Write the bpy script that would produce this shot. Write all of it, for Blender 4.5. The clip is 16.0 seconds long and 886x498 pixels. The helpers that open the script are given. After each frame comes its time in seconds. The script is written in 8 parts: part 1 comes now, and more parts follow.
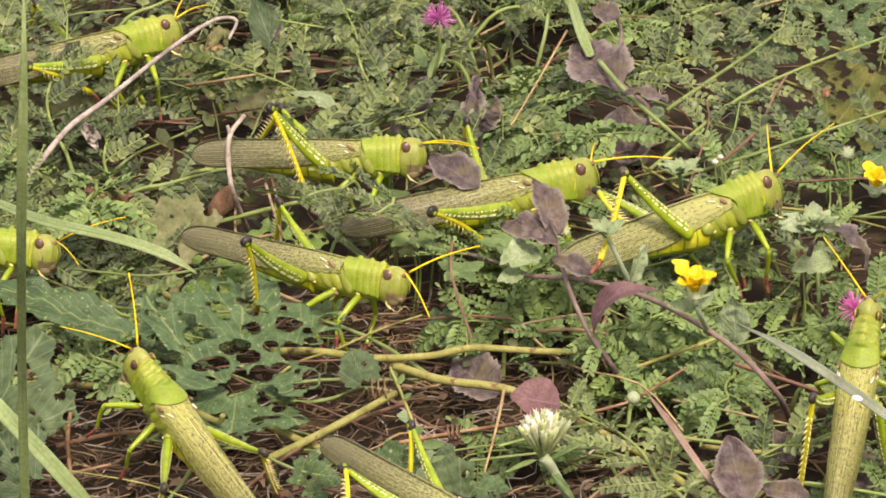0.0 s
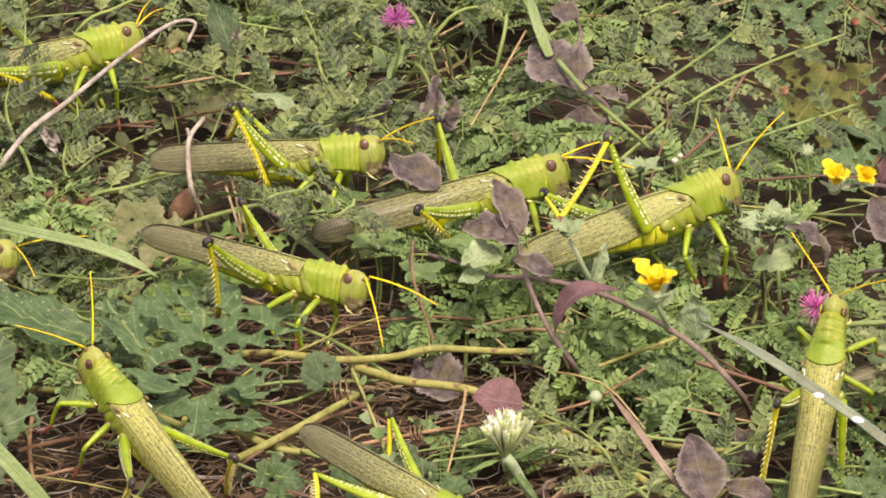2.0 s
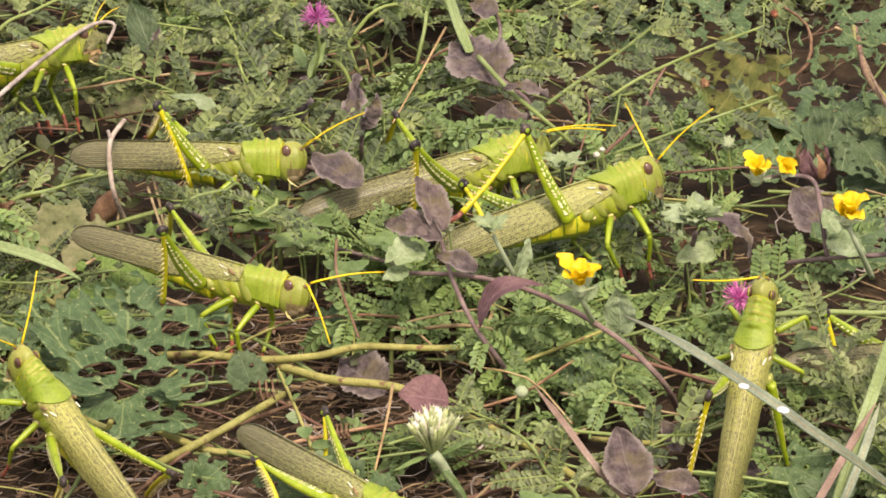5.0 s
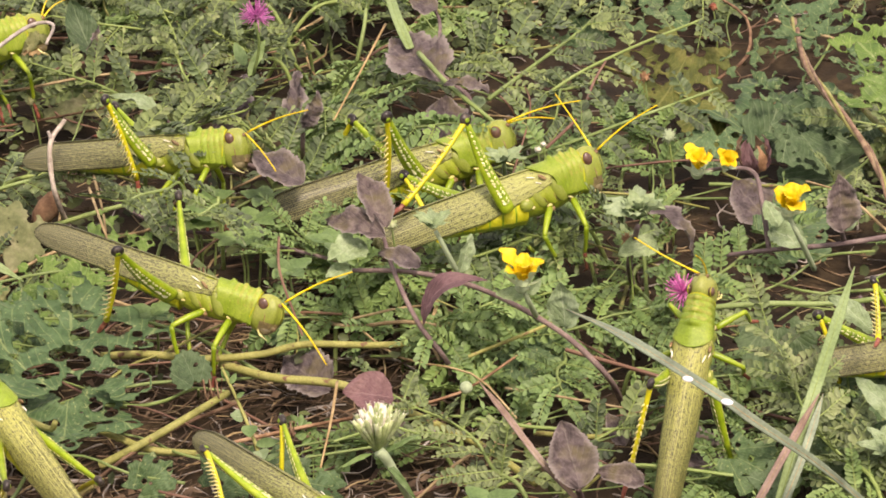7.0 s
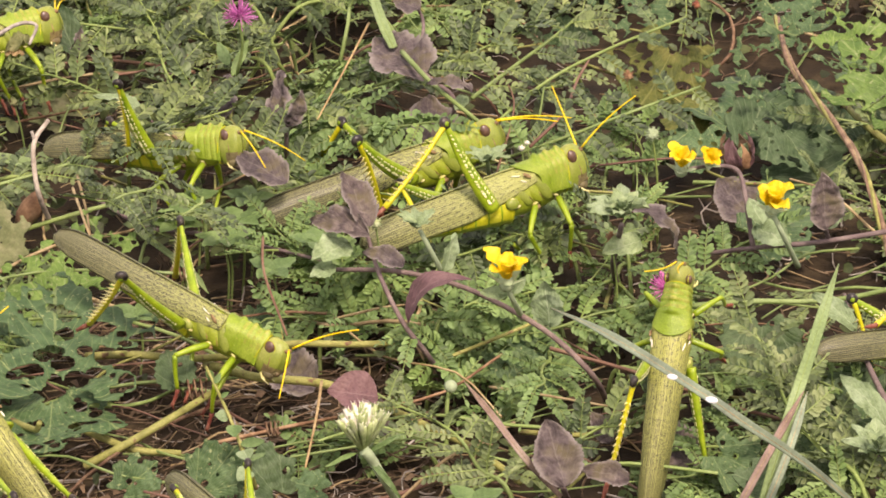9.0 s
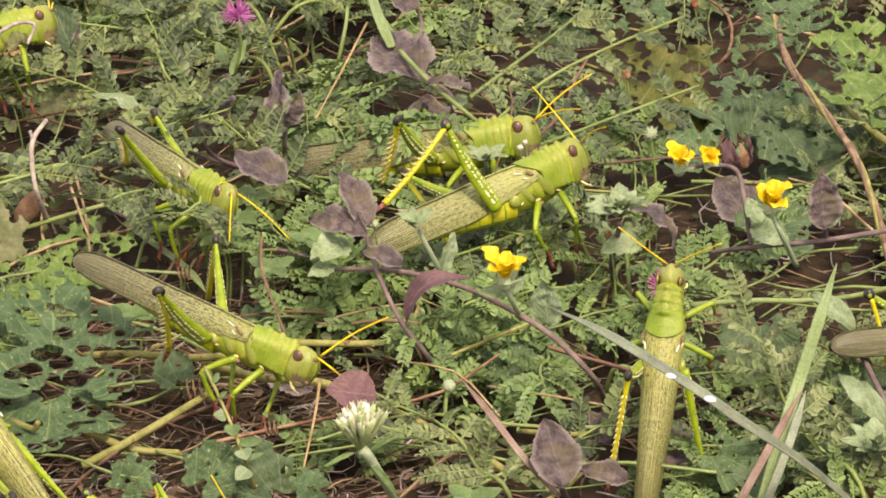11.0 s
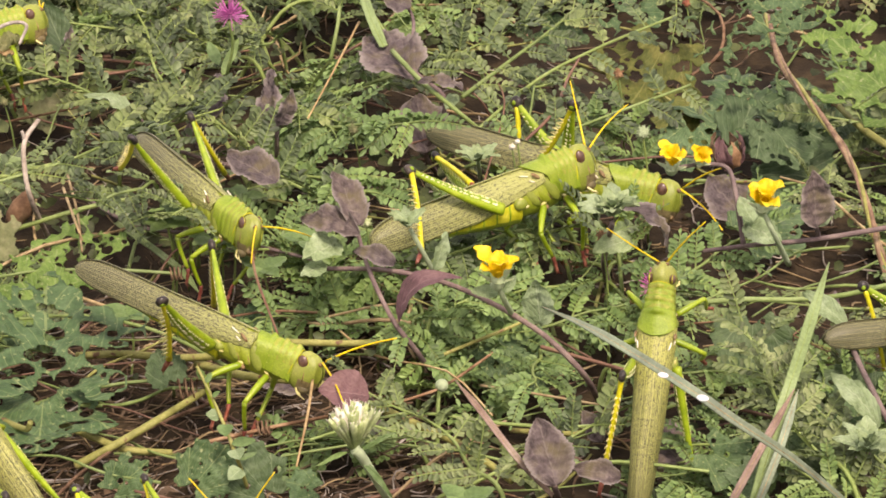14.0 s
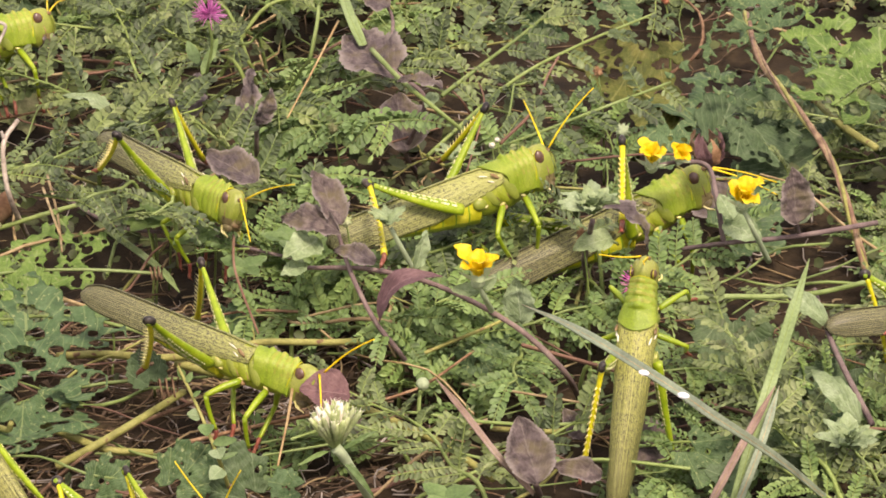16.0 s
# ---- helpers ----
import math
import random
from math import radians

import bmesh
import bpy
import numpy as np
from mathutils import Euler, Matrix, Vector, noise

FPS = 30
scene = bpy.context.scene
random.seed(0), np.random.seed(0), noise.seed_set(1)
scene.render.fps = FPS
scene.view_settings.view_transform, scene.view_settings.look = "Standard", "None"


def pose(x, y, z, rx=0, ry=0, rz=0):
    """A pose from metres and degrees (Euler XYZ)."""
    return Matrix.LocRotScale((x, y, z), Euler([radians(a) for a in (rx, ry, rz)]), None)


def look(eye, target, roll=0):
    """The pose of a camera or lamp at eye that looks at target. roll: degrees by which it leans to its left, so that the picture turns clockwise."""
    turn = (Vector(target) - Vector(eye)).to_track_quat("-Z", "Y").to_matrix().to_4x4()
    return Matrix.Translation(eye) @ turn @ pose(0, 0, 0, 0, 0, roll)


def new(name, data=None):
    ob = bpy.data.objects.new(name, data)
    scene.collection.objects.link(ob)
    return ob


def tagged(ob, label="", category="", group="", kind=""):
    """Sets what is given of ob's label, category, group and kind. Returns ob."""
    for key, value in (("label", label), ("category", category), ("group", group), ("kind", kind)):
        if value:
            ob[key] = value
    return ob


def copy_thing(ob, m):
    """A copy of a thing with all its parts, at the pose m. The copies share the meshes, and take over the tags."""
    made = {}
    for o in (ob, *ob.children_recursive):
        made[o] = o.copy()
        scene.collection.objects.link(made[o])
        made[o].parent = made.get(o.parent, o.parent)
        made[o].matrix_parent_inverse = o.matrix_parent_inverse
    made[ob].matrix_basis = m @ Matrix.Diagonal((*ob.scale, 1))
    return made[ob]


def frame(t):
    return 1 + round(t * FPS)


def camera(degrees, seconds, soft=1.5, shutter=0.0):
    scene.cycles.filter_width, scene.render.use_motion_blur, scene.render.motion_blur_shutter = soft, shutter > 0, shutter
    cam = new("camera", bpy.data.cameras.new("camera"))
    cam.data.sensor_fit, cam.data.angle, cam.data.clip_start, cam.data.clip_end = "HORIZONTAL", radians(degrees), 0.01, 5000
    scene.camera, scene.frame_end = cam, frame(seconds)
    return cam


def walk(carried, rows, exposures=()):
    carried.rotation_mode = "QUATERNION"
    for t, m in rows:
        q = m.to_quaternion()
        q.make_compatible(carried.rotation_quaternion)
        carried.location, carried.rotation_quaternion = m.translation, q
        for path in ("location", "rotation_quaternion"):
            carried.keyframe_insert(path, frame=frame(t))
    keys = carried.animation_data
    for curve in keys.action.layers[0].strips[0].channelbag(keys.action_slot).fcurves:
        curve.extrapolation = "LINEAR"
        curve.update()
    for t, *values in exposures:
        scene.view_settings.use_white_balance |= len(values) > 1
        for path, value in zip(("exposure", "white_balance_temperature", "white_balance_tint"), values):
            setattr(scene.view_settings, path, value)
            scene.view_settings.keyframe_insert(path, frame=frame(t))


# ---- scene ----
# ---------------------------------------------------------------- camera: a tripod pan
cam = camera(17.0, 16.0, soft=1.75)
PAN = [
    (0, 0.000, -24.000, 0.000),
    (0.5, 0.003, -23.973, 0.001),
    (1, -0.228, -23.987, -0.046),
    (1.5, -0.536, -23.967, -0.108),
    (2, -0.828, -23.985, -0.167),
    (2.5, -0.990, -23.995, -0.200),
    (3, -1.312, -23.998, -0.265),
    (3.5, -1.633, -24.000, -0.330),
    (4, -1.920, -24.019, -0.388),
    (6.5, -3.328, -24.101, -0.673),
    (7, -3.654, -24.131, -0.739),
    (7.5, -3.789, -24.145, -0.766),
    (8, -3.885, -24.157, -0.786),
    (8.5, -3.954, -24.145, -0.800),
    (9, -3.990, -24.155, -0.807),
    (11.5, -4.025, -24.169, -0.814),
    (12, -4.025, -24.171, -0.814),
    (12.5, -4.043, -24.174, -0.818),
    (13, -4.072, -24.168, -0.823),
    (13.5, -4.178, -24.172, -0.845),
    (14, -4.187, -24.181, -0.847),
    (14.5, -4.198, -24.177, -0.849),
    (15, -4.270, -24.186, -0.863),
    (15.5, -4.331, -24.193, -0.876),
    (16, -4.603, -24.215, -0.931),
]
walk(cam, [(t, pose(0, 0, 0.595, 90 + pitch, 0, yaw) @ pose(0, 0, 0, 0, 0, roll)) for t, yaw, pitch, roll in PAN], [(0, 0.99, 7400, 27), (16, 0.95, 7400, 27)])

# ---------------------------------------------------------------- bright overcast daylight
world = bpy.data.worlds.new("overcast_sky")
scene.world = world
world.use_nodes = True
wn, wl = world.node_tree.nodes, world.node_tree.links
sky = wn.new("ShaderNodeTexSky")
sky.sky_type, sky.sun_disc, sky.sun_elevation, sky.sun_rotation = "NISHITA", False, radians(58), radians(150)
sky.air_density, sky.dust_density = 1.0, 4.0
grey = wn.new("ShaderNodeMixRGB")
grey.inputs[0].default_value, grey.inputs[2].default_value = 0.55, (9.0, 9.2, 9.6, 1)
wl.new(sky.outputs[0], grey.inputs[1])
wl.new(grey.outputs[0], wn["Background"].inputs[0])
wn["Background"].inputs[1].default_value = 0.092
sun = new("sun", bpy.data.lights.new("sun", "SUN"))
sun.data.energy, sun.data.angle, sun.data.color = 2.1, radians(11), (1.0, 0.95, 0.86)
sun.matrix_basis = look((0.6, -0.9, 3), (0.1, 1.1, 0))


# ---------------------------------------------------------------- materials
def nodes_of(name):
    m = bpy.data.materials.new(name)
    m.use_nodes = True
    return m, m.node_tree.nodes, m.node_tree.links, m.node_tree.nodes["Principled BSDF"]


def ramp(n, l, src, stops):
    r = n.new("ShaderNodeValToRGB")
    e = r.color_ramp.elements
    while len(e) < len(stops):
        e.new(0.5)
    for el, (p, c) in zip(e, stops):
        el.position, el.color = p, (*c, 1)
    l.new(src, r.inputs[0])
    return r


def noise_tex(n, l, vec, scale, detail=4, rough=0.6):
    t = n.new("ShaderNodeTexNoise")
    t.inputs["Scale"].default_value, t.inputs["Detail"].default_value, t.inputs["Roughness"].default_value = scale, detail, rough
    if vec:
        l.new(vec, t.inputs["Vector"])
    return t


def mixed(n, l, fac, a, b, mode="MIX"):
    m = n.new("ShaderNodeMixRGB")
    m.blend_type = mode
    for k, v in enumerate((fac, a, b)):
        if isinstance(v, (int, float)):
            m.inputs[k].default_value = v
        elif isinstance(v, tuple):
            m.inputs[k].default_value = (*v, 1)
        else:
            l.new(v, m.inputs[k])
    return m.outputs[0]


def organic(name, dark, mid, light, scale=120, rough=0.55, through_light=0.0, bump=0.3, fine=900, vary=0.25, spec=0.3, speck=None):
    """A living or dead plant (or insect) surface: tone in patches, fine grain, relief, per-piece variation."""
    m, n, l, b = nodes_of(name)
    tc = n.new("ShaderNodeTexCoord")
    geo = n.new("ShaderNodeNewGeometry")
    info = n.new("ShaderNodeObjectInfo")
    big = noise_tex(n, l, tc.outputs["Object"], scale)
    small = noise_tex(n, l, tc.outputs["Object"], fine, 3)
    col = ramp(n, l, big.outputs[0], [(0.3, dark), (0.5, mid), (0.72, light)]).outputs[0]
    grain = ramp(n, l, small.outputs[0], [(0.3, (0.62, 0.62, 0.62)), (0.7, (1.25, 1.25, 1.25))]).outputs[0]
    col = mixed(n, l, 0.55, col, grain, "MULTIPLY")
    isl = ramp(n, l, geo.outputs["Random Per Island"], [(0.0, (1 - vary,) * 3), (1.0, (1 + vary, 1 + vary * 0.9, 1 + vary * 0.6))]).outputs[0]
    col = mixed(n, l, 1.0, col, isl, "MULTIPLY")
    obr = ramp(n, l, info.outputs["Random"], [(0.0, (1 - vary * 0.8,) * 3), (0.5, (1, 1, 1)), (1.0, (1 + vary, 1 + vary * 0.7, 1 + vary * 0.2))]).outputs[0]
    col = mixed(n, l, 1.0, col, obr, "MULTIPLY")
    if speck:
        sp = noise_tex(n, l, tc.outputs["Object"], speck[0], 2)
        col = mixed(n, l, ramp(n, l, sp.outputs[0], [(speck[1], (0, 0, 0)), (speck[1] + (speck[3] if len(speck) > 3 else 0.06), (1, 1, 1))]).outputs[0], col, speck[2])
    l.new(col, b.inputs["Base Color"])
    b.inputs["Roughness"].default_value = rough
    b.inputs["Specular IOR Level"].default_value = spec
    bp = n.new("ShaderNodeBump")
    bp.inputs["Strength"].default_value, bp.inputs["Distance"].default_value = bump, 0.0006
    l.new(small.outputs[0], bp.inputs["Height"])
    l.new(bp.outputs[0], b.inputs["Normal"])
    if through_light:
        tr = n.new("ShaderNodeBsdfTranslucent")
        mx = n.new("ShaderNodeMixShader")
        mx.inputs[0].default_value = through_light
        l.new(col, tr.inputs[0])
        l.new(b.outputs[0], mx.inputs[1])
        l.new(tr.outputs[0], mx.inputs[2])
        l.new(mx.outputs[0], n["Material Output"].inputs[0])
    return m


def veined(name, dark, mid, light, vein, freq, scale=90, rough=0.6, through_light=0.2, vary=0.15, spots=None, edge=None):
    """A leaf blade with UV veins: u runs from the stalk to the tip, v across (0 is the midrib)."""
    m = organic(name, dark, mid, light, scale, rough, through_light, 0.35, 700, vary, 0.25, spots)
    n, l = m.node_tree.nodes, m.node_tree.links
    b = n["Principled BSDF"]
    uv = n.new("ShaderNodeUVMap")
    sep = n.new("ShaderNodeSeparateXYZ")
    l.new(uv.outputs[0], sep.inputs[0])

    def math_node(op, a, c=0.0):
        q = n.new("ShaderNodeMath")
        q.operation = op
        for k, v in enumerate((a, c)):
            if isinstance(v, (int, float)):
                q.inputs[k].default_value = v
            else:
                l.new(v, q.inputs[k])
        return q.outputs[0]
    av = math_node("ABSOLUTE", sep.outputs[1])
    side = math_node("SUBTRACT", sep.outputs[0], math_node("MULTIPLY", av, 0.55))
    saw = math_node("ABSOLUTE", math_node("SUBTRACT", math_node("FRACT", math_node("MULTIPLY", side, freq)), 0.5))
    lat = math_node("LESS_THAN", saw, 0.06)
    mid_rib = math_node("LESS_THAN", av, 0.035)
    rib = math_node("MAXIMUM", math_node("MULTIPLY", lat, 0.55), mid_rib)
    old = b.inputs["Base Color"].links[0].from_socket
    col = mixed(n, l, math_node("MULTIPLY", rib, 0.5), old, vein)
    if edge:
        e = ramp(n, l, av, [(0.72, (0, 0, 0)), (0.98, (0.8, 0.8, 0.8))])
        col = mixed(n, l, e.outputs[0], col, edge)
    for link in list(old.links):
        if link.to_socket.name in ("Base Color", "Color") and link.to_node.type in ("BSDF_PRINCIPLED", "BSDF_TRANSLUCENT"):
            l.new(col, link.to_socket)
    bp = n.new("ShaderNodeBump")
    bp.inputs["Strength"].default_value, bp.inputs["Distance"].default_value = 0.45, 0.0012
    l.new(math_node("MINIMUM", saw, 0.3), bp.inputs["Height"])
    l.new(b.inputs["Normal"].links[0].from_socket, bp.inputs["Normal"])
    l.new(bp.outputs[0], b.inputs["Normal"])
    return m


FROND = organic("frond_leaflets", (0.058, 0.093, 0.039), (0.103, 0.153, 0.069), (0.189, 0.243, 0.132), 60, 0.5, 0.15, 0.2, 900, 0.48)
FROND_B = organic("fresh_leaflets", (0.087, 0.160, 0.047), (0.149, 0.247, 0.082), (0.227, 0.339, 0.137), 60, 0.5, 0.15, 0.2, 900, 0.25)
# darker than the herbs' green: the shade low down is put into the colour
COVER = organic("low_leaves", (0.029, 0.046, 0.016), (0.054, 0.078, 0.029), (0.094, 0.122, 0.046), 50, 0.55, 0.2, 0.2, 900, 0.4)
BROAD = veined("holed_blade", (0.040, 0.085, 0.034), (0.070, 0.133, 0.052), (0.114, 0.193, 0.087), (0.27, 0.34, 0.13), 6, 90, 0.5, 0.2, 0.15, (480, 0.63, (0.26, 0.31, 0.13)))
BROAD_DARK = veined("shaded_blade", (0.037, 0.072, 0.030), (0.067, 0.116, 0.048), (0.104, 0.160, 0.075), (0.22, 0.29, 0.15), 6, 90, 0.55, 0.2, 0.12, (420, 0.70, (0.2, 0.26, 0.14)))
BROAD_FRESH = veined("fresh_blade", (0.065, 0.132, 0.028), (0.115, 0.207, 0.044), (0.188, 0.301, 0.074), (0.27, 0.34, 0.13), 6, 90, 0.5, 0.2, 0.15, (480, 0.63, (0.26, 0.31, 0.13)))
BROAD_YELLOW = veined("yellowing_blade", (0.075, 0.10, 0.022), (0.13, 0.155, 0.034), (0.22, 0.22, 0.055), (0.27, 0.28, 0.09), 6, 90, 0.6, 0.3, 0.1, (300, 0.68, (0.05, 0.04, 0.015)))
PURPLE = veined("purple_blade", (0.060, 0.048, 0.048), (0.115, 0.094, 0.094), (0.205, 0.178, 0.166), (0.19, 0.165, 0.14), 7, 240, 0.8, 0.12, 0.18, (110, 0.50, (0.125, 0.105, 0.06), 0.25), (0.27, 0.24, 0.21))
MAROON = veined("maroon_blade", (0.10, 0.055, 0.055), (0.17, 0.095, 0.10), (0.23, 0.14, 0.135), (0.28, 0.18, 0.17), 6, 90, 0.7, 0.15, 0.12)
GREYGREEN = veined("downy_blade", (0.184, 0.270, 0.125), (0.276, 0.380, 0.192), (0.386, 0.500, 0.298), (0.46, 0.54, 0.36), 7, 110, 0.85, 0.2, 0.15)
PALE = organic("pale_withered", (0.11, 0.135, 0.055), (0.18, 0.205, 0.09), (0.29, 0.29, 0.16), 90, 0.8, 0.2, 0.6, 500, 0.2)
DRY = organic("dry_brown", (0.10, 0.055, 0.03), (0.22, 0.13, 0.075), (0.38, 0.26, 0.16), 110, 0.85, 0.1, 0.6, 700, 0.3)
RUBBISH = organic("rotting_stalks", (0.062, 0.041, 0.025), (0.140, 0.095, 0.059), (0.280, 0.205, 0.131), 110, 0.9, 0, 0.6, 700, 0.4)
STRAW = organic("straw", (0.22, 0.15, 0.07), (0.36, 0.27, 0.14), (0.52, 0.42, 0.24), 80, 0.75, 0, 0.3, 900, 0.3)
GREYSTEM = organic("dead_grey_stem", (0.195, 0.169, 0.138), (0.351, 0.312, 0.263), (0.546, 0.507, 0.438), 110, 0.85, 0, 0.7, 900, 0.15)
VINE = organic("vine_bark", (0.16, 0.16, 0.045), (0.25, 0.26, 0.075), (0.36, 0.36, 0.13), 110, 0.6, 0, 0.5, 1200, 0.15, 0.3, (160, 0.63, (0.17, 0.09, 0.05)))
VINE_RED = organic("red_vine_bark", (0.12, 0.07, 0.045), (0.23, 0.145, 0.09), (0.37, 0.28, 0.17), 160, 0.6, 0, 0.5, 1200, 0.15)
STEM = organic("green_stem", (0.12, 0.18, 0.05), (0.19, 0.27, 0.08), (0.27, 0.36, 0.14), 60, 0.55, 0, 0.3, 1200, 0.2)
PURSTEM = organic("purple_stem", (0.11, 0.08, 0.08), (0.19, 0.14, 0.13), (0.29, 0.23, 0.20), 90, 0.85, 0, 0.7, 1500, 0.15)
REDSTEM = organic("red_twig", (0.117, 0.060, 0.040), (0.189, 0.105, 0.070), (0.261, 0.170, 0.110), 70, 0.6, 0, 0.3, 1200, 0.2)
GRASS = veined("grass_blade", (0.172, 0.253, 0.094), (0.253, 0.356, 0.143), (0.345, 0.460, 0.220), (0.27, 0.38, 0.2), 0.0001, 40, 0.5, 0.25, 0.1)
GRASS_GREY = organic("old_grass", (0.162, 0.202, 0.135), (0.235, 0.297, 0.200), (0.314, 0.392, 0.260), 40, 0.6, 0.15, 0.3, 900, 0.1)
PINKDRY = organic("pinkish_dry_grass", (0.20, 0.135, 0.10), (0.29, 0.21, 0.165), (0.38, 0.32, 0.25), 60, 0.6, 0.15, 0.3, 900, 0.1)
YELLOW = organic("yellow_petal", (0.68, 0.42, 0.006), (0.84, 0.60, 0.012), (0.92, 0.74, 0.05), 120, 0.5, 0.25, 0.2, 600, 0.08)
PINK = organic("pink_filament", (0.575, 0.112, 0.414), (0.759, 0.224, 0.598), (0.920, 0.512, 0.782), 200, 0.6, 0.2, 0.0, 600, 0.2)
FLORET = organic("green_white_floret", (0.32, 0.44, 0.16), (0.50, 0.60, 0.28), (0.70, 0.76, 0.50), 150, 0.6, 0.2, 0.2, 900, 0.2)
RED = organic("red_wart", (0.150, 0.036, 0.026), (0.225, 0.072, 0.039), (0.275, 0.144, 0.078), 200, 0.6)
WATER = bpy.data.materials.new("water_drop")
WATER.use_nodes = True
WATER.node_tree.nodes["Principled BSDF"].inputs["Base Color"].default_value = (0.95, 0.97, 0.97, 1)
WATER.node_tree.nodes["Principled BSDF"].inputs["Roughness"].default_value = 0.03
WATER.node_tree.nodes["Principled BSDF"].inputs["Transmission Weight"].default_value = 0.35
# brown soil taken down to near-black, so the plants' shade is in its colour
SOIL = organic("dry_soil_shade_toned", (0.013, 0.009, 0.004), (0.030, 0.020, 0.009), (0.068, 0.048, 0.022), 45, 0.95, 0, 1.0, 500, 0.1)

# insect surfaces
BODY = organic("insect_green", (0.156, 0.215, 0.010), (0.226, 0.288, 0.021), (0.312, 0.353, 0.048), 55, 0.38, 0, 0.25, 1500, 0.06, 0.45)
SHIELD = organic("insect_shield", (0.133, 0.215, 0.010), (0.195, 0.288, 0.019), (0.289, 0.361, 0.048), 60, 0.42, 0, 0.5, 1300, 0.06, 0.4, (700, 0.70, (0.42, 0.46, 0.10)))
FOLD = organic("insect_fold", (0.211, 0.249, 0.024), (0.281, 0.314, 0.044), (0.359, 0.378, 0.080), 200, 0.45, 0, 0.4, 1500, 0.06, 0.4)
FACE = organic("insect_face", (0.140, 0.189, 0.018), (0.211, 0.262, 0.036), (0.304, 0.327, 0.080), 60, 0.4, 0, 0.3, 1500, 0.05, 0.4)
JAW = organic("insect_jaw", (0.085, 0.070, 0.035), (0.17, 0.14, 0.065), (0.27, 0.24, 0.11), 260, 0.55, 0, 0.6)
BELLY = organic("insect_belly", (0.34, 0.36, 0.012), (0.45, 0.46, 0.022), (0.56, 0.55, 0.07), 150, 0.4, 0, 0.2, 1500, 0.1)
FLANK = organic("insect_flank", (0.12, 0.21, 0.008), (0.17, 0.28, 0.012), (0.24, 0.36, 0.02), 200, 0.4, 0, 0.4, 1500, 0.06, 0.4)
LIMB = organic("insect_limb", (0.153, 0.247, 0.008), (0.225, 0.332, 0.012), (0.324, 0.418, 0.030), 120, 0.35, 0, 0.2, 1500, 0.06, 0.5)
SHIN = organic("insect_shin", (0.42, 0.40, 0.008), (0.54, 0.51, 0.012), (0.62, 0.60, 0.03), 120, 0.38, 0, 0.2, 1500, 0.06, 0.45)
KNEE = organic("insect_knee", (0.012, 0.010, 0.010), (0.025, 0.022, 0.020), (0.07, 0.06, 0.05), 400, 0.3)
EYE_M = organic("insect_eye", (0.060, 0.030, 0.018), (0.105, 0.055, 0.034), (0.16, 0.095, 0.06), 500, 0.28, 0, 0.1, 2500, 0.05, 0.6)
IVORY = organic("ivory_dot", (0.52, 0.55, 0.26), (0.66, 0.67, 0.38), (0.76, 0.76, 0.52), 300, 0.45)
SPINE = organic("pale_spine", (0.50, 0.47, 0.16), (0.62, 0.58, 0.24), (0.72, 0.68, 0.36), 200, 0.45)
WHITE = organic("ivory_mark", (0.62, 0.58, 0.44), (0.76, 0.73, 0.60), (0.85, 0.83, 0.72), 300, 0.45, 0, 0.1, 1500, 0.1)
CLAW = organic("red_foot", (0.17, 0.040, 0.028), (0.27, 0.085, 0.055), (0.38, 0.18, 0.12), 400, 0.45)
SEAM = organic("insect_seam", (0.10, 0.065, 0.03), (0.20, 0.13, 0.06), (0.36, 0.27, 0.14), 400, 0.5)
FEELER = organic("yellow_feeler", (0.68, 0.48, 0.005), (0.80, 0.62, 0.01), (0.86, 0.72, 0.04), 200, 0.4)


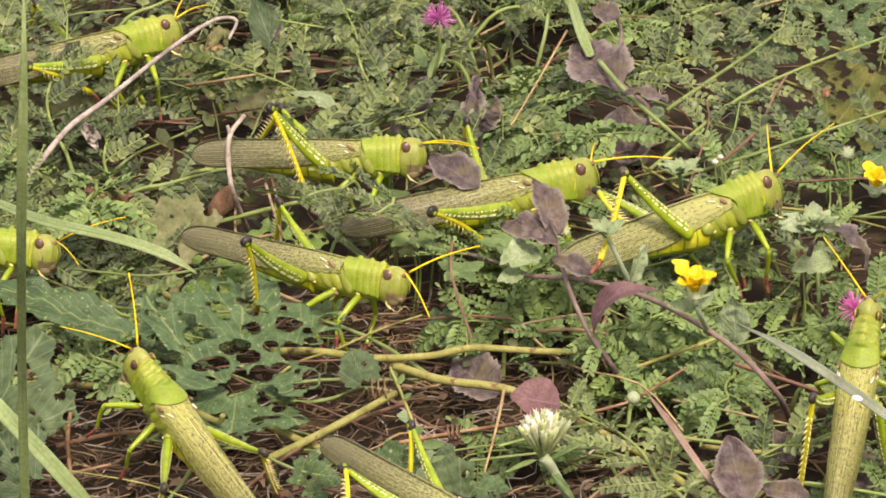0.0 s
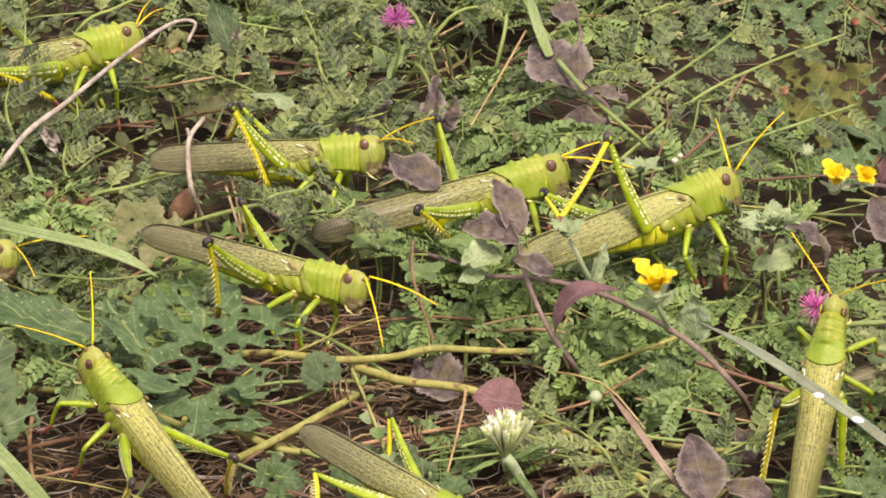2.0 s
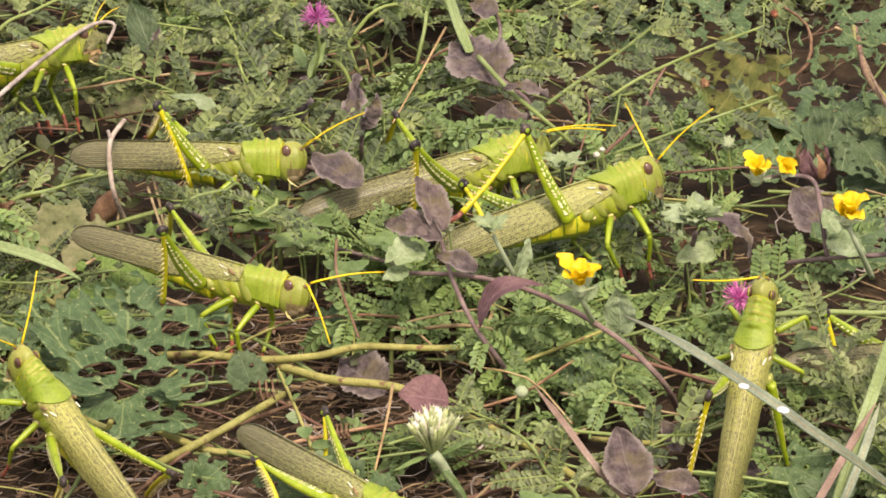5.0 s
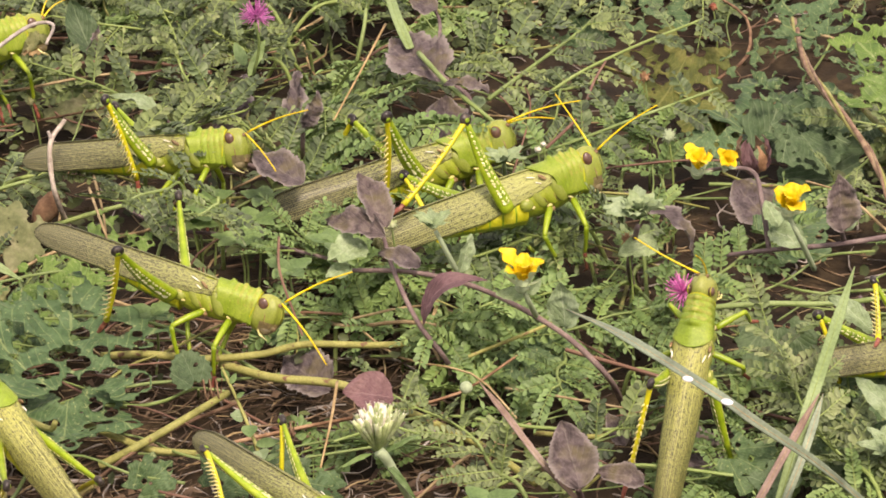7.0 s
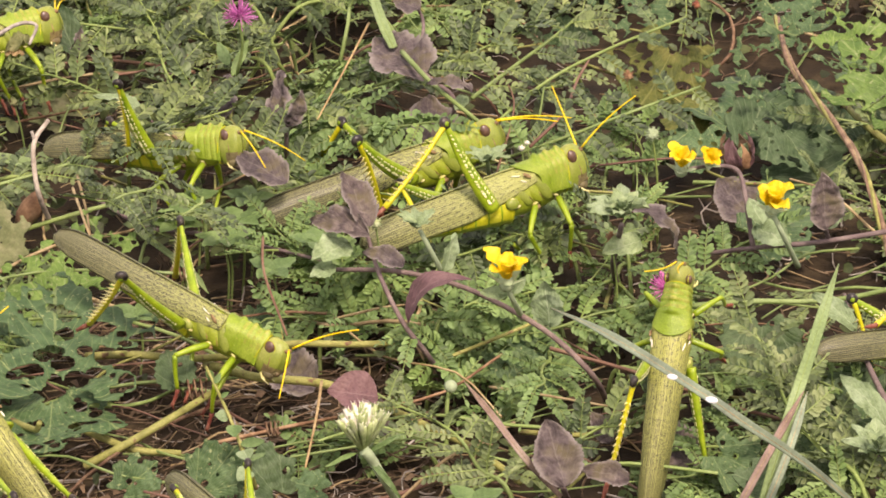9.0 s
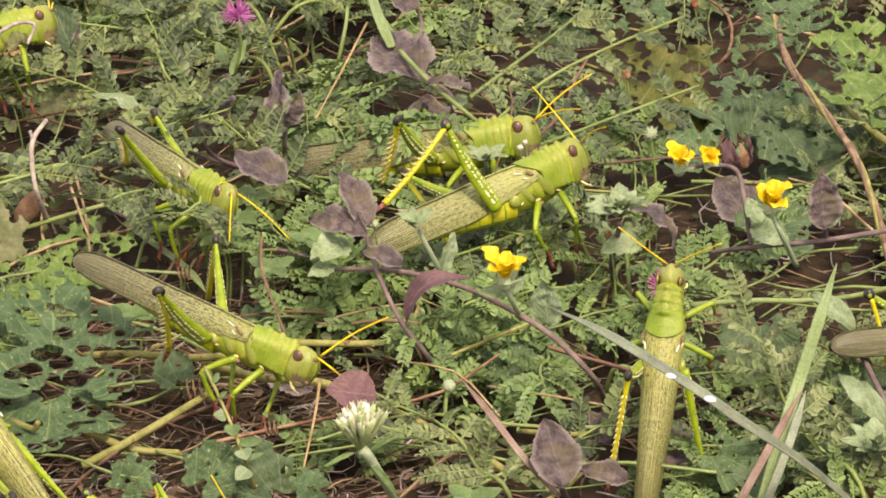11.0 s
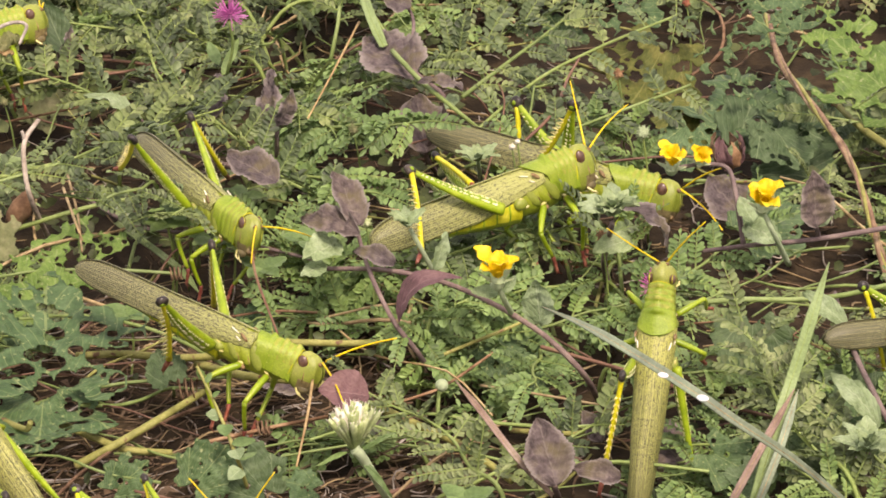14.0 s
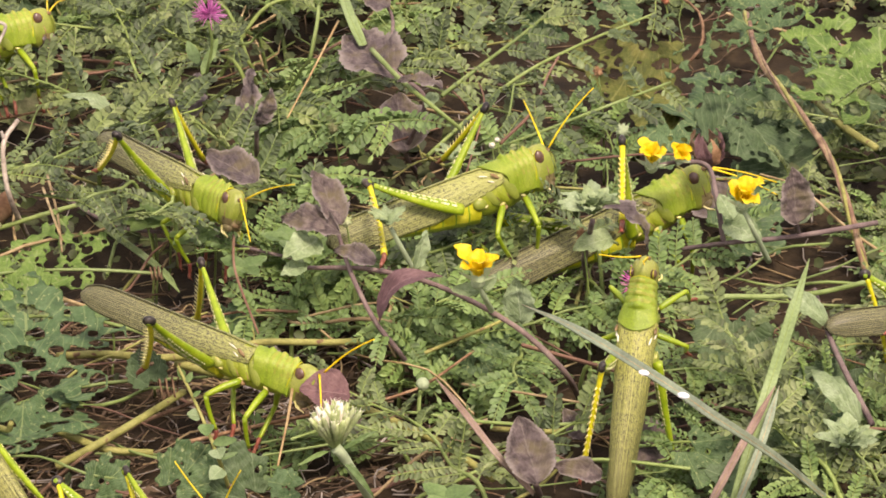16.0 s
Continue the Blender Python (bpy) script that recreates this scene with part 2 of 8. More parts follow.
def wing_material(name, tones, dark_tone, fleck, vein):
    """Net-veined forewing: pale veins over olive cells, dark flecks thickening towards the tip."""
    m, n, l, b = nodes_of(name)
    uv = n.new("ShaderNodeUVMap")
    sep = n.new("ShaderNodeSeparateXYZ")
    l.new(uv.outputs[0], sep.inputs[0])

    def scaled(x, y):
        mp = n.new("ShaderNodeMapping")
        mp.inputs["Scale"].default_value = (x, y, 1)
        l.new(uv.outputs[0], mp.inputs[0])
        return mp.outputs[0]
    wob = noise_tex(n, l, scaled(14, 8), 1.0, 4, 0.65)
    at = mixed(n, l, 0.055, scaled(1, 1), wob.outputs["Color"], "ADD")
    grid_map = n.new("ShaderNodeMapping")
    grid_map.inputs["Scale"].default_value = (72, 22, 1)
    l.new(at, grid_map.inputs[0])
    v = n.new("ShaderNodeTexBrick")
    for key, val in (("Scale", 1.0), ("Mortar Size", 0.11), ("Mortar Smooth", 0.5), ("Brick Width", 1.0), ("Row Height", 1.0)):
        v.inputs[key].default_value = val
    l.new(grid_map.outputs[0], v.inputs["Vector"])
    net = v.outputs["Fac"]
    w = n.new("ShaderNodeTexWave")
    w.bands_direction, w.inputs["Scale"].default_value, w.inputs["Distortion"].default_value = "Y", 0.21, 1.0
    l.new(scaled(2.0, 16), w.inputs["Vector"])
    longv = ramp(n, l, w.outputs[0], [(0.94, (0, 0, 0)), (0.99, (0.65, 0.65, 0.65))]).outputs[0]
    blot = noise_tex(n, l, scaled(44, 16), 1.0, 3, 0.65)
    add = n.new("ShaderNodeMath")
    add.operation = "MULTIPLY_ADD"
    l.new(sep.outputs[0], add.inputs[0])
    add.inputs[1].default_value = 0.15
    l.new(blot.outputs[0], add.inputs[2])
    dark = ramp(n, l, add.outputs[0], [(fleck - 0.03, (0, 0, 0)), (fleck + 0.05, (1, 1, 1))]).outputs[0]
    base = ramp(n, l, sep.outputs[0], [(p, c) for p, c in zip((0.0, 0.4, 0.75, 1.0), tones)]).outputs[0]
    cell = mixed(n, l, dark, base, dark_tone)
    pale = mixed(n, l, 0.6, base, vein)
    depth = ramp(n, l, sep.outputs[0], [(0.0, (0.22, 0.22, 0.22)), (0.85, (0.45, 0.45, 0.45))]).outputs[0]
    col = mixed(n, l, net, mixed(n, l, depth, cell, dark_tone), mixed(n, l, 0.8, cell, pale))
    col = mixed(n, l, longv, col, pale)
    l.new(col, b.inputs["Base Color"])
    b.inputs["Roughness"].default_value = 0.45
    b.inputs["Specular IOR Level"].default_value = 0.4
    bp = n.new("ShaderNodeBump")
    bp.inputs["Strength"].default_value, bp.inputs["Distance"].default_value = 0.5, 0.0004
    l.new(net, bp.inputs["Height"])
    l.new(bp.outputs[0], b.inputs["Normal"])
    return m


WING = wing_material("net_veined_wing", ((0.36, 0.39, 0.10), (0.275, 0.295, 0.092), (0.18, 0.18, 0.078), (0.135, 0.13, 0.065)), (0.052, 0.050, 0.028), 0.53, (0.37, 0.375, 0.16))
WING_GREEN = wing_material("green_net_veined_wing", ((0.40, 0.43, 0.115), (0.33, 0.36, 0.11), (0.26, 0.275, 0.09), (0.19, 0.19, 0.075)), (0.085, 0.09, 0.035), 0.58, (0.46, 0.47, 0.19))
WING_YELLOW = wing_material("yellow_net_veined_wing", ((0.36, 0.38, 0.07), (0.31, 0.325, 0.075), (0.27, 0.28, 0.075), (0.20, 0.20, 0.07)), (0.075, 0.078, 0.025), 0.55, (0.56, 0.56, 0.20))


# ---------------------------------------------------------------- mesh helpers
def mesh_object(name, bm, mats, parent=None, label="", smooth=True):
    me = bpy.data.meshes.new(name)
    bm.normal_update()
    bm.to_mesh(me)
    bm.free()
    for m in mats if isinstance(mats, (list, tuple)) else (mats,):
        me.materials.append(m)
    if smooth:
        me.polygons.foreach_set("use_smooth", [True] * len(me.polygons))
    ob = new(name, me)
    if parent:
        ob.parent = parent
    if label:
        ob["label"] = label
    return ob


def part(name, bm, mats, parent, label=""):
    return mesh_object(name, bm, mats, parent, label)


def thing(name, m, label, category, group="", kind=""):
    ob = new(name)
    ob.empty_display_size = 0.01
    ob.matrix_basis = m
    return tagged(ob, label, category, group, kind)


def tube(bm, pts, radii, sides=6, mat=0, cap=True):
    """A tapered round tube along points, appended to bm."""
    pts = [Vector(p) for p in pts]
    if not isinstance(radii, (list, tuple)):
        radii = [radii] * len(pts)
    rings, up = [], Vector((0.12, 0.3, 1)).normalized()
    for i, p in enumerate(pts):
        d = (pts[min(i + 1, len(pts) - 1)] - pts[max(i - 1, 0)]).normalized()
        a = d.cross(up)
        if a.length < 1e-4:
            a = d.cross(Vector((1, 0, 0)))
        a.normalize()
        c = a.cross(d)
        rings.append([bm.verts.new(p + radii[i] * (math.cos(2 * math.pi * k / sides) * a + math.sin(2 * math.pi * k / sides) * c)) for k in range(sides)])
    for r0, r1 in zip(rings, rings[1:]):
        for k in range(sides):
            f = bm.faces.new((r0[k], r0[(k + 1) % sides], r1[(k + 1) % sides], r1[k]))
            f.material_index = mat
    if cap:
        for r in (rings[0][::-1], rings[-1]):
            f = bm.faces.new(r)
            f.material_index = mat


def smooth_path(pts, n=8):
    """Catmull-Rom through the points."""
    P = [Vector(p) for p in pts]
    P = [P[0] * 2 - P[1]] + P + [P[-1] * 2 - P[-2]]
    out = []
    for i in range(1, len(P) - 2):
        for k in range(n):
            t = k / n
            a, b, c, d = P[i - 1:i + 3]
            out.append(0.5 * ((2 * b) + (c - a) * t + (2 * a - 5 * b + 4 * c - d) * t * t + (3 * b - a - 3 * c + d) * t ** 3))
    return out + [P[-2]]


def blob(bm, centre, size, turn=(0, 0, 0), seg=12, rings=8, mat=0):
    m = pose(*centre, *turn) @ Matrix.Diagonal((*size, 1))
    made = bmesh.ops.create_uvsphere(bm, u_segments=seg, v_segments=rings, radius=1, matrix=m)
    for v in made["verts"]:
        for f in v.link_faces:
            f.material_index = mat


def spike(bm, base, tip, r, mat=0, sides=4):
    base, tip = Vector(base), Vector(tip)
    d = (tip - base).normalized()
    a = d.cross(Vector((0.3, 0.2, 1))).normalized()
    c = a.cross(d)
    ring = [bm.verts.new(base + r * (math.cos(2 * math.pi * k / sides) * a + math.sin(2 * math.pi * k / sides) * c)) for k in range(sides)]
    top = bm.verts.new(tip)
    for k in range(sides):
        f = bm.faces.new((ring[k], ring[(k + 1) % sides], top))
        f.material_index = mat


# ---------------------------------------------------------------- grasshoppers
HIP, THIGH, SHANK = (-0.090, 0.085, -0.055), 0.41, 0.40
FEELER_BASE, FEELER_LEN = (0.304, 0.015, 0.044), 0.29


def lofted(bm, sections, sides=20, mat=0):
    """sections: (x, half width, half height, z of the middle)."""
    rings = []
    for x, w, h, zc in sections:
        rings.append([bm.verts.new((x, w * math.cos(2 * math.pi * k / sides), zc + h * math.sin(2 * math.pi * k / sides))) for k in range(sides)])
    for r0, r1 in zip(rings, rings[1:]):
        for k in range(sides):
            f = bm.faces.new((r0[k], r0[(k + 1) % sides], r1[(k + 1) % sides], r1[k]))
            f.material_index = mat
    bm.faces.new(rings[0][::-1]), bm.faces.new(rings[-1])
    return rings


def leg_bone(L, length, r0, r1, bulge=0.0, foot=False, n=8):
    bm = bmesh.new()
    pts, rad = [], []
    for i in range(n + 1):
        u = i / n
        pts.append((length * u, 0, 0.03 * length * math.sin(math.pi * u)))
        rad.append((r0 + (r1 - r0) * u) * (1 + bulge * math.sin(math.pi * min(1, u * 1.3))))
    tube(bm, pts, rad, 8)
    if foot:
        tube(bm, [(length + 0.065 * L * k / 6, 0, 0.030 * L * (k / 6) ** 1.4) for k in range(7)], [r1 * q for q in (1.0, 1.25, 0.85, 1.2, 0.8, 1.1, 0.7)], 6, 1)
        for s in (-1, 1):
            spike(bm, (length + 0.06 * L, 0, 0.028 * L), (length + 0.085 * L, s * 0.015 * L, 0.02 * L), r1 * 0.5, 1)
    return bm


def grasshopper(L, m, label, wing=None, slim=0.92, back=0.015, spread=False):
    """A giant grasshopper, L metres from brow to wing tip; its origin is in the thorax, x ahead, y to its left.
    slim: how deep its body is; back: where the point of its neck shield lies; spread: whether the small legs reach out sideways."""
    g = thing("grasshopper", m, label, "grasshopper", "giant grasshoppers in the herbs")
    S = Matrix.Scale(L, 4)

    def add(name, bm, mats, parent=g, label=""):
        if name not in ("hind_femur", "knee", "hind_tibia", "antenna"):
            bmesh.ops.transform(bm, matrix=Matrix.Diagonal((1, slim, slim, 1)), verts=bm.verts)
        bmesh.ops.transform(bm, matrix=S, verts=bm.verts)
        return part(name, bm, mats, parent, label)

    # thorax
    bm = bmesh.new()
    lofted(bm, [(0.215, 0.034, 0.052, -0.022), (0.17, 0.050, 0.076, -0.030), (0.09, 0.060, 0.090, -0.036), (0.0, 0.070, 0.092, -0.038), (-0.07, 0.066, 0.080, -0.042), (-0.12, 0.052, 0.062, -0.044)])
    for s in (-1, 1):  # ivory hinge plates above the legs
        blob(bm, (0.130, s * 0.050, -0.088), (0.012, 0.008, 0.005), (0, 20, 0), 8, 6, 1)
        blob(bm, (0.135, s * 0.050, -0.104), (0.014, 0.012, 0.012), (0, 20, 0), 8, 6, 4)
        blob(bm, (0.030, s * 0.057, -0.090), (0.015, 0.008, 0.006), (0, -10, 0), 8, 6, 1)
        blob(bm, (0.034, s * 0.056, -0.106), (0.018, 0.012, 0.012), (0, 10, 0), 8, 6, 4)
        blob(bm, (-0.075, s * 0.068, -0.060), (0.030, 0.018, 0.024), (0, 15, 0), 10, 8, 2)
        blob(bm, (-0.072, s * 0.075, -0.044), (0.011, 0.005, 0.008), (0, 25, 0), 8, 6, 1)
        blob(bm, (-0.052, s * 0.073, -0.076), (0.010, 0.005, 0.005), (0, -15, 0), 8, 6, 1)
        for px, tilt, mat in ((0.075, 64, 2), (0.028, 60, 0), (-0.020, 56, 2)):  # slanting plates of the flank
            blob(bm, (px, s * 0.057, -0.042), (0.060, 0.0145, 0.0235), (0, tilt, 0), 14, 10, mat)
        for px, tilt in ((0.048, 62), (0.002, 58)):  # brown seams between them
            blob(bm, (px, s * 0.0650, -0.050), (0.042, 0.003, 0.0022), (0, tilt, 0), 8, 6, 4)
        blob(bm, (0.012, s * 0.073, 0.026), (0.022, 0.006, 0.008), (0, 40, 0), 8, 6, 4)
    add("thorax", bm, [BODY, SPINE, FACE, FOLD, SEAM])
    # abdomen in ringed segments
    bm = bmesh.new()
    sec = []
    for i in range(55):
        u = i / 54
        step = (u * 9) % 1.0
        ridge = 1.035 - 0.05 * step - (0.05 if step > 0.84 else 0)
        r = (0.066 * (1 - u) ** 0.45 + 0.007) * ridge
        sec.append((-0.07 - 0.51 * u, r * 0.90, r * 1.12, -0.062 + 0.030 * u))
    lofted(bm, sec, 24)
    for f in bm.faces:
        c = f.calc_center_median()
        u = (-0.07 - c.x) / 0.51
        rel = (c.z + 0.062 - 0.030 * u) / (0.066 * max(0.02, 1 - u) ** 0.45 + 0.007)
        if (u * 9) % 1.0 > 0.84:
            f.material_index = 2
        elif -0.85 < rel < 0.35:
            f.material_index = 1
    add("abdomen", bm, [BODY, BELLY, FLANK], label="ringed yellow abdomen with green seams")
    # saddle shield: furrowed and crested in front, smooth pointed plate behind, deep lobes at the sides
    bm = bmesh.new()
    nu, nv = 54, 40
    grid = []
    furrows = (0.192, 0.168, 0.140, 0.112)
    for i in range(nu + 1):
        u = i / nu
        row = []
        for j in range(nv + 1):
            q = 2 * j / nv - 1
            side, q = (1 if q > 0 else -1), abs(q)
            rear = back + (0.070 - back) * min(1.0, q / 0.55) ** 1.3 + 0.018 * max(0.0, (q - 0.6) / 0.4) ** 2
            x = 0.215 + (rear - 0.215) * u
            k = (0.215 - x) / 0.2
            w, top, drop = 0.050 + 0.034 * min(1.0, k) ** 1.3, 0.066 - 0.004 * k, 0.088 - 0.02 * k
            if q < 0.55:
                a = q / 0.55 * math.pi / 2
                y, z = w * math.sin(a) ** 0.80, top * (math.cos(a) ** 0.75 - 0.10 * (1 - q / 0.55) ** 0.5 * math.sin(2 * a))
            else:
                a = (q - 0.55) / 0.45
                y, z = w * (1 - 0.14 * a * a), -drop * a
            groove = sum(math.exp(-((x - gx - 0.006 * q) / 0.0050) ** 2) for gx in furrows) * (1.0 if x > 0.095 else max(0.0, 1 - (0.095 - x) / 0.01))
            deep = 1 - 0.060 * groove * (0.30 + 0.70 * min(1.0, q * 2.2)) * (1 - 0.55 * max(0.0, q - 0.6) / 0.4)
            deep += 0.022 * noise.noise(Vector((x * 30, q * side * 3.4, L * 90))) + 0.010 * noise.noise(Vector((x * 90, q * side * 10, L * 50)))
            keel = math.exp(-(q / 0.09) ** 2)
            front = max(0.0, math.sin((x - 0.088) / 0.025 * math.pi)) ** 0.8 if x > 0.088 else 0.0
            crest = keel * (0.004 + (0.016 * (0.35 + 0.65 * front) if x > 0.088 else 0.0))
            row.append(bm.verts.new((x, side * y * deep, z * deep + crest)))
        grid.append(row)
    for i in range(nu):
        for j in range(nv):
            f = bm.faces.new((grid[i][j], grid[i][j + 1], grid[i + 1][j + 1], grid[i + 1][j]))
            c = f.calc_center_median()
            ridge = min(abs(c.x - gx) for gx in (0.200, 0.176, 0.151, 0.123))
            if c.x > 0.112 and ridge < 0.0070 and c.z > -0.01 and noise.noise(c * 40) > -0.10:
                f.material_index = 1
    ob = add("pronotum", bm, [SHIELD, FOLD], label="bright green crested neck shield")
    md = ob.modifiers.new("thick", "SOLIDIFY")
    md.thickness, md.offset = 0.005 * L, -1
    # head: deep and blunt, with a flat upright face
    bm = bmesh.new()
    bmesh.ops.create_uvsphere(bm, u_segments=36, v_segments=26, radius=1)
    for v in bm.verts:
        x, y, z = v.co
        fx = x ** 0.62 if x > 0 else x
        fz = math.copysign(abs(z) ** 0.86, z)
        chin = 1 - 0.14 * max(0, -z) ** 2.2
        brow = 1 - 0.30 * max(0, z) ** 2.2
        v.co = (0.246 + 0.064 * fx * chin * (1 - 0.2 * max(0, z) ** 2.2) + 0.004 * z, 0.0500 * math.copysign(abs(y) ** 0.88, y) * chin * brow, -0.020 + 0.092 * fz)
        if x > 0.35 and abs(y) < 0.36:  # the ridge down the face
            v.co.x += 0.008 * (1 - abs(y) / 0.36)
        if x > 0.2 and 0.36 < abs(y) < 0.56:
            v.co.x -= 0.004
        v.co += v.co.normalized() * 0.0022 * noise.noise(v.co * 45)
    for f in bm.faces:
        c = f.calc_center_median()
        if c.z < -0.046 + 0.020 * noise.noise(c * 60) and c.x > 0.246:
            f.material_index = 1
    for s in (-1, 1):  # the groove below the eye and the sockets of the antennae
        tube(bm, [(0.256, s * 0.0470, 0.000), (0.262, s * 0.0490, -0.028), (0.262, s * 0.0480, -0.058)], [0.0020, 0.0026, 0.0018], 6, 2)
        blob(bm, (0.298, s * 0.016, 0.040), (0.010, 0.008, 0.010), (0, 0, 0), 10, 6, 2)
        tube(bm, [(0.309, s * 0.017, 0.030), (0.316, s * 0.018, -0.010), (0.313, s * 0.022, -0.050)], [0.0018, 0.0022, 0.0016], 6, 3)
    head = add("head", bm, [FACE, JAW, SEAM, FOLD])
    bm = bmesh.new()
    tube(bm, [(0.208 + 0.010 * math.sin(2 * math.pi * k / 32), 0.0490 * math.cos(2 * math.pi * k / 32), -0.018 + 0.084 * math.sin(2 * math.pi * k / 32)) for k in range(33)], 0.0034, 6)
    add("collar", bm, BELLY, head, "thin yellow rim behind the cheek")
    for s in (-1, 1):
        bm = bmesh.new()
        blob(bm, (0.240, s * 0.0405, 0.030), (0.0200, 0.0135, 0.0275), (0, -10, 0), 20, 14)
        add("eye", bm, EYE_M, head, "dark brown oval eye")
        bm = bmesh.new()
        tube(bm, [(0.240 + 0.0215 * math.cos(2 * math.pi * k / 20) - 0.004 * math.sin(2 * math.pi * k / 20), s * 0.0425, 0.030 + 0.0285 * math.sin(2 * math.pi * k / 20)) for k in range(21)], 0.0016, 6)
        add("eye_rim", bm, BELLY, head, "pale yellow rim round the eye")
    bm = bmesh.new()
    blob(bm, (0.278, 0, -0.070), (0.026, 0.036, 0.030), (0, 8, 0), 16, 10)
    blob(bm, (0.268, 0.022, -0.092), (0.026, 0.020, 0.022), (0, 0, 0), 12, 8)
    blob(bm, (0.268, -0.022, -0.092), (0.026, 0.020, 0.022), (0, 0, 0), 12, 8)
    blob(bm, (0.297, 0, -0.076), (0.010, 0.026, 0.016), (0, 0, 0), 12, 8, 2)
    for s in (-1, 1):
        tube(bm, [(0.245, s * 0.036, -0.094), (0.262, s * 0.048, -0.113), (0.278, s * 0.046, -0.120)], [0.0044, 0.0036, 0.0028], 6, 1)
        tube(bm, [(0.250, s * 0.030, -0.100), (0.272, s * 0.036, -0.122), (0.290, s * 0.032, -0.130)], [0.004, 0.0032, 0.0024], 6, 1)
    add("mouth", bm, [JAW, SPINE, SEAM], head, "brown-tinged jaws with pale feelers")
    # forewings, folded like a roof with deep upright sides, the left one lapping over the right
    for s in (-1, 1):
        bm = bmesh.new()
        uvl = bm.loops.layers.uv.new("UVMap")
        nu, nv = 56, 18
        grid, uvs = [], {}
        for i in range(nu + 1):
            u = i / nu
            row = []
            for j in range(nv + 1):
                q = j / nv
                x = 0.05 - 0.75 * u
                taper = math.sqrt(max(0.0, 1 - max(0.0, (u - 0.80) / 0.20) ** 2.3))
                zt = 0.056 + 0.006 * min(1, u * 6) - 0.018 * u
                zb = -0.006 - 0.072 * min(1.0, u / 0.42) ** 0.8 - 0.010 * max(0.0, u - 0.5)
                mid = 0.42 * zt + 0.58 * zb
                zt, zb = mid + (zt - mid) * max(taper, 0.02), mid + (zb - mid) * max(taper, 0.02)
                w = (0.077 * (1 - 0.50 * u ** 1.2) + 0.002) * (0.45 + 0.55 * taper)
                across = 1 - (1 - q) ** 2.5
                z = zt + (zb - zt) * (0.10 * q + 0.90 * q ** 1.45)
                lap = 0.014 * (1 - q) ** 3 * (1 - 0.4 * u)
                y = s * (w * across * (1 - 0.10 * q ** 3) - lap)
                z += (0.0035 if s > 0 else 0.0) - 0.10 * lap
                y += s * 0.0014 * math.sin(q * 34 + 2 * u) * (1 - 0.6 * u) + s * 0.004 * noise.noise(Vector((u * 5, q * 3, L * 70 + s)))
                vert = bm.verts.new((x, y, z))
                row.append(vert)
                uvs[vert] = (u, q * (1 - 0.25 * u))
            grid.append(row)
        for i in range(nu):
            for j in range(nv):
                q = (grid[i][j], grid[i][j + 1], grid[i + 1][j + 1], grid[i + 1][j])
                f = bm.faces.new(q if s > 0 else q[::-1])
                for lp in f.loops:
                    lp[uvl].uv = uvs[lp.vert]
        ob = add("forewing", bm, wing or WING, label="net-veined olive forewing with dark flecks")
        md = ob.modifiers.new("thick", "SOLIDIFY")
        md.thickness, md.offset = 0.003 * L, -1
        bm = bmesh.new()
        blob(bm, (-0.030, s * 0.0605, 0.036), (0.020, 0.0030, 0.0022), (0, 18, s * 10), 10, 6)
        blob(bm, (-0.008, s * 0.0725, 0.010), (0.014, 0.0024, 0.0026), (0, 28, s * 8), 10, 6)
        add("shoulder_spot", bm, WHITE, label="ivory spots at the wing root")
    # hind legs
    limbs = {}
    for s, key in ((-1, "R"), (1, "L")):
        bm = bmesh.new()
        n, sides = 22, 12
        rings = []
        for i in range(n + 1):
            u = i / n
            h = 0.021 * (math.sin(math.pi * (0.16 + 0.84 * u) ** 0.60) ** 0.8) * (1 - 0.25 * u) + 0.0105
            w = 0.64 * h
            ridge = 1 + 0.05 * math.cos(u * 46)
            rings.append([bm.verts.new((THIGH * u, w * math.cos(2 * math.pi * k / sides) * (ridge if k in (0, 6, 1, 5, 7, 11) else 1), h * math.sin(2 * math.pi * k / sides) + 0.012 * math.sin(math.pi * u))) for k in range(sides)])
        for i, (r0, r1) in enumerate(zip(rings, rings[1:])):
            for k in range(sides):
                f = bm.faces.new((r0[k], r0[(k + 1) % sides], r1[(k + 1) % sides], r1[k]))
                if 1 < i < 19 and k in (0, 11, 5, 6):
                    f.material_index = 2
        bm.faces.new(rings[0][::-1]), bm.faces.new(rings[-1])
        # ivory dots in two rows on both flanks
        for i in range(21):
            u = 0.10 + 0.78 * i / 20
            h = 0.021 * (math.sin(math.pi * (0.16 + 0.84 * u) ** 0.60) ** 0.8) * (1 - 0.25 * u) + 0.0105
            for side in (-1, 1):
                for dz, big in ((0.30, 1.0), (-0.38, 0.75)):
                    if big < 1 and i > 15:
                        continue
                    j1, j2 = 0.75 + 0.5 * abs(math.sin(i * 7.3 + dz * 5)), 0.004 * math.sin(i * 4.1 + dz)
                    big *= (1.25 - 0.55 * u) * j1
                    blob(bm, (THIGH * u + j2, side * h * 0.60, h * dz * (0.9 + 20 * j2) + 0.012 * math.sin(math.pi * u)), (0.0082 * big, 0.0020, 0.0040 * big), (0, -35 if dz > 0 else 35, 0), 6, 4, 1)
        femur = add("hind_femur", bm, [LIMB, IVORY, FLANK], label="bright green thigh with ivory dots")
        femur.matrix_basis = pose(HIP[0] * L, s * HIP[1] * L, HIP[2] * L, 0, 205, 0)
        bm = bmesh.new()
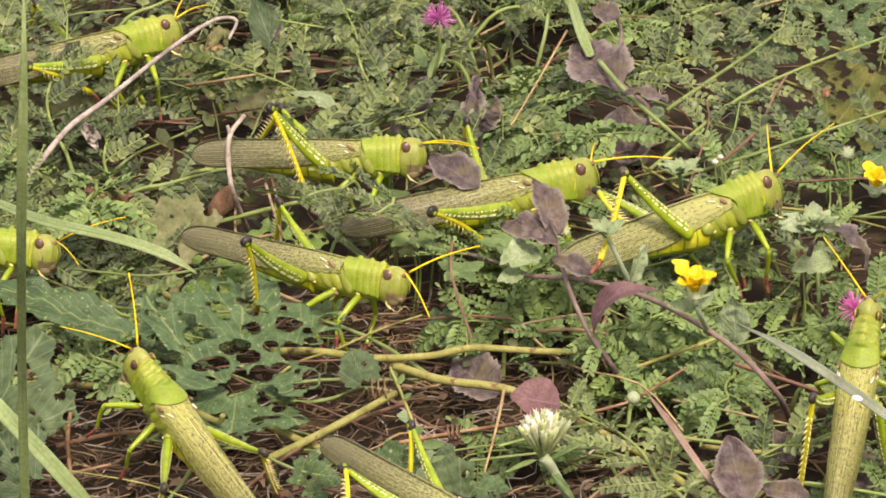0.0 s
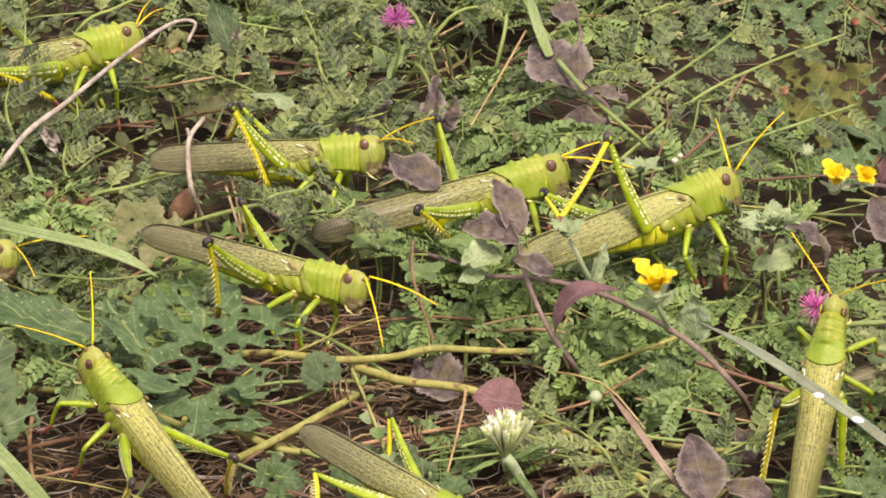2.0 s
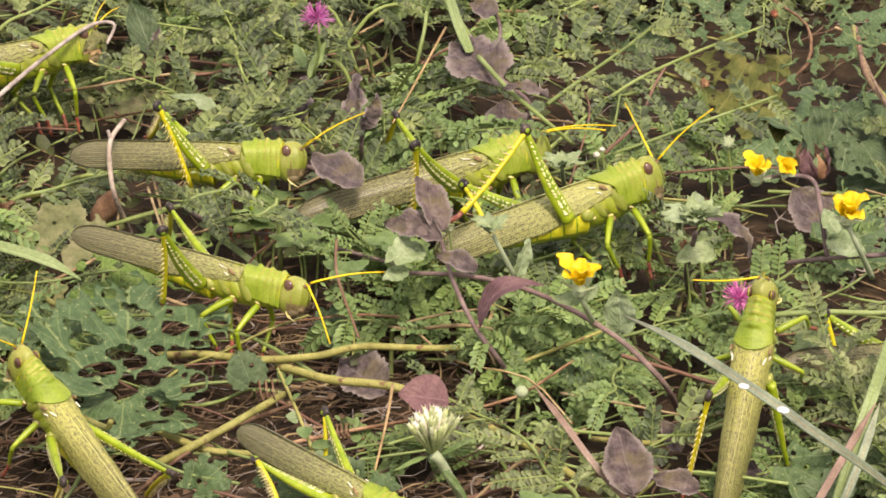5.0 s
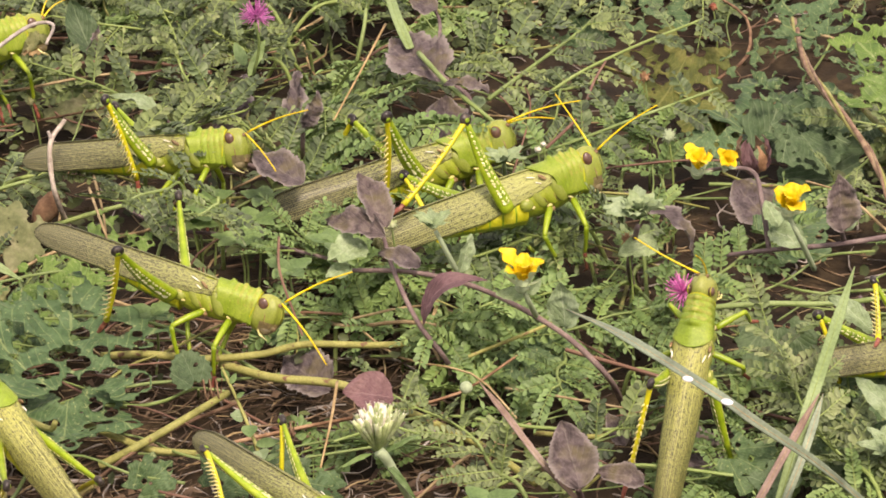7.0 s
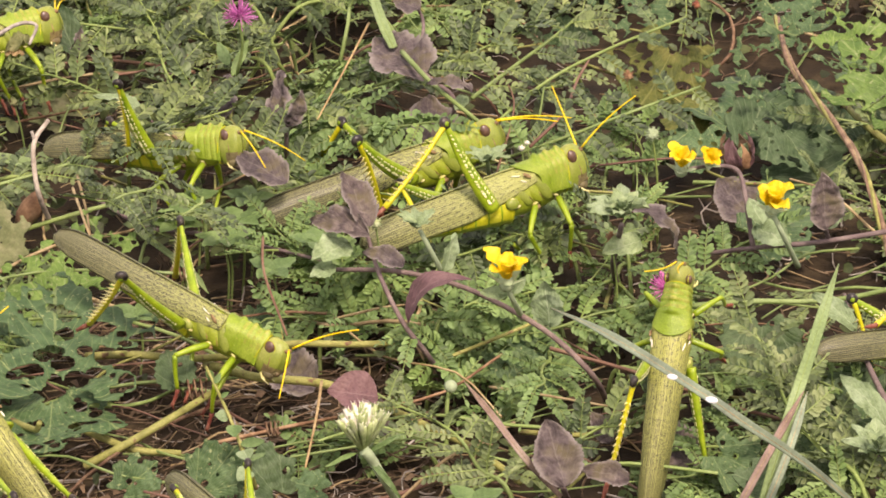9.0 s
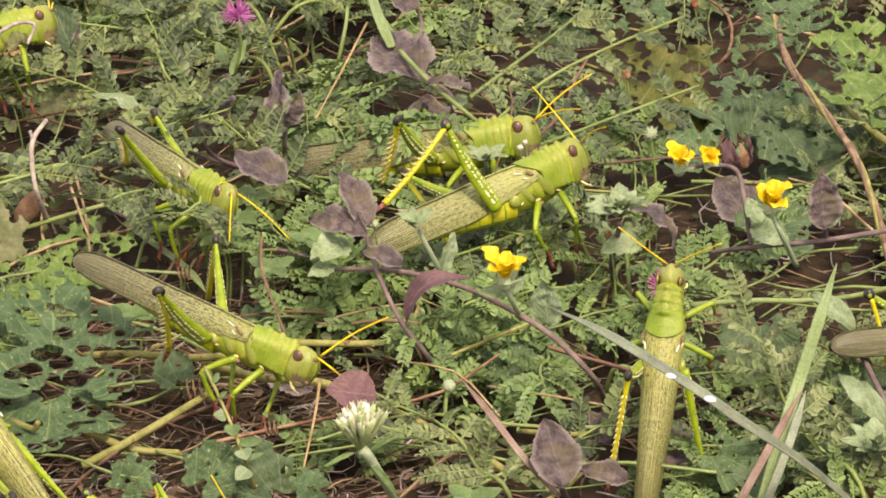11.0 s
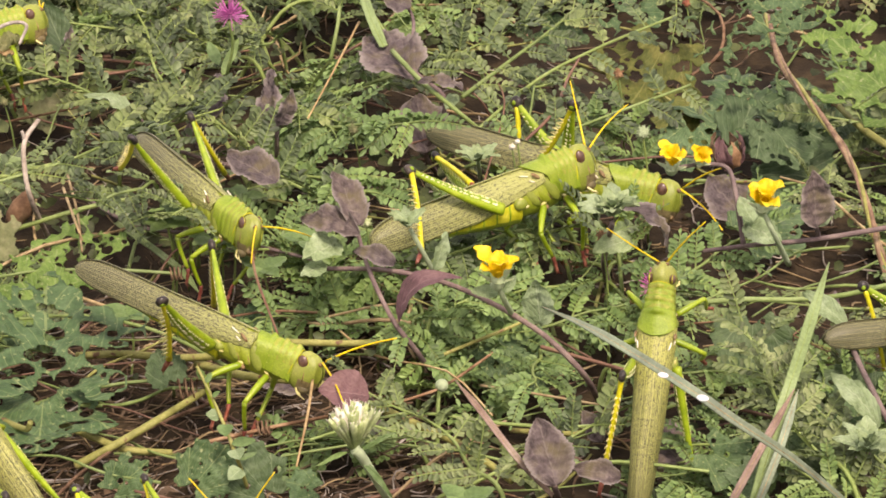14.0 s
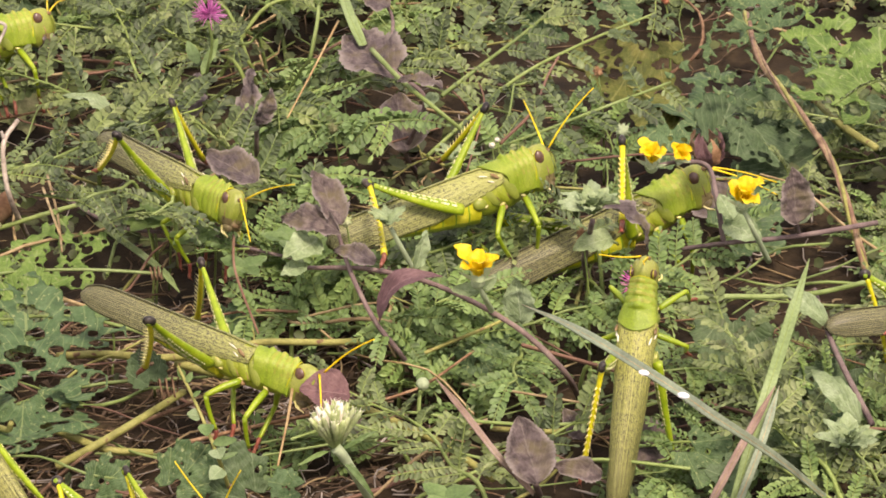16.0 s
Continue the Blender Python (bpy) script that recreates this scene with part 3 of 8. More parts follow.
        blob(bm, (THIGH + 0.004, 0, 0.0), (0.0265, 0.0165, 0.0240), (0, 0, 0), 14, 10)
        blob(bm, (THIGH + 0.004, 0.0145, 0.002), (0.0105, 0.0034, 0.0100), (0, 0, 0), 8, 6, 1)
        blob(bm, (THIGH + 0.004, -0.0145, 0.002), (0.0105, 0.0034, 0.0100), (0, 0, 0), 8, 6, 1)
        add("knee", bm, [KNEE, FLANK], femur, "black knee with an olive-green disc")
        bm = bmesh.new()
        pts = [(SHANK * i / 10, 0, 0.010 * math.sin(math.pi * i / 10)) for i in range(11)]
        tube(bm, pts, [0.0125, 0.0105, 0.010] + [0.0098] * 6 + [0.011, 0.013], 8)
        for i in range(11):
            u = 0.22 + 0.70 * i / 10
            for side in (-1, 1):
                b0 = Vector((SHANK * u, side * 0.006, -0.006 + 0.010 * math.sin(math.pi * u)))
                tip = Vector((SHANK * u + 0.010, side * 0.015, -0.030))
                spike(bm, b0, tip, 0.0038, 1)
                spike(bm, b0.lerp(tip, 0.74), tip + (tip - b0) * 0.06, 0.0017, 3)
        tube(bm, [(SHANK - 0.012, 0, 0), (SHANK + 0.015, 0, -0.002), (SHANK + 0.04, 0, -0.012), (SHANK + 0.075, 0, -0.026)], [0.0105, 0.0092, 0.0098, 0.0065], 8, 2)
        for side in (-1, 1):
            spike(bm, (SHANK + 0.07, 0, -0.024), (SHANK + 0.09, side * 0.014, -0.03), 0.004, 2)
        tib = add("hind_tibia", bm, [SHIN, SPINE, CLAW, KNEE], femur, "spined yellow shank with a red foot")
        tib.matrix_basis = pose(THIGH * L, 0, 0, 0, 140, 0)
        limbs["F" + key], limbs["T" + key] = femur, tib
        # middle and front legs
        for nm, hx, turn_z, turn_y, bend in (("middle", 0.030, -104, 24, 78), ("front", 0.135, -48, 20, 72)) if spread else (("middle", 0.030, -140, 36, 88), ("front", 0.135, -100, 42, 80)):
            fem = part(nm + "_femur", leg_bone(L, 0.135 * L, 0.0125 * L, 0.0095 * L, 0.2), LIMB, g)
            fem.matrix_basis = pose(hx * L, s * 0.054 * slim * L, -0.100 * slim * L, 0, 0, s * -turn_z) @ pose(0, 0, 0, 0, turn_y, 0)
            sh = part(nm + "_tibia", leg_bone(L, 0.135 * L, 0.0095 * L, 0.0075 * L, 0.0, True), [LIMB, CLAW], fem, "slender green shank with a reddish foot")
            sh.matrix_basis = pose(0.135 * L, 0, 0, 0, bend, 0)
            limbs[nm + key] = fem
        bm = bmesh.new()
        pts = [(FEELER_LEN * i / 12, 0, 0.012 * math.sin(math.pi * i / 12)) for i in range(13)]
        tube(bm, pts, [0.0044 * (1 - 0.035 * i) * (1.0 if i % 2 else 0.9) for i in range(13)], 6)
        an = add("antenna", bm, FEELER, label="thick yellow-orange antenna")
        an.matrix_basis = pose(FEELER_BASE[0] * L, s * FEELER_BASE[1] * L, FEELER_BASE[2] * L, 0, -20, s * 20)
        limbs["A" + key] = an
    return g, limbs


# ---------------------------------------------------------------- plant building blocks
TO_EYE = Vector((0.0, -0.68, 0.73))


def frame_from(base, tip, normal=TO_EYE):
    """A pose at base with x towards tip and z near the given normal."""
    b, t = Vector(base), Vector(tip)
    x = (t - b).normalized()
    y = Vector(normal).cross(x).normalized()
    z = x.cross(y)
    m = Matrix((x, y, z)).transposed().to_4x4()
    m.translation = b
    return m


def put(ob, world_m):
    ob.matrix_basis = ob.parent.matrix_basis.inverted() @ world_m if ob.parent else world_m
    return ob


def blade_bm(length, width, seed=0, teeth=0, arch=0.0, fold=0.28, crinkle=0.03, nu=16, nv=8, blunt=0.8, wave=0.0, cut=1.0):
    """A leaf blade along x, stalk end at the origin, with a real edge outline and relief."""
    bm = bmesh.new()
    uvl = bm.loops.layers.uv.new("UVMap")
    grid, uvs = [], {}
    for i in range(nu + 1):
        u = i / nu
        w = width * 0.5 * max(0.02, math.sin(math.pi * (u * cut) ** blunt)) ** 0.75
        if teeth:
            w *= 1 + (0.13 if nu < 30 else 0.07) * (1 - 2 * ((u * teeth) % 1.0)) * (0 < i < nu)
        row = []
        for j in range(nv + 1):
            v = 2 * j / nv - 1
            p = Vector((u * 7, v * 3, seed * 1.7))
            z = -4 * arch * length * (u - 0.5) ** 2 + arch * length + fold * abs(v) * w + 1.7 * crinkle * length * noise.noise(p * 1.3) + crinkle * length * noise.noise(p * 3.1)
            z += (wave + 0.6 * crinkle) * length * math.sin(u * 14 + seed + 2 * v) * abs(v) ** 2
            z += 0.18 * crinkle * length * abs(math.sin((u - 0.28 * abs(v)) * 22))
            vert = bm.verts.new((u * length, v * w + 0.03 * length * noise.noise(Vector((u * 2, seed, 0))), z))
            row.append(vert)
            uvs[vert] = (u, v)
        grid.append(row)
    for i in range(nu):
        for j in range(nv):
            f = bm.faces.new((grid[i][j], grid[i + 1][j], grid[i + 1][j + 1], grid[i][j + 1]))
            for lp in f.loops:
                lp[uvl].uv = uvs[lp.vert]
    return bm


def broad_bm(radius, seed=0, lobes=5, depth=0.16, holes=22, cup=0.12, n=60, hole_size=0.07):
    """A wide lobed leaf, eaten through: the outline and the holes are cut into the mesh. The stalk joins at the origin, the tip lies along x."""
    rnd = random.Random(seed)
    bm = bmesh.new()
    uvl = bm.loops.layers.uv.new("UVMap")
    cuts = []
    for _ in range(holes):
        a, r = rnd.uniform(-math.pi, math.pi), math.sqrt(rnd.random()) * 0.95
        cx, cy = 0.5 + r * math.cos(a) * 0.55, r * math.sin(a) * 0.55
        cuts.append((cx, cy, (hole_size * rnd.uniform(0.25, 1.0) ** 1.2) ** 2, 1 + 0.5 * noise.noise(Vector((cx * 9, cy * 9, 1)))))
    verts = {}

    def inside(x, y):
        dx, dy = x - 0.5, y
        a, r = math.atan2(dy, dx), math.hypot(dx, dy)
        edge = 0.5 * (1 + depth * math.cos(lobes * a) + 0.05 * math.cos(17 * a + seed) + 0.04 * noise.noise(Vector((a * 4, seed, 2))))
        edge *= 1 - 0.45 * math.exp(-((abs(a) - math.pi) / 0.28) ** 2)
        if r > edge:
            return False
        return all((x - cx) ** 2 + ((y - cy) * k) ** 2 > rr for cx, cy, rr, k in cuts)

    def vert(i, j):
        if (i, j) not in verts:
            x, y = -0.15 + 1.3 * i / n, -0.7 + 1.4 * j / n
            x, y = x + 0.006 * rnd.uniform(-1, 1), y + 0.006 * rnd.uniform(-1, 1)
            a, r = math.atan2(y, x + 1e-6), math.hypot(x, y)
            z = cup * ((x - 0.5) ** 2 + y * y) + 0.085 * noise.noise(Vector((x * 2.2, y * 2.2, seed))) + 0.014 * noise.noise(Vector((x * 9, y * 9, seed)))
            z -= 0.010 * min(1.0, r * 2) * math.cos(2 * math.pi * a / 0.62) + 0.005 * math.sin(r * 42 - 6 * abs(((a / 0.62) % 1.0) - 0.5))
            v = bm.verts.new((x * radius, y * radius, z * radius))
            q = (a / 0.62) % 1.0
            verts[(i, j)] = (v, (r, (q if q < 0.5 else q - 1) * 2 * min(1.0, r * 2.2 + 0.05)))
        return verts[(i, j)]

    for i in range(n):
        for j in range(n):
            x, y = -0.15 + 1.3 * (i + 0.5) / n, -0.7 + 1.4 * (j + 0.5) / n
            if inside(x, y):
                c = [vert(i, j), vert(i + 1, j), vert(i + 1, j + 1), vert(i, j + 1)]
                f = bm.faces.new([q[0] for q in c])
                for lp, q in zip(f.loops, c):
                    lp[uvl].uv = q[1]
    # round off the cut edges
    for _ in range(2):
        bmesh.ops.smooth_vert(bm, verts=[v for v in bm.verts if v.is_boundary], factor=0.5, use_axis_x=True, use_axis_y=True, use_axis_z=True)
    return bm


def leaf(plant, base, tip, width, mat, normal=TO_EYE, seed=0, name="leaf", label="", **kw):
    length = (Vector(tip) - Vector(base)).length
    if mat is PURPLE:
        width *= 0.9
        kw = {"fold": 0.40, **kw}
        kw["crinkle"], kw["wave"] = 0.65 * kw.get("crinkle", 0.03), 0.03
        kw["teeth"] = 2 * kw.get("teeth", 8)
        kw["nu"], kw["blunt"] = 40, kw.get("blunt", 0.76)
    ob = part(name, blade_bm(length, width * length, seed, **kw), mat, plant, label)
    return put(ob, frame_from(base, tip, normal))


def broad(plant, base, tip, mat, normal=TO_EYE, seed=0, label="", **kw):
    length = (Vector(tip) - Vector(base)).length
    ob = part("leaf", broad_bm(length, seed, **kw), mat, plant, label)
    md = ob.modifiers.new("thick", "SOLIDIFY")
    md.thickness = 0.00035
    return put(ob, frame_from(base, tip, normal))


def stem(plant, pts, r0, r1, mat, name="stem", label="", sides=7, n=7, knots=True):
    path = smooth_path(pts, n)
    k = len(path) - 1
    rad = [(r0 + (r1 - r0) * i / k) * (1 + (0.05 * noise.noise(path[i] * 60) if knots else 0)) for i in range(k + 1)]
    bm = bmesh.new()
    inv = plant.matrix_basis.inverted()
    tube(bm, [inv @ p for p in path], rad, sides)
    return part(name, bm, mat, plant, label)


def plant_at(name, base, label, category, group=""):
    return thing(name, Matrix.Translation(base), label, category, group)


def frond_into(bm, m, length, pairs, leaflet, mat_leaf, mat_stalk, rnd, droop=0.2):
    """A feather leaf: a thin stalk with pairs of small folded leaflets."""
    def at(x, y, z):
        return m @ Vector((x, y, z - droop * x * x / length))
    tube(bm, [at(length * k / 3, 0, 0) for k in range(4)], [0.0005, 0.00045, 0.0004, 0.0003], 3, mat_stalk, False)
    spots = [(length * (0.14 + 0.84 * i / pairs), s) for i in range(pairs) for s in (-1, 1)] + [(length, 0)]
    for x, s in spots:
        ll = leaflet * rnd.uniform(0.8, 1.15) * (0.72 + 0.5 * math.sin(math.pi * min(1, x / length)))
        a = s * radians(rnd.uniform(48, 70))
        lift = rnd.uniform(0.0, 0.55)
        d = Vector((math.cos(a), math.sin(a), lift * (0.5 if s else 0))).normalized()
        side = Vector((-math.sin(a), math.cos(a), rnd.uniform(-0.25, 0.25)))
        o = Vector((x, 0, 0))
        w = ll * rnd.uniform(0.25, 0.33)
        up = Vector((0, 0, ll * rnd.uniform(0.08, 0.30)))
        P = [o, o + d * ll * 0.30 + side * w * 0.70 + up, o + d * ll * 0.66 + side * w + up, o + d * ll * 0.93 + side * w * 0.62 + up * 0.6, o + d * ll, o + d * ll * 0.93 - side * w * 0.62 + up * 0.6, o + d * ll * 0.66 - side * w + up, o + d * ll * 0.30 - side * w * 0.70 + up]
        V = [bm.verts.new(at(*p)) for p in P]
        for q in ((V[0], V[4], V[3], V[2], V[1]), (V[0], V[7], V[6], V[5], V[4])):
            f = bm.faces.new(q)
            f.material_index = mat_leaf


def feather_herb(seed, m, length=0.10, fronds=11, mats=None):
    """A low creeping herb with feather leaves along a thin stem; base at the soil."""
    rnd = random.Random(seed)
    coarse = seed % 5 in (0, 2)
    g = thing("feather_herb", m, "low grey-green herb with small feathery paired leaflets", "herb", "feathery herbs of the sward")
    pts = [Vector((0, 0, -0.03))]
    heading, z = rnd.uniform(-math.pi, math.pi), 0.006
    for i in range(6):
        heading += rnd.uniform(-0.35, 0.35)
        z += length / 6 * rnd.uniform(0.06, 0.32)
        pts.append(pts[-1] + Vector((math.cos(heading), math.sin(heading), 0)) * length / 6)
        pts[-1].z = z
    path = smooth_path(pts, 5)
    bm = bmesh.new()
    tube(bm, path, [0.0011 * (1 - 0.6 * i / len(path)) for i in range(len(path))], 5)
    part("stem", bm, STEM, g)
    for i in range(fronds):
        k = int((0.22 + 0.78 * i / (fronds - 1)) * (len(path) - 1))
        d = (path[min(k + 1, len(path) - 1)] - path[max(k - 1, 0)])
        base_a = math.atan2(d.y, d.x)
        side = 1 if i % 2 else -1
        a = base_a + (side * rnd.uniform(0.6, 1.3) if i < fronds - 1 else 0)
        bm = bmesh.new()
        frond_into(bm, Matrix.Identity(4), rnd.uniform(0.015, 0.026), rnd.choice((7, 8, 9) if coarse else (9, 10, 11)), rnd.uniform(0.0034, 0.0047) if coarse else rnd.uniform(0.0026, 0.0035), 0, 1, rnd, rnd.uniform(0.05, 0.5))
        ob = tagged(part("frond", bm, mats or [FROND, STEM], g), kind="stuff")
        ob.matrix_basis = Matrix.Translation(path[k]) @ pose(0, 0, 0, rnd.uniform(-12, 52)) @ pose(0, 0, 0, rnd.uniform(-34, 34), rnd.uniform(-48, 14), math.degrees(a))
    return g


def yellow_flower(plant, centre, size, up, seed=0, opened=0.6, stalk=None):
    rnd = random.Random(seed)
    m = frame_from(centre, Vector(centre) + Vector((1, 0, 0)) * 0.01, up)
    bm = bmesh.new()
    blob(bm, (0, 0, -size * 0.30), (size * 0.26, size * 0.26, size * 0.30), (0, 0, 0), 12, 8)
    for k in range(5):
        a = 2 * math.pi * (k + 0.5) / 5
        c = Vector((math.cos(a), math.sin(a), 0))
        s = Vector((-math.sin(a), math.cos(a), 0))
        V = [bm.verts.new(c * size * 0.2 + s * size * 0.16 - Vector((0, 0, size * 0.2))), bm.verts.new(c * size * 0.2 - s * size * 0.16 - Vector((0, 0, size * 0.2))), bm.verts.new(c * size * 0.52 - s * size * 0.08 + Vector((0, 0, size * 0.02))), bm.verts.new(c * size * 0.66 + Vector((0, 0, size * 0.15))), bm.verts.new(c * size * 0.52 + s * size * 0.08 + Vector((0, 0, size * 0.02)))]
        bm.faces.new(V)
    flower = put(part("flower", bm, GREYGREEN, plant, "pale green downy cup of a yellow blossom"), m)
    for k in range(5):
        pb = blade_bm(size * rnd.uniform(0.85, 1.25), size * rnd.uniform(0.60, 0.82), seed + k, 0, 0.16, 0.34, 0.035, 14, 8, 1.2, 0.05, 0.92)
        a = 72 * k + rnd.uniform(-8, 8)
        petal = part("petal", pb, YELLOW, flower, "bright yellow silky petal")
        petal.matrix_basis = pose(0, 0, -size * 0.1, 0, 0, a) @ pose(size * 0.10, 0, 0, rnd.uniform(-14, 14), -100 * opened + rnd.uniform(-18, 18), 0)
    bm = bmesh.new()
    for _ in range(16):
        d = Vector((rnd.uniform(-1, 1), rnd.uniform(-1, 1), 2.2)).normalized()
        tube(bm, [(0, 0, 0), d * size * 0.42], 0.00025, 4)
        blob(bm, d * size * 0.42, (0.0005,) * 3, (0, 0, 0), 6, 4)
    part("stamen_tuft", bm, YELLOW, flower)
    return flower


def puff(plant, centre, size, up, seed=0):
    """A pink powder-puff flower head."""
    rnd = random.Random(seed)
    bm = bmesh.new()
    for _ in range(150):
        d = Vector((rnd.gauss(0, 1), rnd.gauss(0, 1), rnd.gauss(0.7, 0.8))).normalized()
        bend = Vector((rnd.uniform(-1, 1), rnd.uniform(-1, 1), rnd.uniform(-1, 1))) * 0.12
        r = size * rnd.uniform(0.75, 1.1)
        tube(bm, [d * size * 0.12, d * r * 0.6 + bend * size * 0.4, d * r + bend * size], [0.00022, 0.00019, 0.00016], 3, 0, False)
    blob(bm, (0, 0, 0), (size * 0.2, size * 0.2, size * 0.22), (0, 0, 0), 10, 8)
    return put(part("flower_head", bm, PINK, plant, "magenta-pink powder-puff flower head"), frame_from(centre, Vector(centre) + Vector((0.01, 0, 0)), up))


def drop(blade, p, size, direction):
    bm = bmesh.new()
    blob(bm, (0, 0, 0), (size * 1.5, size * 0.8, size * 0.5), (0, 0, 0), 14, 10)
    ob = tagged(mesh_object("water_drop", bm, WATER), "bright round water drop lying on a grass blade", "water drop", "drops on the blade")
    ob.matrix_basis = frame_from(p, Vector(p) + Vector(direction), TO_EYE)
    return ob


def grass_blade(pts, width, mat=None, label="long narrow green grass blade", normal=TO_EYE):
    g = plant_at("grass_blade", pts[0], label, "grass blade")
    path = smooth_path(pts, 10)
    bm = bmesh.new()
    uvl = bm.loops.layers.uv.new("UVMap")
    inv = g.matrix_basis.inverted()
    rows, k = [], len(path) - 1
    for i, p in enumerate(path):
        d = (path[min(i + 1, k)] - path[max(i - 1, 0)]).normalized()
        s = d.cross(Vector(normal)).normalized()
        up = s.cross(d)
        u = i / k
        w = width * 0.5 * min(1.0, (1 - u) * 4 + 0.04) * (0.8 + 0.2 * min(1, u * 5))
        rows.append([(bm.verts.new(inv @ (p + s * w * v + up * w * 0.35 * abs(v) ** 1.5)), (u, v)) for v in (-1, -0.5, 0, 0.5, 1)])
    for r0, r1 in zip(rows, rows[1:]):
        for a, b, c, d in zip(r0, r0[1:], r1[1:], r1):
            f = bm.faces.new([q[0] for q in (a, b, c, d)])
            for lp, q in zip(f.loops, (a, b, c, d)):
                lp[uvl].uv = q[1]
    ob = part("blade", bm, mat or GRASS, g)
    md = ob.modifiers.new("thick", "SOLIDIFY")
    md.thickness = 0.0004
    bm = bmesh.new()
    tube(bm, [inv @ p for p in path], [width * 0.06 * (1 - 0.7 * i / k) for i in range(k + 1)], 5)
    part("midrib", bm, STEM if mat in (None, GRASS) else STRAW, g)
    return g


# ---------------------------------------------------------------- ground
def ground_height(x, y):
    return 0.006 * noise.noise(Vector((x * 9, y * 9, 0))) + 0.003 * noise.noise(Vector((x * 31, y * 31, 4)))


bm = bmesh.new()
xs = [-60, -20, -6, -2, -1, -0.6] + [-0.42 + 0.012 * i for i in range(88)] + [0.85, 1.2, 2.2, 6, 20, 60]
ys = [-60, -20, -6, -2, -0.5, 0.2, 0.6] + [0.84 + 0.012 * i for i in range(84)] + [2.0, 2.4, 3, 6, 20, 60]
gv = [[bm.verts.new((x, y, ground_height(x, y) if abs(x) < 2 and 0 < y < 3 else 0)) for y in ys] for x in xs]
for i in range(len(xs) - 1):
    for j in range(len(ys) - 1):
        bm.faces.new((gv[i][j], gv[i + 1][j], gv[i + 1][j + 1], gv[i][j + 1]))
tagged(mesh_object("ground", bm, SOIL), "dry brown crumbly soil, its colour darkened for the shade under the herbs", "ground", kind="structure")

def bare(x, y):
    """How bare the soil is: the patch near the bottom of the slope has little growth."""
    return 1.0 if (x < 0.0 and y < 1.24) else 0.0


THIN = ((0.1602, 1.3549, 0.0120), (0.3251, 1.3372, 0.0120), (0.1905, 1.6162, 0.0120), (0.3820, 1.5945, 0.0120))


def thin_growth(x, y):
    """The dark, sparse corner under the creeper's lobed leaves."""
    near_l, near_r, far_l, far_r = THIN
    k = (y - near_l[1]) / (far_l[1] - near_l[1])
    return 0 < k < 1.1 and near_l[0] + (far_l[0] - near_l[0]) * k < x < near_r[0] + (far_r[0] - near_r[0]) * k + 0.1


# dead stalks, crumbs and rootlets on the soil
rnd = random.Random(11)
bm = bmesh.new()
for _ in range(4200):
    x, y = rnd.uniform(-0.4, 0.58), rnd.uniform(0.9, 1.8)
    if thin_growth(x, y) and rnd.random() < 0.6:
        continue
    a, ln = rnd.uniform(0, math.pi), rnd.uniform(0.006, 0.04)
    z = ground_height(x, y) + rnd.uniform(0.0, 1.0) ** 2 * 0.018
    d = Vector((math.cos(a), math.sin(a), rnd.uniform(-0.25, 0.25)))
    s = Vector((-d.y, d.x, rnd.uniform(-0.3, 0.5))) * rnd.uniform(-0.35, 0.35) * ln
    p = Vector((x, y, z))
    r = rnd.uniform(0.0002, 0.0007)
    tube(bm, [p, p + d * ln * 0.35 + s, p + d * ln * 0.7 + s * 1.1, p + d * ln], [r, r, r, r * 0.6], 3, rnd.choice((0, 0, 0, 0, 1, 3)), False)
for _ in range(3600):  # finer rubbish on the bare patch
    x, y = rnd.uniform(-0.26, 0.08), rnd.uniform(0.95, 1.27)
    a, ln = rnd.gauss(0.2, 0.8), rnd.uniform(0.004, 0.028)
    p = Vector((x, y, ground_height(x, y) + rnd.random() ** 2 * 0.012))
    d = Vector((math.cos(a), math.sin(a), rnd.uniform(-0.2, 0.25)))
    s = Vector((-d.y, d.x, rnd.uniform(-0.4, 0.6))) * rnd.uniform(-0.4, 0.4) * ln
    r = rnd.uniform(0.00018, 0.0006)
    if rnd.random() < 0.12:  # curled flakes of dead leaf
        w = Vector((-d.y, d.x, rnd.uniform(-0.6, 0.6))) * rnd.uniform(0.0006, 0.0018)
        ln = min(ln, 0.008)
        V = [bm.verts.new(q) for q in (p - w, p + w, p + d * ln * 0.5 + w * 1.4 + Vector((0, 0, 0.002)), p + d * ln * 0.5 - w * 1.2 + Vector((0, 0, 0.002)), p + d * ln + w * 0.3, p + d * ln - w * 0.4)]
        bm.faces.new((V[0], V[1], V[2], V[3])), bm.faces.new((V[3], V[2], V[4], V[5]))
        continue
    tube(bm, [p, p + d * ln * 0.35 + s, p + d * ln * 0.7 + s * 1.1, p + d * ln], [r, r, r, r * 0.6], 3, rnd.choice((0, 0, 0, 0, 1, 3)), False)
for _ in range(1300):
    x, y = rnd.uniform(-0.4, 0.58), rnd.uniform(0.9, 1.8)
    r = rnd.uniform(0.001, 0.0035)
    c = Vector((x, y, ground_height(x, y) + r * 0.3))
    ax = [Vector(d) * r * rnd.uniform(0.65, 1.2) for d in ((1, 0, 0), (-1, 0, 0), (0, 1, 0), (0, -1, 0), (0, 0, 1), (0, 0, -1))]
    V = [bm.verts.new(c + d) for d in ax]
    for p, q in ((0, 2), (2, 1), (1, 3), (3, 0)):
        bm.faces.new((V[p], V[q], V[4])).material_index = 2
        bm.faces.new((V[q], V[p], V[5])).material_index = 2
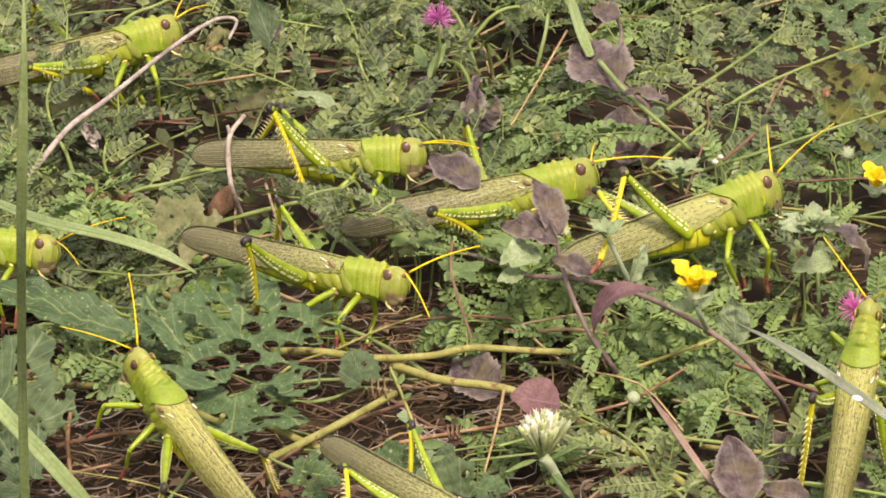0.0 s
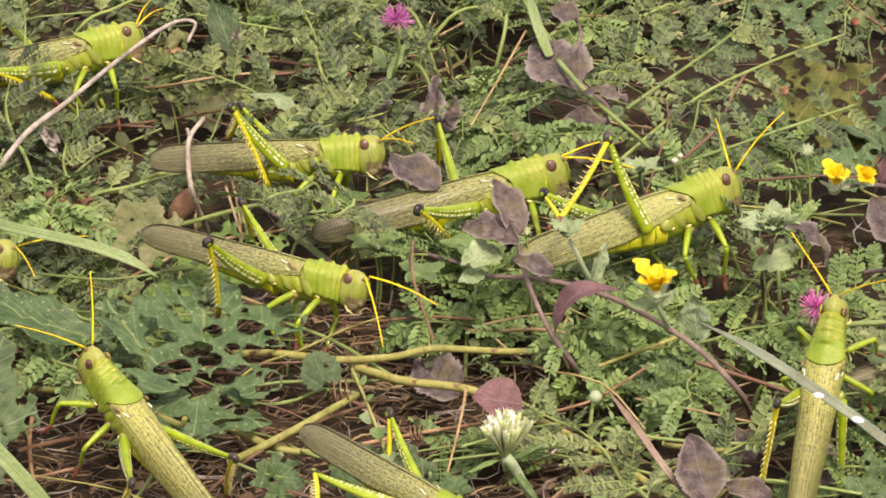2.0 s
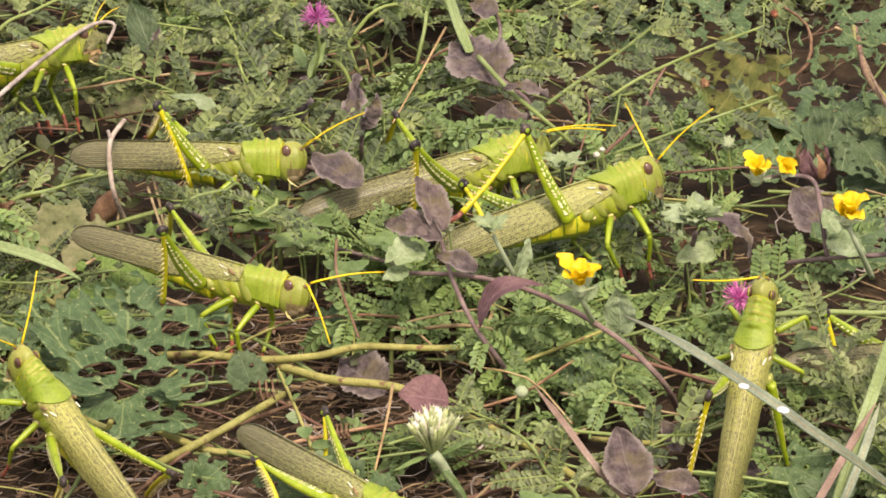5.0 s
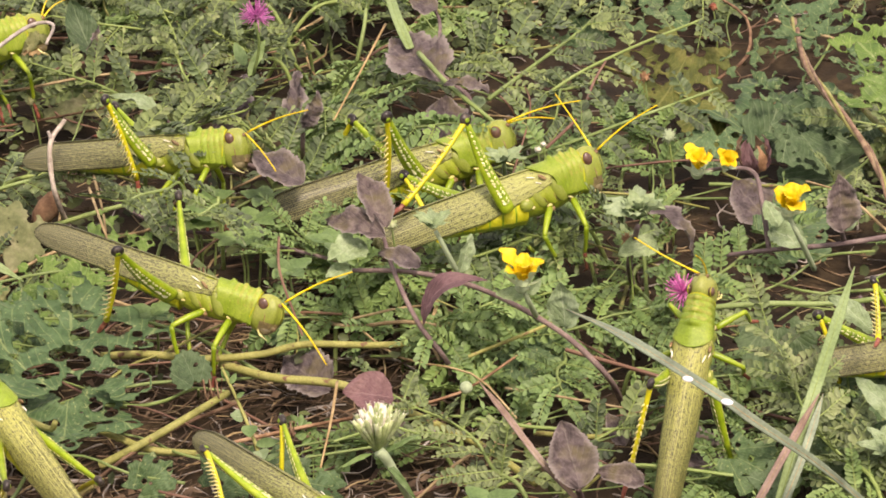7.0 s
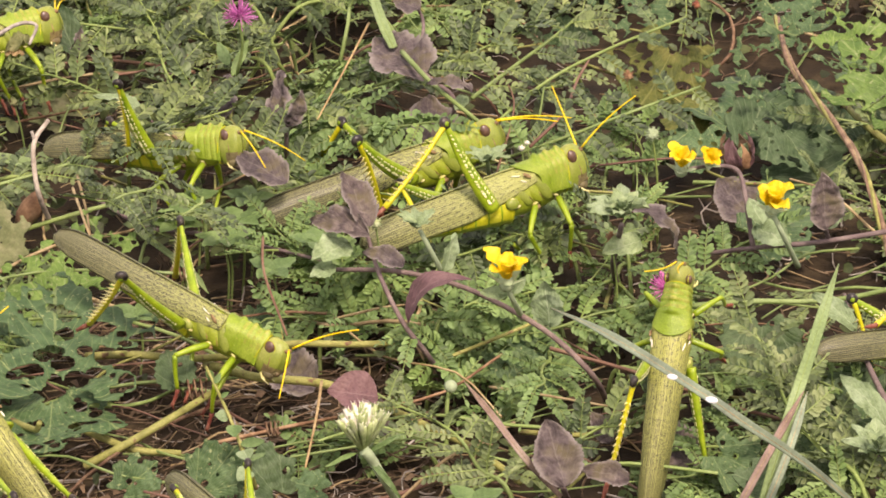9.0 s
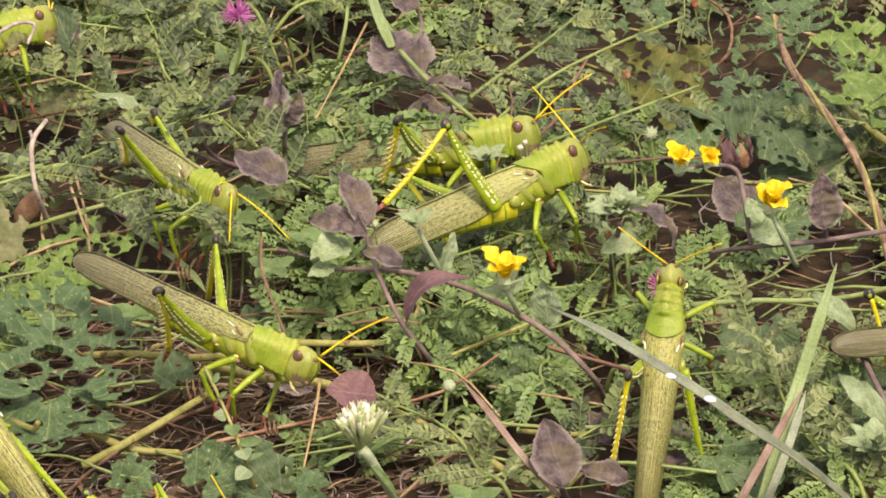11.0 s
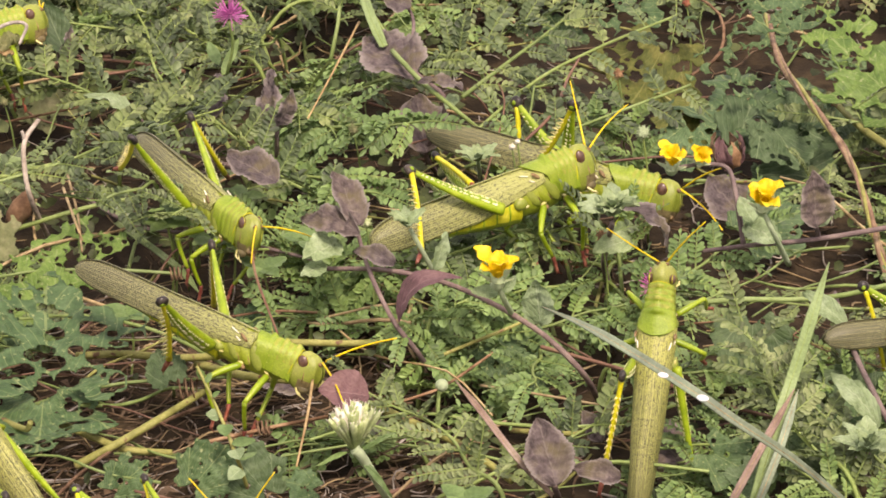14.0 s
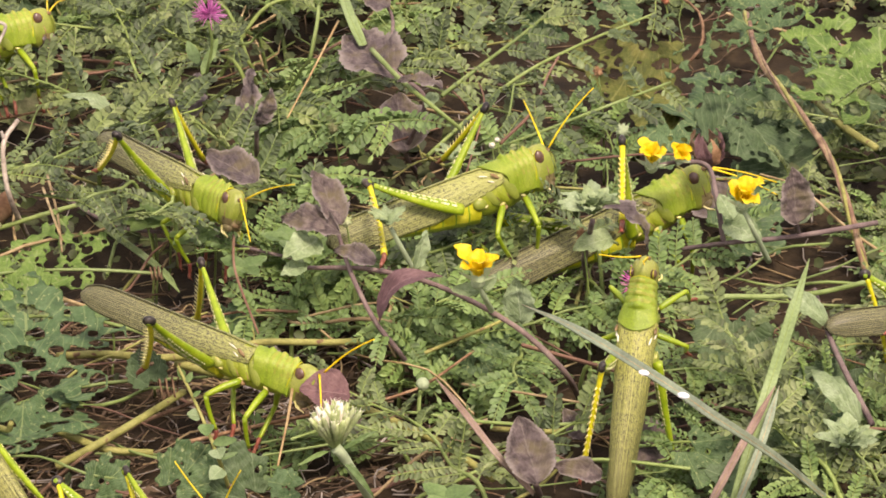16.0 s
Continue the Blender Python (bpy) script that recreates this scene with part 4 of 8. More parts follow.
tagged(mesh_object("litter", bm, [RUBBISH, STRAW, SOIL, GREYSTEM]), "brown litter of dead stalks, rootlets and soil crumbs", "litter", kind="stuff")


# dark gaps between the herbs
HOLLOWS = ((-0.014, 1.239), (-0.001, 1.167), (0.004, 1.210), (-0.028, 1.162), (0.052, 1.118), (0.040, 1.174), (0.092, 1.498), (0.137, 1.530), (0.143, 1.480), (0.193, 1.491), (0.214, 1.524), (0.055, 1.550), (0.172, 1.542), (0.204, 1.562), (0.239, 1.552), (0.241, 1.491), (0.236, 1.446), (0.285, 1.383), (0.233, 1.369), (0.335, 1.549), (-0.094, 1.176), (-0.137, 1.125), (-0.048, 1.251), (-0.081, 1.245), (0.016, 1.111), (0.089, 1.128), (-0.013, 1.411), (0.214, 1.319), (0.283, 1.558), (0.285, 1.293), (0.310, 1.486), (0.186, 1.189), (0.121, 1.198), (0.218, 1.123), (0.136, 1.145), (0.041, 1.605), (0.319, 1.606), (-0.210, 1.495), (-0.166, 1.440), (-0.117, 1.582), (-0.071, 1.401), (-0.043, 1.591), (0.244, 1.275), (0.242, 1.194), (0.242, 1.102), (0.047, 1.411), (-0.014, 1.521), (0.091, 1.210))

# low leaves that fill the gaps, their dark colour standing in for deep shade
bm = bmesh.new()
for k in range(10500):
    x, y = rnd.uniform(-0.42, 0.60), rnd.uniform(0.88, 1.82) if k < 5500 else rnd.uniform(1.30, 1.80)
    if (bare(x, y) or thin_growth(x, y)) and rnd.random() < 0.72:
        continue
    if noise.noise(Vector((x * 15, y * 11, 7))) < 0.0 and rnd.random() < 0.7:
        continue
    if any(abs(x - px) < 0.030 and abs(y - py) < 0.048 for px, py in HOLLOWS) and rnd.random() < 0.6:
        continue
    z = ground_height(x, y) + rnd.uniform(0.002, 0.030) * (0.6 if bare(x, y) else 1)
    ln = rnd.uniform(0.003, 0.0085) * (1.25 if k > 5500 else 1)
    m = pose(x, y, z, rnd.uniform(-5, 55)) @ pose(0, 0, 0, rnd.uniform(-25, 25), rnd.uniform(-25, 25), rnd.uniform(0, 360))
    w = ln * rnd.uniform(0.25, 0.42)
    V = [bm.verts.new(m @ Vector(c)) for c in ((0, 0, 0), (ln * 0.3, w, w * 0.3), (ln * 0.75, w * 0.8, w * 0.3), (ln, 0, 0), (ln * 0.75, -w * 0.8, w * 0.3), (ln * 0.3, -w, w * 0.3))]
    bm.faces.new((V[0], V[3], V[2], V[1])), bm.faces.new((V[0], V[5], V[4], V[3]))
tagged(mesh_object("low_leaves", bm, COVER), "small leaves close to the soil, coloured dark green for the shade there", "ground cover", kind="stuff")

# tangle of thin stalks between the herbs
bm = bmesh.new()
for _ in range(430):
    x, y = rnd.uniform(-0.4, 0.58), rnd.uniform(0.9, 1.8)
    if thin_growth(x, y) and rnd.random() < 0.6:
        continue
    a, ln = rnd.gauss(0, 0.9) + (math.pi if rnd.random() < 0.5 else 0), rnd.uniform(0.05, 0.20)
    p = Vector((x, y, rnd.uniform(0.006, 0.036)))
    pts = [p]
    for k in range(4):
        a += rnd.uniform(-0.5, 0.5)
        pts.append(pts[-1] + Vector((math.cos(a), math.sin(a), rnd.uniform(-0.2, 0.22))) * ln / 4)
    r = rnd.uniform(0.0004, 0.0011)
    path = smooth_path(pts, 3)
    tube(bm, path, [r * (1 - 0.4 * i / len(path)) for i in range(len(path))], 5, rnd.choice((0, 0, 0, 4, 4, 1, 2, 3)), False)
tagged(mesh_object("stalk_tangle", bm, [STEM, REDSTEM, STRAW, DRY, VINE]), "tangle of thin green, reddish and straw-coloured stalks", "stalks", kind="stuff")

# the feathery herbs: the nearest as plants of their own, the rest as one sward
def bake_into(bm, plant, m, fresh):
    for child in plant.children:
        me = child.data.copy()
        me.transform(m @ child.matrix_basis)
        for poly in me.polygons:
            if child.name.startswith("stem") or poly.material_index == 1:
                poly.material_index = 1
            elif fresh:
                poly.material_index = 2
        bm.from_mesh(me)
        bpy.data.meshes.remove(me)


variants = [feather_herb(100 + k, pose(-0.56 - 0.1 * (k % 7), 1.6 + 0.16 * (k // 7), 0.004), 0.080 + 0.004 * k, 15 + k % 4, [FROND_B, STEM] if k % 4 == 3 else [FROND, STEM]) for k in range(14)]
young = [feather_herb(150 + k, pose(-0.56 - 0.1 * k, 1.95, 0.004), 0.06 + 0.006 * k, 13 + k % 3, [FROND_B, STEM]) for k in range(6)]
# the insects have trodden the herbs down in front of them
TRODDEN = ((-0.090, 1.340), (0.170, 1.030), (0.135, 0.980), (0.210, 1.200), (0.250, 1.220), (0.160, 1.005), (0.158, 0.970), (0.092, 1.395), (0.018, 1.360), (0.090, 1.440), (0.215, 1.240), (0.040, 1.190), (-0.061, 1.333), (-0.047, 1.335), (0.031, 1.290), (0.061, 1.295), (0.112, 1.240), (0.080, 1.215), (-0.056, 1.195), (-0.039, 1.178), (-0.012, 1.129), (-0.029, 1.291), (0.175, 1.274), (-0.187, 1.456), (0.159, 1.069), (-0.102, 1.048))
CLEAR = ((0.2400, 1.2900), (0.2250, 1.2600), (0.1050, 1.1300), (0.0400, 1.1800), (0.0920, 1.3900), (0.2540, 1.2050), (0.1600, 1.0000), (0.1650, 0.9700), (0.0150, 1.2850))
# bitten off beside the insects
BESIDE = ((-0.100, 1.454), (-0.073, 1.452), (-0.116, 1.472), (0.065, 1.435), (0.084, 1.449))
sward = bmesh.new()
count = own = 0
while count < 330:
    x, y = rnd.uniform(-0.38, 0.54), rnd.uniform(0.93, 1.78)
    near = 1.02 < y < 1.62 and -0.04 - 0.16 * y < x < 0.10 + 0.19 * y
    if (bare(x, y) and rnd.random() < 0.90) or (thin_growth(x, y) and rnd.random() < 0.95) or (0.16 < x < 0.36 and 1.27 < y < 1.66 and rnd.random() < 0.8):
        continue
    if 0.0 < x < 0.14 and y < 1.17 and rnd.random() < 0.6:
        continue
    if any(abs(x - px) < 0.062 and -0.10 < y - py < 0.02 for px, py in TRODDEN) and rnd.random() < 0.84:
        continue
    if any(abs(x - px) < 0.040 and -0.08 < y - py < 0.015 for px, py in CLEAR):
        continue
    lush = noise.noise(Vector((x * 15, y * 11, 7)))
    if lush < (0.08 if y > 1.36 else 0.04) and rnd.random() < 0.92:
        continue
    if any(abs(x - px) < 0.037 and abs(y - py) < 0.056 for px, py in HOLLOWS) and rnd.random() < 0.85:
        continue
    k = rnd.choice((0, 2, 5, 7, 10, 12)) if y > 1.26 and rnd.random() < 0.8 else rnd.randrange(14)
    m = pose(x, y, ground_height(x, y) + rnd.uniform(-0.004, 0.010) + 0.035 * max(0.0, lush) + (rnd.uniform(0.0, 0.022) if y > 1.36 else 0.0), rnd.uniform(-8, 8), rnd.uniform(-8, 8), rnd.uniform(-30, 30)) @ Matrix.Scale(1.18 if y > 1.26 else 1.0, 4)
    if any(abs(x - px) < 0.034 and -0.09 < y - py < 0.012 for px, py in BESIDE):
        count += 1
        continue
    if near and own < 215:
        copy_thing(variants[k], m)
        own += 1
    else:
        bake_into(sward, variants[k], m, k % 4 == 3)
    count += 1
tagged(mesh_object("herb_sward", sward, [FROND, STEM, FROND_B]), "sward of feathery grey-green herbs around the insects", "herbs", kind="stuff")
# brighter young growth before the largest insect
for _ in range(80):
    x, y = rnd.uniform(0.02, 0.36), rnd.uniform(1.04, 1.26)
    if any(abs(x - px) < 0.024 and abs(y - py) < 0.036 for px, py in HOLLOWS) and rnd.random() < 0.8:
        continue
    if any(abs(x - px) < 0.06 and -0.08 < y - py < 0.02 for px, py in TRODDEN):
        continue
    copy_thing(rnd.choice(young), pose(x, y, ground_height(x, y) + rnd.uniform(0.0, 0.016), rnd.uniform(-8, 8), rnd.uniform(-8, 8), rnd.uniform(-30, 30)))

for k, (x, y, z) in enumerate(((0.0466, 1.2244, 0.0300), (0.0581, 1.1938, 0.0300), (0.0721, 1.1757, 0.0300), (0.0659, 1.2486, 0.0300), (0.0797, 1.2169, 0.0300), (0.0891, 1.1693, 0.0300), (0.1435, 1.2142, 0.0300), (0.1603, 1.2257, 0.0300), (0.1361, 1.1673, 0.0300), (0.1757, 1.2251, 0.0300), (0.1435, 1.1446, 0.0300), (-0.0054, 1.3626, 0.0300), (0.0273, 1.1889, 0.0300), (0.1432, 1.2828, 0.0300), (0.1559, 1.2504, 0.0300), (0.1820, 1.2285, 0.0300), (0.1435, 1.2042, 0.0300), (0.1227, 1.2600, 0.0300), (0.1973, 1.3307, 0.0300), (0.1709, 1.3413, 0.0300), (0.1062, 1.2504, 0.0300), (0.0970, 1.2697, 0.0300), (0.1279, 1.1721, 0.0300), (0.1653, 1.1953, 0.0300), (0.0645, 1.1953, 0.0300))):
    copy_thing(young[k % 6], pose(x, y, 0.014, rnd.uniform(-8, 8), rnd.uniform(-8, 8), rnd.uniform(-60, 60)))

# the meadow goes on all round: coarse herbs, too far out to tell apart
verts, faces, tone = [], [], []
for _ in range(5200):
    x, y = rnd.uniform(-3.4, 3.6), rnd.uniform(-2.2, 4.6)
    if -0.44 < x < 0.62 and 0.86 < y < 1.86 or math.hypot(x, y) < 0.35 or (abs(x) < 0.12 + 0.24 * max(0.0, y) and 0 < y < 0.95):
        continue
    mat = rnd.choice((0, 0, 1, 2))
    for _ in range(9):
        a, ln = rnd.uniform(0, 2 * math.pi), rnd.uniform(0.02, 0.06)
        o = Vector((x + rnd.gauss(0, 0.025), y + rnd.gauss(0, 0.025), rnd.uniform(0.0, 0.015)))
        d = Vector((math.cos(a), math.sin(a), rnd.uniform(0.1, 1.0))).normalized() * ln
        w = Vector((-math.sin(a), math.cos(a), 0)) * ln * rnd.uniform(0.10, 0.24)
        k = len(verts)
        verts += [o, o + d * 0.5 + w, o + d, o + d * 0.5 - w]
        faces.append((k, k + 1, k + 2, k + 3))
        tone.append(mat)
me = bpy.data.meshes.new("meadow")
me.from_pydata(verts, [], faces)
for m in (FROND, COVER, FROND_B):
    me.materials.append(m)
me.polygons.foreach_set("material_index", tone)
tagged(new("meadow", me), "rough green meadow herbs all around", "meadow", kind="stuff")


# ---------------------------------------------------------------- downy herb with yellow flowers and purple leaves
def rosette(plant, centre, size, n, mat, seed=0, lift=0.5, width=0.55):
    rnd = random.Random(seed)
    n += 3
    c = Vector(centre)
    for k in range(n):
        a = 2 * math.pi * k / n + rnd.uniform(-0.3, 0.3)
        d = Vector((math.cos(a), math.sin(a), lift * rnd.uniform(0.5, 1.4))).normalized() * size * rnd.uniform(0.75, 1.1)
        leaf(plant, c - d * 0.05, c + d, 0.64 * width * rnd.uniform(0.85, 1.2), mat, (0, -0.3, 1), seed + k, teeth=6, arch=0.08, crinkle=0.05, nu=10, nv=6)


DOWNY = "downy purple-leaved herb with yellow flowers"
herb = plant_at("mallow_herb", (0.0812, 1.1655, 0.0000), "downy herb with purple-brown leaves and one yellow flower", "herb", DOWNY)
stem(herb, [(0.1494, 1.1326, 0.0100), (0.1390, 1.1126, 0.0350), (0.1205, 1.1251, 0.0500), (0.0904, 1.1428, 0.0620), (0.0620, 1.1548, 0.0660), (0.0347, 1.1732, 0.0600)], 0.0014, 0.0010, PURSTEM)
stem(herb, [(0.0817, 1.1568, 0.0100), (0.0725, 1.1340, 0.0350), (0.0614, 1.1347, 0.0520), (0.0530, 1.1531, 0.0660), (0.0491, 1.1723, 0.0760)], 0.0013, 0.0009, PURSTEM)
stem(herb, [(0.1131, 1.1361, 0.0500), (0.1076, 1.1191, 0.0660), (0.1041, 1.1155, 0.0760)], 0.0013, 0.0011, GREYGREEN)
stem(herb, [(0.0806, 1.1618, 0.0620), (0.0753, 1.1589, 0.0740), (0.0710, 1.1595, 0.0830)], 0.0012, 0.0010, GREYGREEN)
leaf(herb, (0.0501, 1.1678, 0.0820), (0.0391, 1.1906, 0.0980), 0.55, PURPLE, (0.3, -0.7, 0.6), 1, teeth=9, crinkle=0.05, arch=0.06, label="crinkled purple-brown leaf standing up")
leaf(herb, (0.0495, 1.1645, 0.0800), (0.0251, 1.1848, 0.0780), 0.46, PURPLE, TO_EYE, 2, teeth=8, crinkle=0.06, arch=0.16)
leaf(herb, (0.0637, 1.1525, 0.0700), (0.0461, 1.1544, 0.0760), 0.55, PURPLE, TO_EYE, 3, crinkle=0.05, arch=0.18)
leaf(herb, (0.0636, 1.1309, 0.0520), (0.0911, 1.1352, 0.0700), 0.46, MAROON, (-0.72, -0.18, 0.65), 4, crinkle=0.02, arch=0.30, label="arched maroon-purple leaf")
leaf(herb, (0.0407, 1.1753, 0.0720), (0.0244, 1.1530, 0.0740), 0.5, GREYGREEN, TO_EYE, 5, teeth=7, crinkle=0.05)
leaf(herb, (0.0361, 1.1859, 0.0700), (0.0300, 1.1907, 0.0760), 0.5, GREYGREEN, TO_EYE, 6, teeth=7, crinkle=0.05)
leaf(herb, (0.0344, 1.1648, 0.0660), (0.0232, 1.1531, 0.0660), 0.5, GREYGREEN, TO_EYE, 7, crinkle=0.05)
leaf(herb, (0.0802, 1.1444, 0.0700), (0.0857, 1.1485, 0.0860), 0.42, GREYGREEN, (0.5, -0.6, 0.5), 8, crinkle=0.04)
leaf(herb, (0.1214, 1.1072, 0.0600), (0.1189, 1.1048, 0.0820), 0.62, GREYGREEN, (-0.2, -0.8, 0.5), 9, teeth=9, crinkle=0.05)
leaf(herb, (0.1051, 1.1189, 0.0700), (0.0931, 1.1174, 0.0720), 0.5, GREYGREEN, TO_EYE, 10, crinkle=0.04)
leaf(herb, (0.1074, 1.1189, 0.0700), (0.1127, 1.1228, 0.0760), 0.5, GREYGREEN, TO_EYE, 10, crinkle=0.04)
rosette(herb, (0.0696, 1.1557, 0.0860), 0.0105, 7, GREYGREEN, 20, 0.7)
yellow_flower(herb, (0.1042, 1.1147, 0.0800), 0.0125, (-0.1, -0.2, 1), 3, 0.55)
bm = bmesh.new()
blob(bm, (0, 0, 0), (0.0028, 0.0028, 0.0027), (0, 0, 0), 12, 8)
put(part("bud", bm, GREYGREEN, herb, "round green seed bud"), Matrix.Translation((0.0781, 1.0855, 0.0450)))

herb = plant_at("mallow_herb", (0.1807, 1.3168, 0.0000), "downy green leaf rosette with a curled purple leaf", "herb", DOWNY)
stem(herb, [(0.1700, 1.2482, 0.0050), (0.1614, 1.2097, 0.0400), (0.1574, 1.1542, 0.0840)], 0.0016, 0.0012, PURSTEM)
rosette(herb, (0.1570, 1.1495, 0.0900), 0.0175, 8, GREYGREEN, 40, 0.6, 0.7)
rosette(herb, (0.1564, 1.1457, 0.0930), 0.011, 6, GREYGREEN, 47, 1.4, 0.7)
leaf(herb, (0.1627, 1.1711, 0.0840), (0.1838, 1.1700, 0.0620), 0.42, PURPLE, (0.5, -0.3, 0.8), 14, crinkle=0.04, arch=0.22, label="drooping purple leaf")
leaf(herb, (0.1687, 1.1767, 0.0660), (0.1491, 1.1560, 0.0700), 0.4, GREYGREEN, TO_EYE, 15, crinkle=0.04)

herb = plant_at("mallow_herb", (0.1218, 1.4163, 0.0000), "pale downy leaf rosette behind an insect", "herb", DOWNY)
stem(herb, [(0.1220, 1.3793, 0.0000), (0.1150, 1.3211, 0.0400), (0.1124, 1.3003, 0.0560)], 0.0013, 0.0010, GREYGREEN)
rosette(herb, (0.1118, 1.2934, 0.0580), 0.0125, 7, GREYGREEN, 60, 0.5, 0.55)

herb = plant_at("mallow_herb", (0.1013, 1.4163, 0.0000), "purple-leaved herb with folded brownish leaves", "herb", DOWNY)
stem(herb, [(0.1013, 1.4163, 0.0000), (0.0942, 1.3936, 0.0220), (0.1035, 1.3826, 0.0540), (0.0892, 1.4093, 0.0620), (0.0964, 1.5100, 0.0500), (0.0940, 1.5232, 0.0550)], 0.0014, 0.0009, PURSTEM)
leaf(herb, (0.0938, 1.3872, 0.0240), (0.0912, 1.4126, 0.0460), 0.90, PURPLE, (0.1, -0.75, 0.6), 21, teeth=10, crinkle=0.06, label="broad purple leaf with rusty flecks")
leaf(herb, (0.1110, 1.3657, 0.0660), (0.0887, 1.3677, 0.0700), 0.42, PURPLE, (0.2, -0.3, 0.9), 22, crinkle=0.06, arch=0.12)
leaf(herb, (0.0896, 1.4001, 0.0600), (0.0687, 1.4505, 0.0640), 0.66, PURPLE, TO_EYE, 23, teeth=9, crinkle=0.05)
leaf(herb, (0.0954, 1.5167, 0.0560), (0.0811, 1.5256, 0.0600), 0.85, PURPLE, TO_EYE, 24, crinkle=0.06)
leaf(herb, (0.1084, 1.3750, 0.0600), (0.1024, 1.3660, 0.0560), 0.6, GREYGREEN, TO_EYE, 25, crinkle=0.06)

herb = plant_at("mallow_herb", (0.0193, 1.4163, 0.0000), "herb with twisted dark purple leaves", "herb", DOWNY)
stem(herb, [(0.0192, 1.4088, 0.0000), (0.0179, 1.3571, 0.0400), (0.0183, 1.3496, 0.0580)], 0.0014, 0.0010, PURSTEM)
leaf(herb, (0.0144, 1.3502, 0.0560), (0.0179, 1.3733, 0.0780), 0.40, PURPLE, (-0.6, -0.5, 0.6), 31, crinkle=0.07, wave=0.05)
leaf(herb, (0.0187, 1.3431, 0.0600), (0.0263, 1.3454, 0.0780), 0.5, PURPLE, (0.4, -0.6, 0.6), 32, crinkle=0.07, wave=0.06, arch=0.15)
leaf(herb, (0.0163, 1.2721, 0.0600), (-0.0064, 1.2964, 0.0660), 0.62, PURPLE, (-0.1, -0.4, 0.9), 33, teeth=8, crinkle=0.04)
leaf(herb, (-0.0265, 1.3737, 0.0460), (-0.0103, 1.4126, 0.0620), 0.30, PURPLE, (0.7, -0.5, 0.5), 34, crinkle=0.04, arch=0.2)
leaf(herb, (-0.0487, 1.3835, 0.0500), (-0.0773, 1.3938, 0.0600), 0.30, GREYGREEN, (0.1, -0.2, 1), 35, crinkle=0.04, arch=0.14)
stem(herb, [(-0.0265, 1.3722, 0.0460), (-0.0125, 1.3741, 0.0300), (0.0188, 1.3760, 0.0200)], 0.0010, 0.0012, PURSTEM)
stem(herb, [(-0.0487, 1.3835, 0.0500), (-0.0297, 1.3891, 0.0300), (0.0190, 1.3925, 0.0100)], 0.0008, 0.0012, PURSTEM)

herb = plant_at("mallow_herb", (-0.0980, 1.5554, 0.0000), "dark-leaved herb with a purple stem", "herb", DOWNY)
stem(herb, [(-0.0965, 1.5466, 0.0000), (-0.0944, 1.5019, 0.0400), (-0.0966, 1.5001, 0.0600)], 0.0013, 0.0010, PURSTEM)
leaf(herb, (-0.0904, 1.4872, 0.0480), (-0.1012, 1.5078, 0.0720), 0.50, BROAD_DARK, TO_EYE, 36, crinkle=0.05)
leaf(herb, (-0.0913, 1.4714, 0.0500), (-0.0856, 1.4832, 0.0660), 0.4, PURPLE, (0.7, -0.5, 0.5), 37, crinkle=0.05)

herb = plant_at("mallow_herb", (0.1247, 1.0710, 0.0000), "low herb with rust-edged olive-purple leaves", "herb", DOWNY)
stem(herb, [(0.1243, 1.0662, 0.0000), (0.1152, 1.0057, 0.0400)], 0.0015, 0.0012, PURSTEM)
leaf(herb, (0.1135, 0.9831, 0.0520), (0.1079, 0.9971, 0.0740), 0.80, PURPLE, (0.0, -0.75, 0.6), 41, teeth=9, crinkle=0.05, label="olive-purple leaf with a rusty edge")
leaf(herb, (0.1404, 0.9993, 0.0450), (0.1202, 0.9955, 0.0520), 0.50, PURPLE, TO_EYE, 42, crinkle=0.05, arch=0.1)
leaf(herb, (0.1756, 1.0504, 0.0200), (0.1599, 1.0713, 0.0300), 0.8, PURPLE, TO_EYE, 43, crinkle=0.05)
leaf(herb, (0.1428, 1.0754, 0.0200), (0.1365, 1.0863, 0.0300), 0.6, PURPLE, TO_EYE, 44, crinkle=0.05)

herb = plant_at("mallow_herb", (0.0535, 1.1574, 0.0000), "herb with a dusky maroon leaf by a vine", "herb", DOWNY)
stem(herb, [(0.0558, 1.1520, 0.0000), (0.0461, 1.0745, 0.0480)], 0.0014, 0.0012, PURSTEM)
leaf(herb, (0.0475, 1.0696, 0.0500), (0.0268, 1.0648, 0.0560), 0.86, MAROON, TO_EYE, 51, crinkle=0.04, blunt=0.75, label="rounded dusky maroon leaf")
leaf(herb, (0.0234, 1.1410, 0.0180), (0.0039, 1.1618, 0.0240), 0.85, PURPLE, TO_EYE, 52, crinkle=0.07)
leaf(herb, (0.0530, 1.0729, 0.0300), (0.0421, 1.0839, 0.0340), 0.6, PURPLE, TO_EYE, 53, crinkle=0.07)

herb = plant_at("mallow_herb", (0.2347, 1.2879, 0.0000), "yellow-flowered herb with grey-purple toothed leaves", "herb", DOWNY)
stem(herb, [(0.2959, 1.2135, 0.0500), (0.2539, 1.1982, 0.0520), (0.2234, 1.1991, 0.0500), (0.1969, 1.2241, 0.0350), (0.1899, 1.2641, 0.0100)], 0.0013, 0.0009, PURSTEM)
stem(herb, [(0.2415, 1.1879, 0.0450), (0.2309, 1.1731, 0.0680), (0.2269, 1.1787, 0.0760)], 0.0013, 0.0011, GREYGREEN)
stem(herb, [(0.2230, 1.1997, 0.0500), (0.2215, 1.2133, 0.0680), (0.2215, 1.2368, 0.0720), (0.2092, 1.2339, 0.0760), (0.1949, 1.2301, 0.0760)], 0.0013, 0.0009, PURSTEM)
